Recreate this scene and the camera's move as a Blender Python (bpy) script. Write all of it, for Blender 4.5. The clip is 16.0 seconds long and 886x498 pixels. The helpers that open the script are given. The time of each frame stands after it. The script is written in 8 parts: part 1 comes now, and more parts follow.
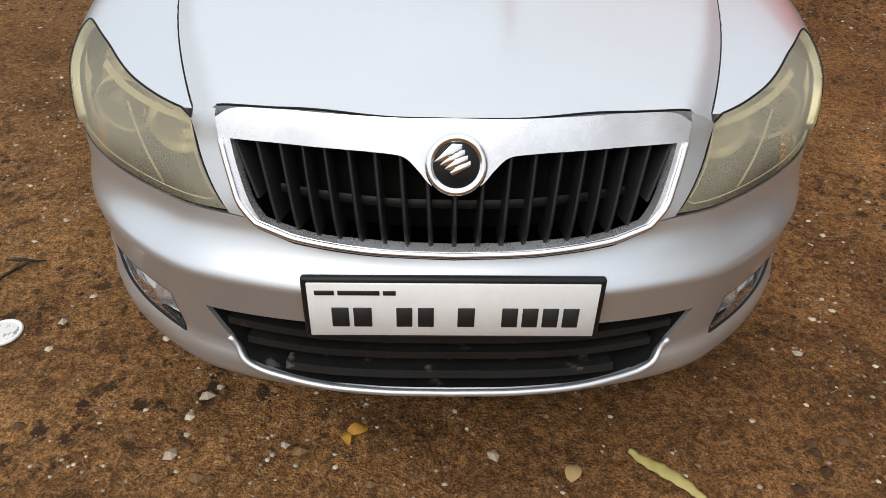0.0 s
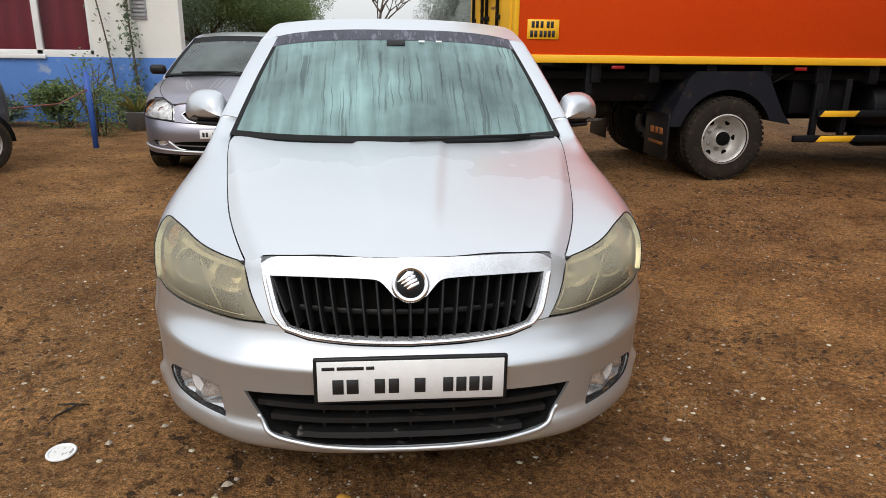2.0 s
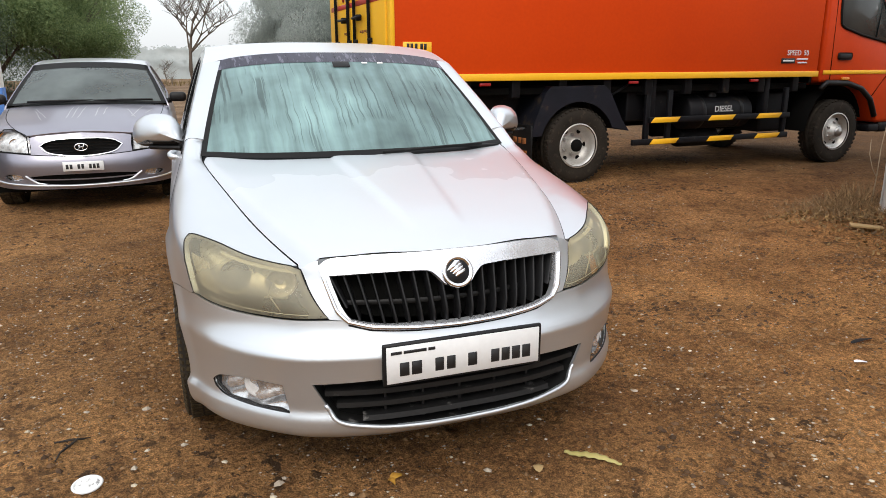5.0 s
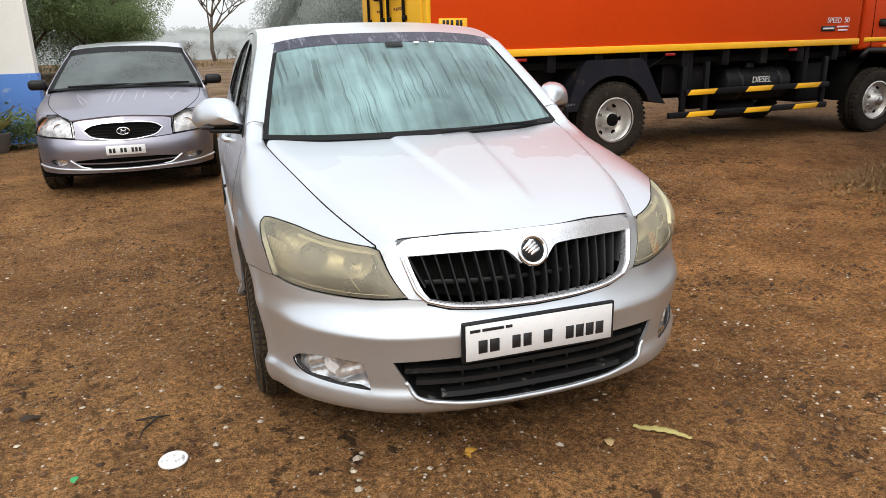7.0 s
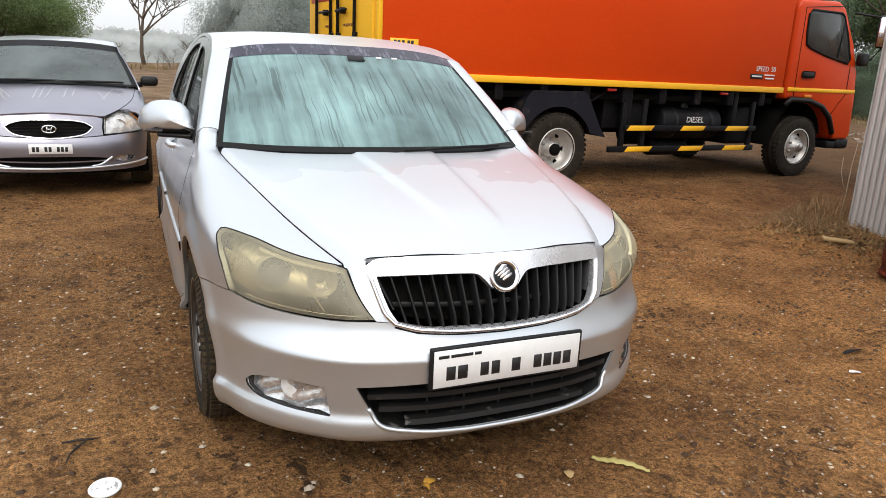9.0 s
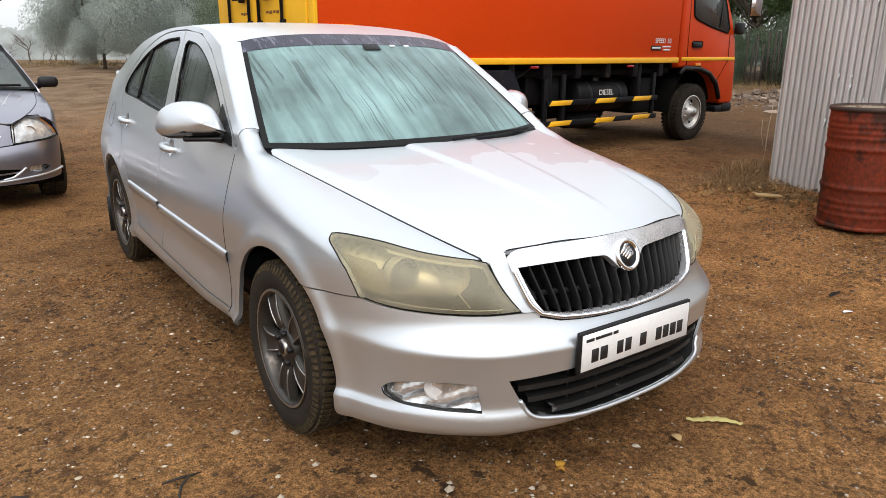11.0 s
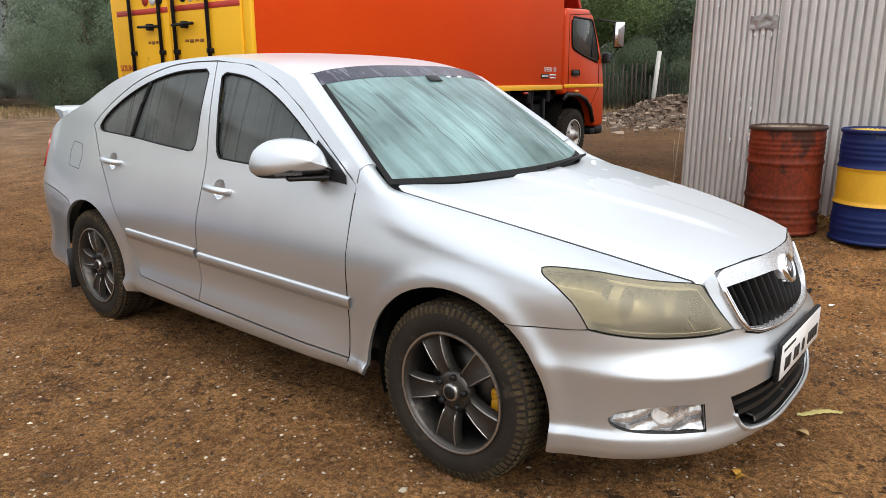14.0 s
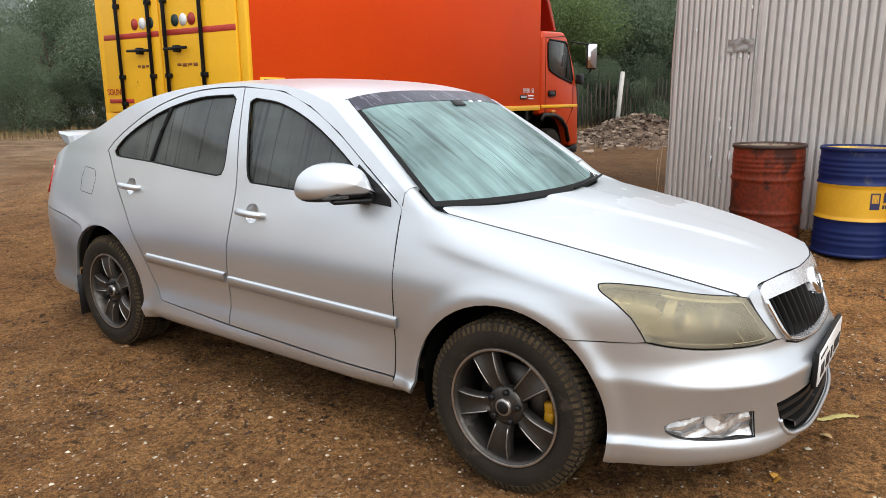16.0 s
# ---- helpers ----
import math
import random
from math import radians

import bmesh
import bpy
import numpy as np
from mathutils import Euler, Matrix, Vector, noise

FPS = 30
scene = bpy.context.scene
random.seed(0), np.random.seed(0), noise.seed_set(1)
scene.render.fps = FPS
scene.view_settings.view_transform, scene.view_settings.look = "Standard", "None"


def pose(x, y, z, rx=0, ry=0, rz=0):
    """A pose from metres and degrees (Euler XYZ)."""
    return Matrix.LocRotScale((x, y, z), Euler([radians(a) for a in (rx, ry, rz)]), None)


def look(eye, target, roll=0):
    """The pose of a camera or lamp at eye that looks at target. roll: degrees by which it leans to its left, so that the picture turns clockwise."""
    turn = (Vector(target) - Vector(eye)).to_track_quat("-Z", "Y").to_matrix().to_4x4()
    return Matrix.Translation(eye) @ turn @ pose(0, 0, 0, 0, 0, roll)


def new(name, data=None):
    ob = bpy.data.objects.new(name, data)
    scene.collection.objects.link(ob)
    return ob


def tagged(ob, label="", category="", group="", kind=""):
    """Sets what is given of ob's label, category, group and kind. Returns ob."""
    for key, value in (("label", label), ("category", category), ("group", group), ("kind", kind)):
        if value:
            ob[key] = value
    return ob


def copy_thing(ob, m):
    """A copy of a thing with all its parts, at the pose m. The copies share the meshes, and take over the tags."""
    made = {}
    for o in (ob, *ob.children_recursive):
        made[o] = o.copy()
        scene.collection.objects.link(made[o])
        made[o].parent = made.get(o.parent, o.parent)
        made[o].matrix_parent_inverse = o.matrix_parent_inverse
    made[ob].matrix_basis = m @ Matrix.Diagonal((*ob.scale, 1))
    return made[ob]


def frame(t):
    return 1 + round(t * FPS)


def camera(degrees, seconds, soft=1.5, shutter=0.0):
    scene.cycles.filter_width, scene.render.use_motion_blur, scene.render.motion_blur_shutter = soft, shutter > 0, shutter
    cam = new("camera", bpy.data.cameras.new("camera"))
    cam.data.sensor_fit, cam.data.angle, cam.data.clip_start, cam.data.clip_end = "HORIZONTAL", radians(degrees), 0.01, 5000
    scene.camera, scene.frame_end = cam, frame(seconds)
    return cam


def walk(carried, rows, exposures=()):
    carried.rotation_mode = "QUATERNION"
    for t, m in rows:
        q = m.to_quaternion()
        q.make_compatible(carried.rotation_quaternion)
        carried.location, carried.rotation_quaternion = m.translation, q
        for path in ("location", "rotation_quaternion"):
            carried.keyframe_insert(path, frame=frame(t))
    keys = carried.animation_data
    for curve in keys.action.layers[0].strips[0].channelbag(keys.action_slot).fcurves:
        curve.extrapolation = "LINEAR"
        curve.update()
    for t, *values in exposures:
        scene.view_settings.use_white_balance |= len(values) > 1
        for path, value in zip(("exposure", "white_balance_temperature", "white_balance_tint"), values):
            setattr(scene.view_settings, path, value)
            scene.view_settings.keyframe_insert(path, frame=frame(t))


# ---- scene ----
cam = camera(65.2, 16.0, soft=0.5)
PATH = [
    (0, (-0.045, -0.886, 1.251), (-0.002, 0.746, 0.097), 1.3),
    (0.5, (-0.057, -1.033, 1.297), (0.014, 0.726, 0.348), 2.0),
    (1, (-0.098, -1.281, 1.324), (0.059, 0.567, 0.577), 1.2),
    (1.5, (-0.103, -1.489, 1.346), (0.07, 0.404, 0.723), 0.8),
    (2, (-0.076, -1.654, 1.341), (0.1, 0.254, 0.768), 0.8),
    (2.5, (-0.091, -1.753, 1.34), (0.11, 0.155, 0.777), 1.0),
    (3, (-0.249, -1.756, 1.339), (0.079, 0.14, 0.795), 1.1),
    (3.5, (-0.443, -1.764, 1.343), (0.082, 0.093, 0.817), 1.8),
    (4, (-0.563, -1.801, 1.325), (0.008, 0.051, 0.831), 3.2),
    (4.2, (-0.597, -1.825, 1.32), (-0.033, 0.027, 0.819), 1.9),
    (6.3, (-0.961, -1.743, 1.345), (-0.203, 0.034, 0.828), -0.8),
    (6.5, (-0.972, -1.759, 1.345), (-0.254, 0.037, 0.834), -1.2),
    (7, (-0.92, -1.766, 1.348), (-0.316, 0.051, 0.771), -1.5),
    (7.5, (-0.831, -1.789, 1.353), (-0.233, 0.045, 0.825), -0.7),
    (8, (-0.768, -1.797, 1.341), (-0.132, 0.025, 0.82), 1.7),
    (8.5, (-0.787, -1.75, 1.329), (-0.117, 0.057, 0.794), 3.6),
    (9, (-1.021, -1.652, 1.327), (-0.215, 0.105, 0.812), 2.8),
    (9.2, (-1.107, -1.608, 1.334), (-0.279, 0.126, 0.778), 1.9),
    (11.3, (-1.761, -1.16, 1.319), (-0.598, 0.377, 0.786), 0.6),
    (11.5, (-1.811, -1.095, 1.3), (-0.629, 0.434, 0.787), 0.5),
    (12, (-1.955, -0.91, 1.308), (-0.764, 0.611, 0.788), -1.1),
    (12.5, (-2.14, -0.797, 1.312), (-0.775, 0.566, 0.785), 0.1),
    (13, (-2.349, -0.712, 1.344), (-0.892, 0.559, 0.832), 0.2),
    (13.5, (-2.421, -0.578, 1.323), (-0.978, 0.702, 0.795), -1.3),
    (14, (-2.496, -0.433, 1.334), (-1.001, 0.807, 0.856), 0.0),
    (14.5, (-2.641, -0.295, 1.344), (-1.067, 0.838, 0.857), -1.2),
    (15, (-2.746, -0.199, 1.356), (-1.14, 0.895, 0.884), -0.3),
    (15.5, (-2.774, -0.166, 1.358), (-1.177, 0.949, 0.905), 0.4),
    (16, (-2.741, -0.24, 1.356), (-1.17, 0.921, 0.931), -0.3),
]
walk(cam, [(t, look(eye, target, roll)) for t, eye, target, roll in PATH], [(0, -0.32), (0.5, -0.48), (1, -0.41), (2, -0.26), (3.5, -0.11), (7, 0.0), (12, 0.06), (16, 0.08)])


# ---------------------------------------------------------------- light
world = bpy.data.worlds.new("overcast_sky")
scene.world = world
world.use_nodes = True
wn, wl = world.node_tree.nodes, world.node_tree.links
wn.clear()
sky = wn.new("ShaderNodeTexSky")
sky.sky_type, sky.sun_disc = "NISHITA", False
sky.sun_elevation, sky.sun_rotation = radians(48), radians(200)
sky.air_density, sky.dust_density = 1.0, 4.0
bg_sky, bg_cloud = wn.new("ShaderNodeBackground"), wn.new("ShaderNodeBackground")
bg_sky.inputs[1].default_value = 0.06
# an overcast dome, brighter overhead than at the horizon
geo_w, split, dome = wn.new("ShaderNodeTexCoord"), wn.new("ShaderNodeSeparateXYZ"), wn.new("ShaderNodeMapRange")
wl.new(geo_w.outputs["Generated"], split.inputs[0])
wl.new(split.outputs["Z"], dome.inputs["Value"])
dome.inputs["From Min"].default_value, dome.inputs["From Max"].default_value = 0.0, 1.0
dome.inputs["To Min"].default_value, dome.inputs["To Max"].default_value = 0.87, 1.52
bg_cloud.inputs[0].default_value = (0.95, 0.975, 1.0, 1)
wl.new(dome.outputs[0], bg_cloud.inputs[1])
add_bg, w_out = wn.new("ShaderNodeAddShader"), wn.new("ShaderNodeOutputWorld")
wl.new(sky.outputs[0], bg_sky.inputs[0])
wl.new(bg_sky.outputs[0], add_bg.inputs[0])
wl.new(bg_cloud.outputs[0], add_bg.inputs[1])
wl.new(add_bg.outputs[0], w_out.inputs[0])
sun = new("sun", bpy.data.lights.new("sun", "SUN"))
sun.data.energy, sun.data.angle, sun.data.color = 0.9, radians(25), (1.0, 0.97, 0.92)
sun.matrix_world = look((-6, -9, 14), (0, 2, 0))

# ---------------------------------------------------------------- materials
def surf(name, a, b=None, rough=0.6, metal=0.0, scale=6.0, fine=60.0, bump=0.0, coat=0.0, spec=0.5, stretch=(1, 1, 1), rvar=0.1, wear=None, wear_at=0.62, wear_scale=3.0, emit=0.0, alpha=None):
    """A painted or natural surface: two colours mixed by coarse and fine grain, relief, and patches of wear."""
    m = bpy.data.materials.new(name)
    m.use_nodes = True
    n, l = m.node_tree.nodes, m.node_tree.links
    p = n["Principled BSDF"]
    b = b or tuple(c * 0.78 for c in a)
    co, mp = n.new("ShaderNodeTexCoord"), n.new("ShaderNodeMapping")
    mp.inputs["Scale"].default_value = stretch
    l.new(co.outputs["Object"], mp.inputs[0])
    big, small = n.new("ShaderNodeTexNoise"), n.new("ShaderNodeTexNoise")
    for t, sc, de in ((big, scale, 4), (small, fine, 3)):
        t.inputs["Scale"].default_value, t.inputs["Detail"].default_value = sc, de
        l.new(mp.outputs[0], t.inputs["Vector"])
    mix = n.new("ShaderNodeMath")
    mix.operation = "MULTIPLY_ADD"
    mix.inputs[1].default_value = 0.4
    l.new(small.outputs["Fac"], mix.inputs[0])
    half = n.new("ShaderNodeMath")
    half.operation, half.inputs[1].default_value = "MULTIPLY", 0.6
    l.new(big.outputs["Fac"], half.inputs[0])
    l.new(half.outputs[0], mix.inputs[2])
    ramp = n.new("ShaderNodeValToRGB")
    ramp.color_ramp.elements[0].position, ramp.color_ramp.elements[1].position = 0.36, 0.64
    ramp.color_ramp.elements[0].color, ramp.color_ramp.elements[1].color = (*b, 1), (*a, 1)
    l.new(mix.outputs[0], ramp.inputs[0])
    colour = ramp.outputs[0]
    if wear:
        spot = n.new("ShaderNodeTexNoise")
        spot.inputs["Scale"].default_value, spot.inputs["Detail"].default_value, spot.inputs["Roughness"].default_value = wear_scale, 8, 0.65
        l.new(mp.outputs[0], spot.inputs["Vector"])
        edge = n.new("ShaderNodeValToRGB")
        edge.color_ramp.elements[0].position, edge.color_ramp.elements[1].position = wear_at - 0.03, wear_at + 0.03
        l.new(spot.outputs["Fac"], edge.inputs[0])
        over = n.new("ShaderNodeMix")
        over.data_type = "RGBA"
        over.inputs["B"].default_value = (*wear, 1)
        l.new(edge.outputs[0], over.inputs["Factor"])
        l.new(colour, over.inputs["A"])
        colour = over.outputs["Result"]
    l.new(colour, p.inputs["Base Color"])
    rr = n.new("ShaderNodeMapRange")
    rr.inputs["To Min"].default_value, rr.inputs["To Max"].default_value = max(0.02, rough - rvar), min(1, rough + rvar)
    l.new(mix.outputs[0], rr.inputs["Value"])
    l.new(rr.outputs[0], p.inputs["Roughness"])
    p.inputs["Metallic"].default_value = metal
    p.inputs["Specular IOR Level"].default_value = spec
    p.inputs["Coat Weight"].default_value = coat
    p.inputs["Coat Roughness"].default_value = 0.06
    if bump:
        bp = n.new("ShaderNodeBump")
        bp.inputs["Strength"].default_value, bp.inputs["Distance"].default_value = bump, 0.01
        l.new(mix.outputs[0], bp.inputs["Height"])
        l.new(bp.outputs[0], p.inputs["Normal"])
    if emit:
        p.inputs["Emission Color"].default_value, p.inputs["Emission Strength"].default_value = (*a, 1), emit
    if alpha is not None:
        p.inputs["Alpha"].default_value = alpha
    return m


def glass(name, tint, clear, fog=0.0, fog_colour=(0.5, 0.6, 0.58), streak=0.0, rough=0.03, low=0.7, runs=(75, 1.0, 1.0)):
    """Pane: a mirror-like face over partly clear, tinted glass, with dew that has run down in streaks."""
    m = bpy.data.materials.new(name)
    m.use_nodes = True
    n, l = m.node_tree.nodes, m.node_tree.links
    n.clear()
    out, see, dark, dew = n.new("ShaderNodeOutputMaterial"), n.new("ShaderNodeBsdfTransparent"), n.new("ShaderNodeBsdfPrincipled"), n.new("ShaderNodeBsdfPrincipled")
    see.inputs[0].default_value = (*tint, 1)
    dark.inputs["Base Color"].default_value = (tint[0] * 0.08, tint[1] * 0.08, tint[2] * 0.08, 1)
    dark.inputs["Roughness"].default_value = rough
    dew.inputs["Base Color"].default_value = (*fog_colour, 1)
    dew.inputs["Roughness"].default_value = 0.5
    mix1, mix2 = n.new("ShaderNodeMixShader"), n.new("ShaderNodeMixShader")
    mix1.inputs[0].default_value = clear
    l.new(dark.outputs[0], mix1.inputs[1])
    l.new(see.outputs[0], mix1.inputs[2])
    l.new(mix1.outputs[0], mix2.inputs[1])
    l.new(dew.outputs[0], mix2.inputs[2])
    co = n.new("ShaderNodeTexCoord")
    soft = n.new("ShaderNodeTexNoise")
    soft.inputs["Scale"].default_value, soft.inputs["Detail"].default_value = 2.4, 5
    l.new(co.outputs["Object"], soft.inputs["Vector"])
    fac = n.new("ShaderNodeMapRange")
    fac.inputs["From Min"].default_value, fac.inputs["From Max"].default_value = 0.3, 0.7
    fac.inputs["To Min"].default_value, fac.inputs["To Max"].default_value = fog * low, min(1, fog * 1.25)
    l.new(soft.outputs["Fac"], fac.inputs["Value"])
    value = fac.outputs[0]
    if streak:
        mp = n.new("ShaderNodeMapping")
        mp.inputs["Scale"].default_value = runs
        bend = n.new("ShaderNodeTexNoise")
        bend.inputs["Scale"].default_value = 9
        l.new(co.outputs["Object"], bend.inputs["Vector"])
        sway = n.new("ShaderNodeVectorMath")
        sway.operation = "MULTIPLY_ADD"
        sway.inputs[1].default_value = (0.024, 0, 0)
        l.new(bend.outputs["Color"], sway.inputs[0])
        l.new(co.outputs["Object"], sway.inputs[2])
        l.new(sway.outputs[0], mp.inputs[0])
        run = n.new("ShaderNodeTexNoise")
        run.inputs["Scale"].default_value, run.inputs["Detail"].default_value = 1.0, 3
        l.new(mp.outputs[0], run.inputs["Vector"])
        cut = n.new("ShaderNodeMapRange")
        cut.inputs["From Min"].default_value, cut.inputs["From Max"].default_value = 0.38, 0.45
        cut.inputs["To Min"].default_value, cut.inputs["To Max"].default_value = 1 - streak, 1
        l.new(run.outputs["Fac"], cut.inputs["Value"])
        # the runs come in bunches
        bunch, many = n.new("ShaderNodeTexNoise"), n.new("ShaderNodeMapRange")
        bunch.inputs["Scale"].default_value, bunch.inputs["Detail"].default_value = 3.2, 2
        l.new(co.outputs["Object"], bunch.inputs["Vector"])
        many.inputs["From Min"].default_value, many.inputs["From Max"].default_value = 0.40, 0.56
        many.inputs["To Min"].default_value, many.inputs["To Max"].default_value = 1.0, 0.0
        l.new(bunch.outputs["Fac"], many.inputs["Value"])
        lift = n.new("ShaderNodeMath")
        lift.operation = "MAXIMUM"
        # broad pale runs between them
        wide_map, wide, soft_run = n.new("ShaderNodeMapping"), n.new("ShaderNodeTexNoise"), n.new("ShaderNodeMapRange")
        wide_map.inputs["Scale"].default_value = (22, 1.1, 1.1)
        l.new(sway.outputs[0], wide_map.inputs[0])
        wide.inputs["Scale"].default_value, wide.inputs["Detail"].default_value = 1.0, 4
        l.new(wide_map.outputs[0], wide.inputs["Vector"])
        soft_run.inputs["From Min"].default_value, soft_run.inputs["From Max"].default_value = 0.3, 0.7
        soft_run.inputs["To Min"].default_value, soft_run.inputs["To Max"].default_value = 0.70, 1.25
        l.new(wide.outputs["Fac"], soft_run.inputs["Value"])
        haze = n.new("ShaderNodeMath")
        haze.operation = "MULTIPLY"
        l.new(value, haze.inputs[0])
        l.new(soft_run.outputs[0], haze.inputs[1])
        value = haze.outputs[0]
        mul = n.new("ShaderNodeMath")
        mul.operation = "MULTIPLY"
        l.new(value, mul.inputs[0])
        l.new(cut.outputs[0], lift.inputs[0])
        l.new(many.outputs[0], lift.inputs[1])
        l.new(lift.outputs[0], mul.inputs[1])
        value = mul.outputs[0]
    l.new(value, mix2.inputs[0])
    l.new(mix2.outputs[0], out.inputs[0])
    return m


SILVER = surf("silver_car_paint", (0.635, 0.665, 0.69), (0.605, 0.635, 0.66), rough=0.34, metal=0.80, coat=0.5, scale=2.5, fine=900, rvar=0.05)
GREYPAINT = surf("grey_lilac_car_paint", (0.33, 0.325, 0.375), (0.285, 0.28, 0.325), rough=0.36, metal=0.84, coat=0.35, scale=2.0, fine=700)
DARKPAINT = surf("dark_car_paint", (0.05, 0.055, 0.07), rough=0.3, metal=0.4, coat=0.9)
def dewy(mat):
    """Lets patches of dew dull the clear coat."""
    n, l = mat.node_tree.nodes, mat.node_tree.links
    co, t, r = n.new("ShaderNodeTexCoord"), n.new("ShaderNodeTexNoise"), n.new("ShaderNodeMapRange")
    t.inputs["Scale"].default_value, t.inputs["Detail"].default_value, t.inputs["Roughness"].default_value = 2.6, 7, 0.6
    l.new(co.outputs["Object"], t.inputs["Vector"])
    l.new(t.outputs["Fac"], r.inputs["Value"])
    r.inputs["From Min"].default_value, r.inputs["From Max"].default_value = 0.47, 0.56
    r.inputs["To Min"].default_value, r.inputs["To Max"].default_value = 0.03, 0.15
    l.new(r.outputs[0], n["Principled BSDF"].inputs["Coat Roughness"])
    return mat


dewy(SILVER)


def wet_bonnet():
    """The same silver paint under dew, run together to a wet film towards the windscreen."""
    m = SILVER.copy()
    m.name = "silver_paint_wet_and_dewy"
    n, l = m.node_tree.nodes, m.node_tree.links
    p = n["Principled BSDF"]
    co, sp, t, add = n.new("ShaderNodeTexCoord"), n.new("ShaderNodeSeparateXYZ"), n.new("ShaderNodeTexNoise"), n.new("ShaderNodeMath")
    t.inputs["Scale"].default_value, t.inputs["Detail"].default_value, t.inputs["Roughness"].default_value = 3.4, 3, 0.5
    l.new(co.outputs["Object"], sp.inputs[0])
    l.new(co.outputs["Object"], t.inputs["Vector"])
    add.operation = "MULTIPLY_ADD"
    add.inputs[1].default_value = 0.9
    l.new(t.outputs["Fac"], add.inputs[0])
    l.new(sp.outputs["Y"], add.inputs[2])
    for sock, dew, wet in (("Coat Roughness", 0.32, 0.02), ("Metallic", 0.58, 0.66), ("Roughness", 0.46, 0.40), ("Coat Weight", 0.34, 0.40)):
        r = n.new("ShaderNodeMapRange")
        r.inputs["From Min"].default_value, r.inputs["From Max"].default_value = 1.30, 1.325
        r.inputs["To Min"].default_value, r.inputs["To Max"].default_value = dew, wet
        l.new(add.outputs[0], r.inputs["Value"])
        l.new(r.outputs[0], p.inputs[sock])
    return m


HOODPAINT = wet_bonnet()
ROOFPAINT = SILVER.copy()
ROOFPAINT.name = "silver_paint_under_dew"
for sock, v in (("Coat Roughness", 0.34), ("Metallic", 0.45), ("Coat Weight", 0.30)):
    for link in list(ROOFPAINT.node_tree.nodes["Principled BSDF"].inputs[sock].links):
        ROOFPAINT.node_tree.links.remove(link)
    ROOFPAINT.node_tree.nodes["Principled BSDF"].inputs[sock].default_value = v
CHROME = surf("chrome", (0.86, 0.87, 0.88), (0.8, 0.8, 0.82), rough=0.13, metal=1.0, rvar=0.05)
DULLCHROME = surf("dewy_chrome", (0.80, 0.81, 0.83), (0.70, 0.71, 0.73), rough=0.27, metal=0.75, rvar=0.08)
BLACK = surf("black_plastic", (0.010, 0.010, 0.011), (0.006, 0.006, 0.006), spec=0.3, rough=0.45, bump=0.1, fine=300)
DUSTYBLACK = surf("dusty_black_plastic", (0.012, 0.0115, 0.011), (0.007, 0.007, 0.007), rough=0.5, spec=0.3, wear=(0.09, 0.085, 0.08), wear_at=0.66, wear_scale=14)
GASKET = surf("black_rubber_seal", (0.007, 0.007, 0.007), rough=0.6, spec=0.2)
TYRE = surf("dusty_tyre_rubber", (0.030, 0.024, 0.018), (0.017, 0.014, 0.011), spec=0.15, rough=0.8, scale=5, fine=120, bump=0.25, wear=(0.046, 0.036, 0.025), wear_at=0.60, wear_scale=16)
TREAD = surf("muddy_tread", (0.080, 0.059, 0.033), (0.028, 0.021, 0.013), rough=0.95, scale=30, fine=160, bump=0.3, spec=0.1)
ALLOY = surf("dark_grey_alloy", (0.082, 0.076, 0.069), (0.056, 0.051, 0.045), rough=0.40, metal=0.75, scale=9, wear=(0.22, 0.2, 0.18), wear_at=0.66, wear_scale=6)
ALLOYLIP = surf("bright_alloy_edge", (0.5, 0.49, 0.47), (0.36, 0.34, 0.32), rough=0.3, metal=0.9)
# near-black for undersides; behind openings it puts shade into the colour
CAVITY = surf("underbody_and_shade_black", (0.006, 0.006, 0.0055), rough=0.9, spec=0.1)
CALIPER = surf("yellow_brake_caliper", (0.62, 0.30, 0.01), rough=0.45)
DISC = surf("steel_brake_disc", (0.10, 0.09, 0.08), rough=0.5, metal=1.0)
WHITE = surf("white_plate", (0.78, 0.78, 0.77), (0.72, 0.72, 0.71), rough=0.35)
INK = surf("black_ink", (0.015, 0.015, 0.016), rough=0.5)
SCREEN = glass("dewy_windscreen", (0.55, 0.66, 0.64), 0.45, fog=0.66, fog_colour=(0.29, 0.46, 0.455), streak=0.50, low=0.40, runs=(66, 1.5, 1.5))
SIDEGLASS = glass("tinted_side_glass", (0.22, 0.24, 0.24), 0.30, fog=0.20, fog_colour=(0.27, 0.31, 0.30), streak=0.6, low=0.5, runs=(1.0, 55, 1.0))
LENS = glass("clear_lamp_lens", (0.97, 0.97, 0.97), 0.96, fog=0.03, fog_colour=(0.8, 0.8, 0.8))
YELLOWLENS = glass("yellowed_lamp_lens", (0.94, 0.88, 0.67), 0.88, fog=0.32, fog_colour=(0.72, 0.67, 0.50), rough=0.05, low=0.6)
LAMPTRIM = surf("dulled_lamp_trim", (0.50, 0.47, 0.40), (0.36, 0.34, 0.28), rough=0.4, metal=0.3)
REFLECTOR = surf("lamp_reflector", (0.92, 0.92, 0.91), (0.78, 0.78, 0.77), rough=0.25, metal=0.15, scale=20)
REDLENS = surf("red_lamp_lens", (0.35, 0.01, 0.01), rough=0.15, coat=0.5)
AMBER = surf("amber_lens", (0.75, 0.25, 0.02), rough=0.2)
CABIN = surf("dark_cabin_trim", (0.03, 0.03, 0.032), rough=0.8)
SEATCLOTH = surf("grey_seat_cloth", (0.12, 0.12, 0.12), rough=0.9)

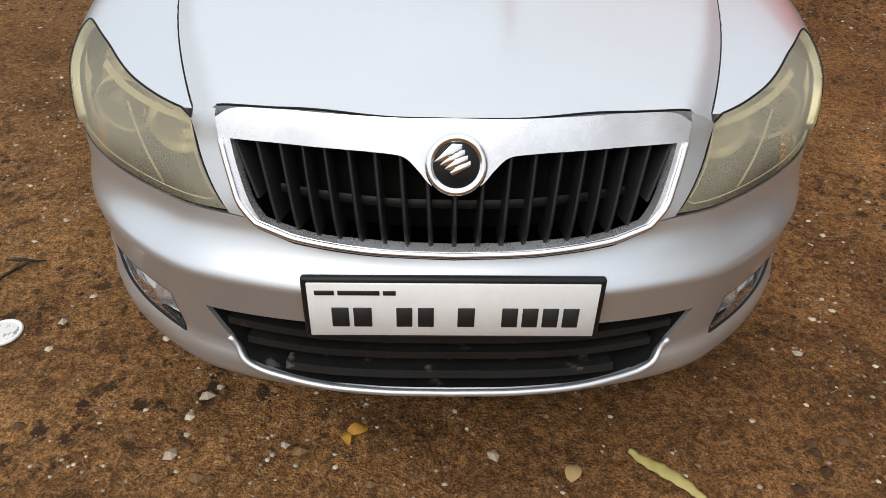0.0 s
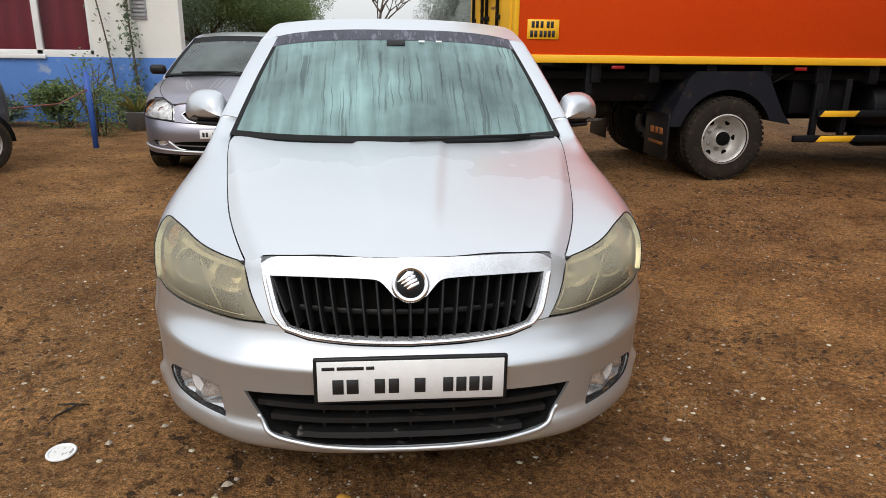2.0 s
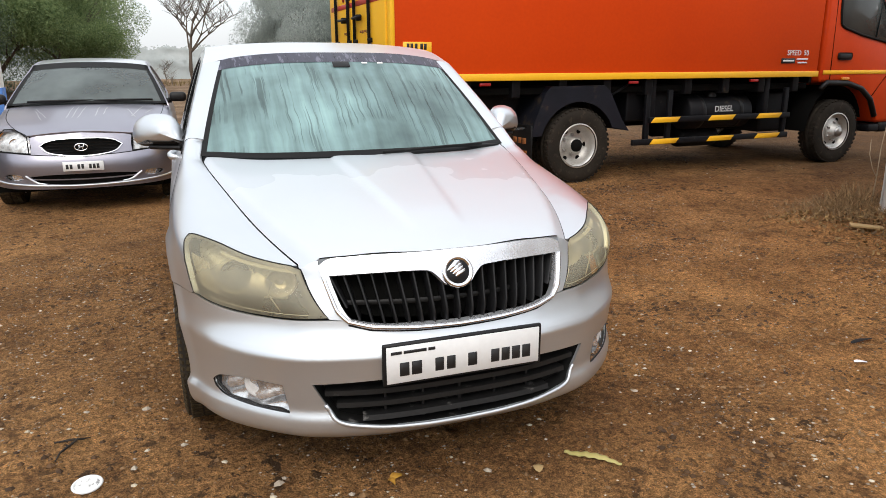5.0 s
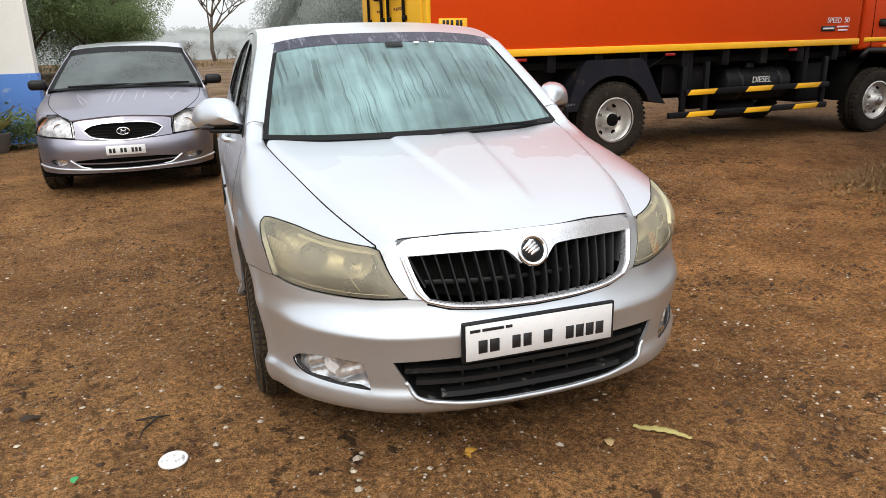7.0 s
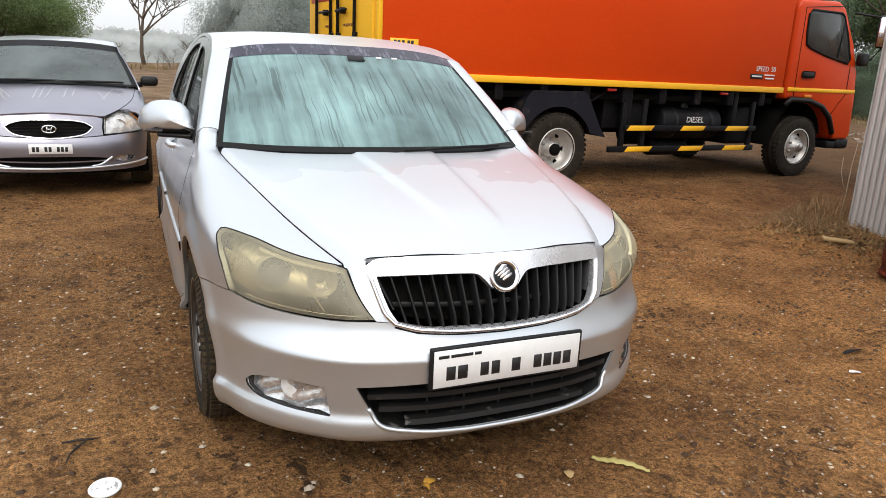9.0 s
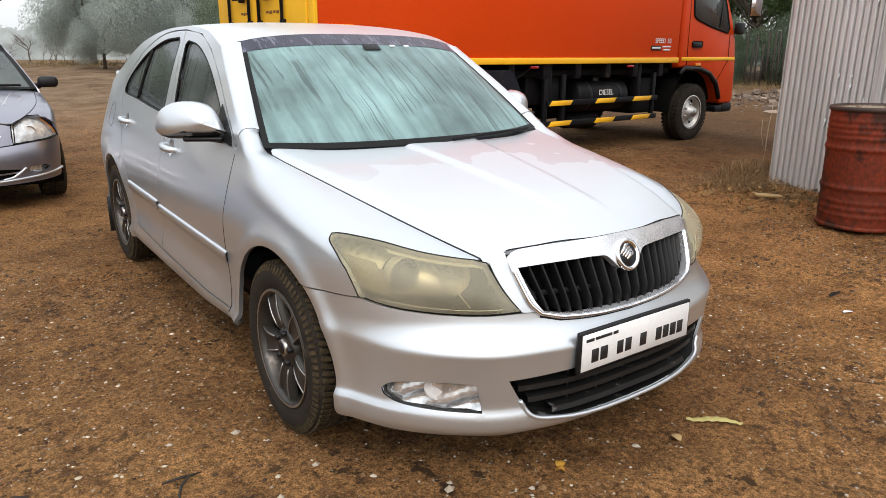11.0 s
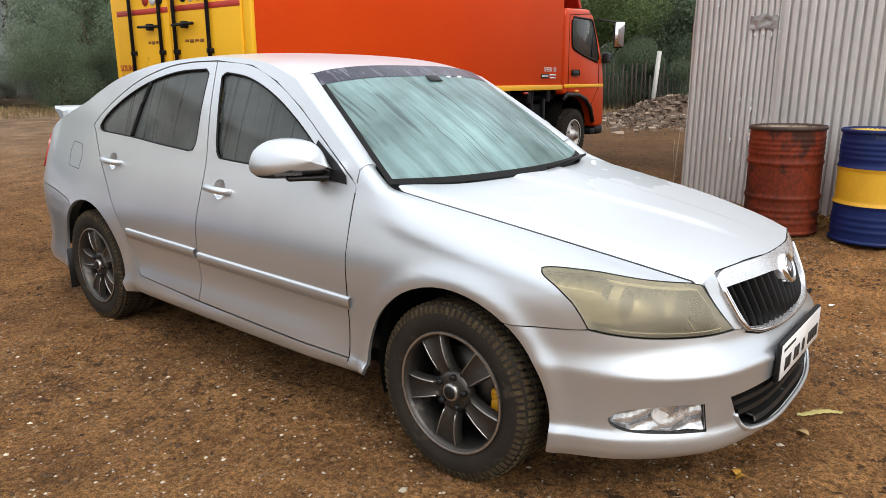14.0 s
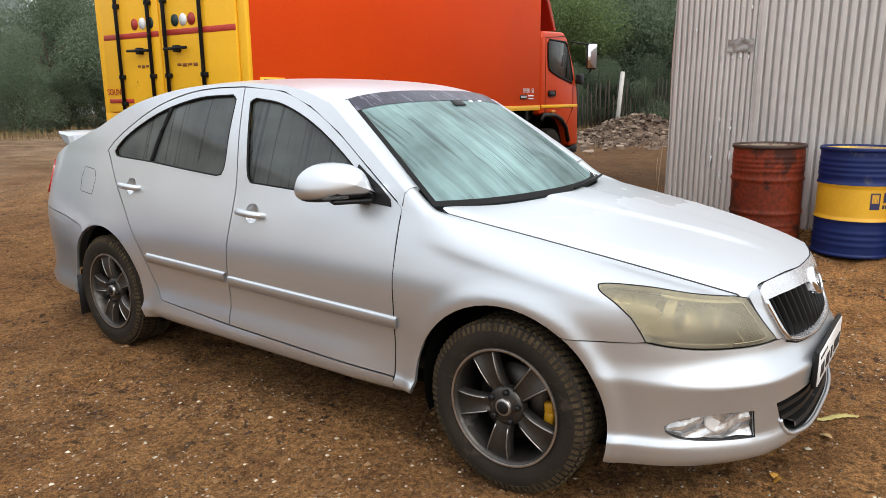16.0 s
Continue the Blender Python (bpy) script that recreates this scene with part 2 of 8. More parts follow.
# ---------------------------------------------------------------- mesh helpers
def mesh_of(name, verts, faces, mat, smooth=True):
    me = bpy.data.meshes.new(name)
    me.from_pydata([tuple(v) for v in verts], [], [tuple(f) for f in faces])
    me.materials.append(mat)
    if smooth:
        me.polygons.foreach_set("use_smooth", [True] * len(me.polygons))
    me.update()
    return me


def part(name, geo, mat, parent=None, label="", smooth=True, m=None):
    """One mesh object from (verts, faces), under a thing or a part."""
    ob = new(name, mesh_of(name, geo[0], geo[1], mat, smooth))
    if parent is not None:
        ob.parent = parent
    if m is not None:
        ob.matrix_basis = m
    if label:
        tagged(ob, label)
    return ob


def thing(name, label, category, group="", m=None):
    ob = new(name)
    ob.empty_display_size = 0.2
    if m is not None:
        ob.matrix_basis = m
    return tagged(ob, label, category, group)


def join(*geos):
    vs, fs = [], []
    for v, f in geos:
        k = len(vs)
        vs += [tuple(p) for p in v]
        fs += [tuple(i + k for i in q) for q in f]
    return vs, fs


def moved(geo, m):
    return [tuple(m @ Vector(v)) for v in geo[0]], geo[1]


def flip_x(geo):
    return [(-v[0], v[1], v[2]) for v in geo[0]], [tuple(reversed(f)) for f in geo[1]]


def from_bm(bm):
    bm.verts.index_update()
    out = [tuple(v.co) for v in bm.verts], [tuple(v.index for v in f.verts) for f in bm.faces]
    bm.free()
    return out


def box(lo, hi, bevel=0.0, seg=2):
    bm = bmesh.new()
    bmesh.ops.create_cube(bm, size=1)
    c, d = [(a + b) / 2 for a, b in zip(lo, hi)], [b - a for a, b in zip(lo, hi)]
    for v in bm.verts:
        v.co = Vector([c[i] + v.co[i] * d[i] for i in range(3)])
    if bevel:
        bmesh.ops.bevel(bm, geom=bm.edges[:], offset=bevel, segments=seg, affect="EDGES", profile=0.5)
    return from_bm(bm)


def prism(outline, depth, bevel=0.0, seg=2):
    """Outline in x, z pushed along +y by depth."""
    bm = bmesh.new()
    f = bm.faces.new([bm.verts.new((x, 0, z)) for x, z in outline])
    r = bmesh.ops.extrude_face_region(bm, geom=[f])
    for v in r["geom"]:
        if isinstance(v, bmesh.types.BMVert):
            v.co.y += depth
    bmesh.ops.recalc_face_normals(bm, faces=bm.faces[:])
    if bevel:
        bmesh.ops.bevel(bm, geom=bm.edges[:], offset=bevel, segments=seg, affect="EDGES", profile=0.5)
    return from_bm(bm)


def lathe(profile, n=40, close=False):
    """Profile of (radius, height) turned about z."""
    vs, fs = [], []
    for r, h in profile:
        for k in range(n):
            a = 2 * math.pi * k / n
            vs.append((r * math.cos(a), r * math.sin(a), h))
    for i in range(len(profile) - 1 + (1 if close else 0)):
        j = (i + 1) % len(profile)
        for k in range(n):
            q = (k + 1) % n
            fs.append((i * n + k, i * n + q, j * n + q, j * n + k))
    return vs, fs


def tube(points, radius, n=8, cap=True):
    """A round bar along points; radius a number or one for each point."""
    pts = [Vector(p) for p in points]
    rad = radius if isinstance(radius, (list, tuple)) else [radius] * len(pts)
    vs, fs = [], []
    for i, p in enumerate(pts):
        d = (pts[min(i + 1, len(pts) - 1)] - pts[max(i - 1, 0)]).normalized()
        s = d.cross(Vector((0, 0, 1)) if abs(d.z) < 0.9 else Vector((1, 0, 0))).normalized()
        t = d.cross(s)
        for k in range(n):
            a = 2 * math.pi * k / n
            vs.append(tuple(p + rad[i] * (math.cos(a) * s + math.sin(a) * t)))
    for i in range(len(pts) - 1):
        for k in range(n):
            q = (k + 1) % n
            fs.append((i * n + k, i * n + q, (i + 1) * n + q, (i + 1) * n + k))
    if cap:
        fs += [tuple(range(n))[::-1], tuple(range((len(pts) - 1) * n, len(pts) * n))]
    return vs, fs


def sheet(rows):
    """A grid of points as quads."""
    h, w = len(rows), len(rows[0])
    vs = [tuple(p) for r in rows for p in r]
    fs = [(i * w + j, i * w + j + 1, (i + 1) * w + j + 1, (i + 1) * w + j) for i in range(h - 1) for j in range(w - 1)]
    return vs, fs


def spline(points, n=12):
    """A smooth open curve through the points (any dimension)."""
    p = np.array(points, float)
    if len(p) < 3:
        return [tuple(p[0] + (p[-1] - p[0]) * k / n) for k in range(n + 1)]
    q = np.vstack([2 * p[0] - p[1], p, 2 * p[-1] - p[-2]])
    out = []
    for i in range(1, len(q) - 2):
        a, b, c, d = q[i - 1], q[i], q[i + 1], q[i + 2]
        ta, tb, tc = (max(np.linalg.norm(v), 1e-6) ** 0.5 for v in (b - a, c - b, d - c))
        m1 = (c - b) + tb * ((b - a) / ta - (c - a) / (ta + tb))
        m2 = (c - b) + tb * ((d - c) / tc - (d - b) / (tb + tc))
        for k in range(n):
            t = k / n
            out.append(tuple((2 * t**3 - 3 * t**2 + 1) * b + (t**3 - 2 * t**2 + t) * m1 + (3 * t**2 - 2 * t**3) * c + (t**3 - t**2) * m2))
    return out + [tuple(p[-1])]


def even(points, n):
    """n + 1 points at even steps along a curve."""
    p = np.array(points, float)
    d = np.concatenate([[0], np.cumsum(np.linalg.norm(np.diff(p, axis=0), axis=1))])
    s = np.linspace(0, d[-1], n + 1)
    return np.stack([np.interp(s, d, p[:, k]) for k in range(p.shape[1])], 1)


def curve_at(xs, ys):
    """A smooth function through (xs, ys), flat beyond its ends."""
    c = np.array(spline(list(zip(xs, ys)), 16))
    order = np.argsort(c[:, 0])
    cx, cy = c[order, 0], c[order, 1]
    return lambda v: np.interp(v, cx, cy)


def coons(left, right, bottom, top, n=16, m=16, bulge=(0, 0, 0)):
    """A patch spanned by four edges: left and right run from bottom to top, bottom and top from left to right."""
    l, r, b, t = even(left, m), even(right, m), even(bottom, n), even(top, n)
    rows = []
    for j in range(m + 1):
        v, row = j / m, []
        for i in range(n + 1):
            u = i / n
            p = (1 - v) * b[i] + v * t[i] + (1 - u) * l[j] + u * r[j] - ((1 - u) * (1 - v) * b[0] + u * (1 - v) * b[n] + (1 - u) * v * t[0] + u * v * t[n])
            row.append(tuple(p + np.array(bulge) * 16 * u * (1 - u) * v * (1 - v)))
        rows.append(row)
    return rows


def inside(p, poly):
    x, y, hit = p[0], p[1], False
    for (x0, y0), (x1, y1) in zip(poly, poly[1:] + poly[:1]):
        if (y0 > y) != (y1 > y) and x < (x1 - x0) * (y - y0) / (y1 - y0) + x0:
            hit = not hit
    return hit


def resample(poly, step):
    out = []
    for a, b in zip(poly, poly[1:] + poly[:1]):
        k = max(1, int(round(math.dist(a, b) / step)))
        out += [(a[0] + (b[0] - a[0]) * i / k, a[1] + (b[1] - a[1]) * i / k) for i in range(k)]
    return out


from mathutils.geometry import delaunay_2d_cdt


def panel(outline, lift, step=0.035, holes=(), flange=0.014, out=(-1, -0.3, 0.3)):
    """A sheet-metal panel: an outline with openings in a plane of two parameters, lifted onto a curved surface, its rims folded in."""
    loops = []
    for poly in (outline, *holes):
        p = resample([tuple(map(float, q[:2])) for q in poly], step)
        p = [q for k, q in enumerate(p) if math.dist(q, p[k - 1]) > step * 0.15]
        loops.append(p)
    pts, edges = [], []
    for p in loops:
        k = len(pts)
        pts += p
        edges += [(k + i, k + (i + 1) % len(p)) for i in range(len(p))]
    rim = np.array(pts)
    x0, y0, x1, y1 = rim[:, 0].min(), rim[:, 1].min(), rim[:, 0].max(), rim[:, 1].max()
    for i in range(int((y1 - y0) / step) + 1):
        for j in range(int((x1 - x0) / step) + 1):
            q = (x0 + (j + 0.5 * (i % 2)) * step, y0 + i * step)
            if np.min(np.sum((rim - q) ** 2, 1)) > (0.55 * step) ** 2 and inside(q, loops[0]) and not any(inside(q, h) for h in loops[1:]):
                pts.append(q)
    vs, _, fs, *_ = delaunay_2d_cdt([Vector(q) for q in pts], edges, [], 0, 1e-6)
    keep = []
    for f in fs:
        c = (sum(vs[i].x for i in f) / 3, sum(vs[i].y for i in f) / 3)
        size = abs((vs[f[1]].x - vs[f[0]].x) * (vs[f[2]].y - vs[f[0]].y) - (vs[f[2]].x - vs[f[0]].x) * (vs[f[1]].y - vs[f[0]].y))
        if size > 0.0015 * step * step and inside(c, loops[0]) and not any(inside(c, h) for h in loops[1:]):
            keep.append(tuple(f))
    verts = [Vector(lift(v.x, v.y)) for v in vs]
    o = Vector(out)
    fixed = []
    for f in keep:
        nrm = (verts[f[1]] - verts[f[0]]).cross(verts[f[2]] - verts[f[0]])
        fixed.append((f, nrm))
    total = sum((nrm for _, nrm in fixed), Vector())
    flip = total.dot(o) < 0
    faces = [tuple(reversed(f)) if flip else f for f, _ in fixed]
    # rims folded inwards
    normal = [Vector() for _ in verts]
    for f, nrm in fixed:
        for i in f:
            normal[i] += -nrm if flip else nrm
    count = {}
    for f in faces:
        for a, b in zip(f, f[1:] + f[:1]):
            count[(a, b)] = count.get((a, b), 0) + 1
    lip = [(a, b) for a, b in count if (b, a) not in count]
    used = {}
    for a, b in lip:
        quad = []
        for i in (b, a):
            if i not in used:
                used[i] = len(verts)
                verts.append(verts[i].copy())
                verts.append(verts[i] - normal[i].normalized() * flange)
            quad.append(used[i])
        faces.append((quad[0], quad[1], quad[1] + 1, quad[0] + 1))
    return [tuple(v) for v in verts], faces


def text(name, words, size, mat, parent, m, label=""):
    cu = bpy.data.curves.new(name, "FONT")
    cu.body, cu.size, cu.extrude, cu.align_x, cu.align_y = words, size, 0.001, "CENTER", "CENTER"
    tmp = bpy.data.objects.new(name, cu)
    me = bpy.data.meshes.new_from_object(tmp)
    bpy.data.objects.remove(tmp)
    me.materials.clear()
    me.materials.append(mat)
    ob = new(name, me)
    ob.parent = parent
    ob.matrix_basis = m
    if label:
        tagged(ob, label)
    return ob

# ---------------------------------------------------------------- the silver saloon: its surfaces
PLAN = np.array(spline([(0, 0.05), (0.14, 0.052), (0.28, 0.066), (0.46, 0.116), (0.54, 0.16), (0.66, 0.265), (0.74, 0.37), (0.80, 0.51), (0.835, 0.66), (0.852, 0.82), (0.858, 1.2)], 24))
PLAN_A = np.concatenate([[0], np.cumsum(np.linalg.norm(np.diff(PLAN, axis=0), axis=1))])
front_in = curve_at([0.15, 0.19, 0.205, 0.222, 0.234, 0.245, 0.285, 0.308, 0.36, 0.41, 0.46, 0.484, 0.492, 0.502, 0.53, 0.56, 0.60, 0.66, 0.71, 0.75, 0.80],
                    [0.13, 0.070, 0.046, 0.022, 0.010, 0.004, 0.003, 0.0125, 0.0105, 0.007, 0.003, 0.0, 0.002, 0.012, 0.036, 0.051, 0.060, 0.083, 0.104, 0.122, 0.155])
side_in = curve_at([0.15, 0.19, 0.215, 0.24, 0.27, 0.288, 0.298, 0.310, 0.33, 0.36, 0.45, 0.53, 0.62, 0.70, 0.78, 0.87, 0.95, 1.05, 1.2],
                   [0.070, 0.040, 0.016, 0.004, -0.001, -0.003, 0.0, 0.011, 0.017, 0.0185, 0.018, 0.011, 0.006, 0.010, 0.030, 0.058, 0.085, 0.12, 0.2])
bumper_in = curve_at([0.15, 0.19, 0.215, 0.24, 0.27, 0.288, 0.298, 0.310, 0.33, 0.40, 0.46, 0.494, 0.505, 0.52, 0.56, 0.62, 0.70, 0.78],
                     [0.070, 0.040, 0.016, 0.004, -0.001, -0.003, 0.0, 0.009, 0.0115, 0.0095, 0.0065, 0.0045, 0.0045, 0.0065, 0.009, 0.011, 0.016, 0.034])
half_width = curve_at([0.0, 0.26, 0.45, 0.60, 0.80, 1.2, 1.4, 2.4, 3.3, 3.7, 4.0, 4.23, 4.4, 4.5, 4.56],
                      [0.60, 0.655, 0.778, 0.822, 0.850, 0.858, 0.860, 0.863, 0.858, 0.850, 0.826, 0.785, 0.72, 0.64, 0.5])
belt = curve_at([0.8, 1.4, 2.3, 3.1, 3.5, 4.2, 4.6], [0.92, 0.945, 0.978, 1.022, 1.04, 1.055, 1.06])


def smooth_step(a, b, v):
    t = min(1, max(0, (v - a) / (b - a)))
    return t * t * (3 - 2 * t)


def nose(a, z, proud=0.0):
    """A point of the rounded front: a runs along the plan from the middle, z is the height."""
    s, k = (-1 if a >= 0 else 1), abs(a)
    x, y = np.interp(k, PLAN_A, PLAN[:, 0]), np.interp(k, PLAN_A, PLAN[:, 1])
    x2, y2 = np.interp(k + 0.01, PLAN_A, PLAN[:, 0]), np.interp(k + 0.01, PLAN_A, PLAN[:, 1])
    x1, y1 = np.interp(max(0, k - 0.01), PLAN_A, PLAN[:, 0]), np.interp(max(0, k - 0.01), PLAN_A, PLAN[:, 1])
    tx, ty = x2 - x1, y2 - y1
    if k < 0.01:
        ty = 0
    q = math.hypot(tx, ty)
    nx, ny = ty / q, -tx / q
    w = smooth_step(0.55, 1.0, k)
    ridge = max(0, (z - 0.40) / 0.094 if z < 0.494 else (0.552 - z) / 0.058)
    lip = 0.012 * math.exp(-((math.hypot(y - 0.918, z - 0.31) - 0.39) / 0.035) ** 2) if z > 0.2 else 0.0
    d = (1 - w) * front_in(z) + w * bumper_in(z) - lip * smooth_step(0.9, 1.05, k) - proud - 0.006 * ridge * smooth_step(0.35, 0.75, k) * (1 - smooth_step(0.95, 1.2, k)) - 0.028 * (1 - smooth_step(0.05, 0.36, k)) * smooth_step(0.53, 0.60, z)
    return (s * (x - nx * d), y - ny * d, z)


def along(y):
    """The plan's run at which its side reaches y."""
    return float(np.interp(y, PLAN[:, 1], PLAN_A))


def flank_x(y, z, proud=0.0):
    """Half width of the car's side at y and z, doors below and glass above the belt line."""
    b = float(belt(y))
    x = half_width(y) - side_in(min(z, b))
    for wy in (0.918, 3.49):
        r = math.hypot(y - wy, z - 0.31)
        if z < b:
            x += 0.012 * math.exp(-((r - 0.39) / 0.035) ** 2) * (1 if z > 0.2 else 0)
    x += 0.017 * smooth_step(0.43, 0.345, z) * smooth_step(1.34, 1.70, y) * (1 - smooth_step(2.95, 3.1, y))
    x -= 0.055 * smooth_step(0.292, 0.225, z) * smooth_step(1.14, 1.24, y) * (1 - smooth_step(3.0, 3.12, y))
    if z > b:
        x -= 0.28 * (z - b) + 0.18 * (z - b) ** 2
    return float(x) + proud


def flank(y, z):
    return (-flank_x(y, z), y, z)


# the bonnet's edge; behind the bonnet it climbs beside the windscreen
shut_x = curve_at([0.2, 0.264, 0.5, 0.9, 1.2, 1.30, 1.36, 1.44], [0.43, 0.464, 0.548, 0.634, 0.686, 0.696, 0.690, 0.682])
shut_z = curve_at([0.2, 0.264, 0.5, 0.9, 1.24, 1.295, 1.32, 1.36, 1.40, 1.44], [0.715, 0.735, 0.795, 0.875, 0.936, 0.947, 0.960, 0.987, 1.017, 1.046])
shoulder = curve_at([0.2, 0.264, 0.45, 0.6, 0.9, 1.3, 1.42], [0.62, 0.64, 0.69, 0.73, 0.775, 0.83, 0.85])
ROUND = 0.22


def wing(y, t):
    """The front wing: plain height below the shoulder, then rolled over to the bonnet's edge."""
    sh = float(shoulder(y))
    if t <= sh:
        return flank(y, t)
    f = min(1, (t - sh) / ROUND) * math.pi / 2
    x0, x1 = flank_x(y, sh), float(shut_x(y))
    roll = Vector((-(x1 + (x0 - x1) * max(0, math.cos(f)) ** 0.75), y, sh + (float(shut_z(y)) - sh) * math.sin(f)))
    full = smooth_step(1.08, 1.34, y)
    if full == 0:
        return tuple(roll)
    # towards the door the side stands up to the pillar's foot before it turns in
    g, zo = min(1, (t - sh) / ROUND), float(shut_z(y)) - 0.006
    if g < 0.6:
        up = Vector(flank(y, sh + (zo - sh) * g / 0.6))
    else:
        q, o = (g - 0.6) / 0.4, Vector(flank(y, zo))
        up = o * (1 - q) ** 2 + (o + Vector((0.012, -0.022, 0.032))) * 2 * q * (1 - q) + Vector((-x1, y, zo + 0.006)) * q * q
    return tuple(roll.lerp(up, full))


def wing_t(y, f):
    return (y, float(shoulder(y)) + ROUND * f)


bonnet_mid = curve_at([0.15, 0.2, 0.3, 0.5, 0.8, 1.05, 1.3], [0.772, 0.792, 0.822, 0.862, 0.910, 0.945, 0.970])


def bonnet(x, y):
    zc, zs, xs = float(bonnet_mid(y)), float(shut_z(y)), float(shut_x(y))
    k = min(1.05, abs(x) / xs)
    # a facet falls away beyond a crease that runs from the grille's corner beside the shut line
    kc = 1 - float(np.interp(y, [0.2, 0.3, 0.7, 1.2], [0.036, 0.042, 0.036, 0.020])) / xs
    ze = zs + (1 - kc) * xs * float(np.interp(y, [0.2, 0.3, 1.2], [1.15, 1.05, 0.75]))
    inside, facet = zc - (zc - ze) * (min(k, 1.0) / kc) ** 2.1, zs + (ze - zs) * (1 - k) / (1 - kc)
    g = 0.004
    z = -g * math.log(math.exp(-(inside - 0.8) / g) + math.exp(-(facet - 0.8) / g)) + 0.8 + g * math.exp(-abs(inside - facet) / g) * 0.5
    c = 0.085 + 0.105 * (y - 0.25)
    z += 0.010 * smooth_step(c + 0.012, c - 0.012, abs(x)) * smooth_step(0.22, 0.45, y)
    return (x, y, z)


def mirrored(name, geo, mat, parent, label=""):
    a = part(name, geo, mat, parent, label)
    b = part(name, flip_x(geo), mat, parent, label)
    return a, b


def arc(cy, cz, r, a0, a1, n=18):
    return [(cy + r * math.cos(radians(a0 + (a1 - a0) * k / n)), cz + r * math.sin(radians(a0 + (a1 - a0) * k / n))) for k in range(n + 1)]


saloon = thing("silver_saloon_car", "silver four-door saloon, dewy windscreen, yellowed headlights, on bare earth", "car")

# bumper
arch_f = arc(0.918, 0.305, 0.374, 126, 193)
half = spline([(0, 0.543), (0.17, 0.553), (0.335, 0.580)], 6)[:-1] + spline([(0.345, 0.583), (0.42, 0.588), (0.6, 0.586), (0.75, 0.595), (0.88, 0.611), (0.945, 0.622)], 6)[:-1]
half += spline([(0.945, 0.622), (1.08, 0.612), (along(0.700), 0.6065)], 6) + [(along(y), z) for y, z in arch_f[1:]]
half += spline([(along(0.552), 0.213), (0.9, 0.220), (0.6, 0.213), (0.3, 0.203), (0, 0.199)], 6)
grille_low = spline([(0, 0.412), (0.2, 0.412), (0.475, 0.402)], 5)[:-1] + spline([(0.475, 0.402), (0.437, 0.335), (0.40, 0.285)], 4)[:-1] + spline([(0.40, 0.285), (0.3, 0.262), (0.15, 0.249), (0, 0.245)], 5)
fog_hole = [(0.572, 0.394)] + spline([(0.66, 0.397), (0.76, 0.391), (0.835, 0.376), (0.868, 0.354)], 5) + spline([(0.862, 0.334), (0.82, 0.317), (0.72, 0.307), (0.553, 0.301)], 5)


def both(pts):
    """A closed outline from its half, which runs from the middle outwards and back."""
    return [(a, z) for a, z in pts] + [(-a, z) for a, z in reversed(pts) if a > 1e-6]


bumper = part("front_bumper", panel(both(half), nose, 0.0120, holes=[both(grille_low), fog_hole, [(-a, z) for a, z in fog_hole]], flange=0.009, out=(0, -1, 0)), SILVER, saloon)
mouth = even(both(grille_low) + both(grille_low)[:1], 140)
part("intake_surround", sheet([[nose(a, z, p) for a, z in mouth] for p in (-0.007, -0.03, -0.064)]), DUSTYBLACK, bumper)
# near-black sheet painting the shade inside the lower intake
part("intake_shade_sheet", panel(both([(a * 1.04, 0.33 + (z - 0.33) * 1.06) for a, z in grille_low]), lambda a, z: nose(a, z, -0.058), 0.03, out=(0, -1, 0)), CAVITY, bumper)
for k, z in enumerate((0.283, 0.324, 0.366)):
    reach = (0.325, 0.405, 0.44)[k]
    run = np.linspace(-reach, reach, 41)
    part("intake_slat", join(sheet([[nose(a, z + 0.008, -0.012) for a in run], [nose(a, z - 0.008, -0.010) for a in run]]), sheet([[nose(a, z - 0.008, -0.010) for a in run], [nose(a, z - 0.014, -0.055) for a in run]]), sheet([[nose(a, z + 0.010, -0.055) for a in run], [nose(a, z + 0.008, -0.012) for a in run]])), DUSTYBLACK, bumper)
for a in (-0.25, -0.125, 0.0, 0.125, 0.25):
    z0 = 0.25 + 0.25 * abs(a) ** 2
    part("intake_post", join(*[sheet([[nose(a + w, z0, -0.040), nose(a + w, 0.405, -0.040)], [nose(a + w, z0, -0.06), nose(a + w, 0.405, -0.06)]]) for w in (-0.004, 0.004)], sheet([[nose(a - 0.004, z0, -0.040), nose(a - 0.004, 0.405, -0.040)], [nose(a + 0.004, z0, -0.040), nose(a + 0.004, 0.405, -0.040)]])), DUSTYBLACK, bumper)

part("lower_lip", tube([nose(a, z, 0.001) for a, z in even([(-a, z) for a, z in spline([(0.437, 0.333), (0.40, 0.283), (0.3, 0.260), (0.15, 0.247), (0, 0.243)], 6)] + [(a, z) for a, z in reversed(spline([(0.437, 0.333), (0.40, 0.283), (0.3, 0.260), (0.15, 0.247), (0, 0.243)], 6))][1:], 90)], 0.0075, 8), SILVER, bumper)

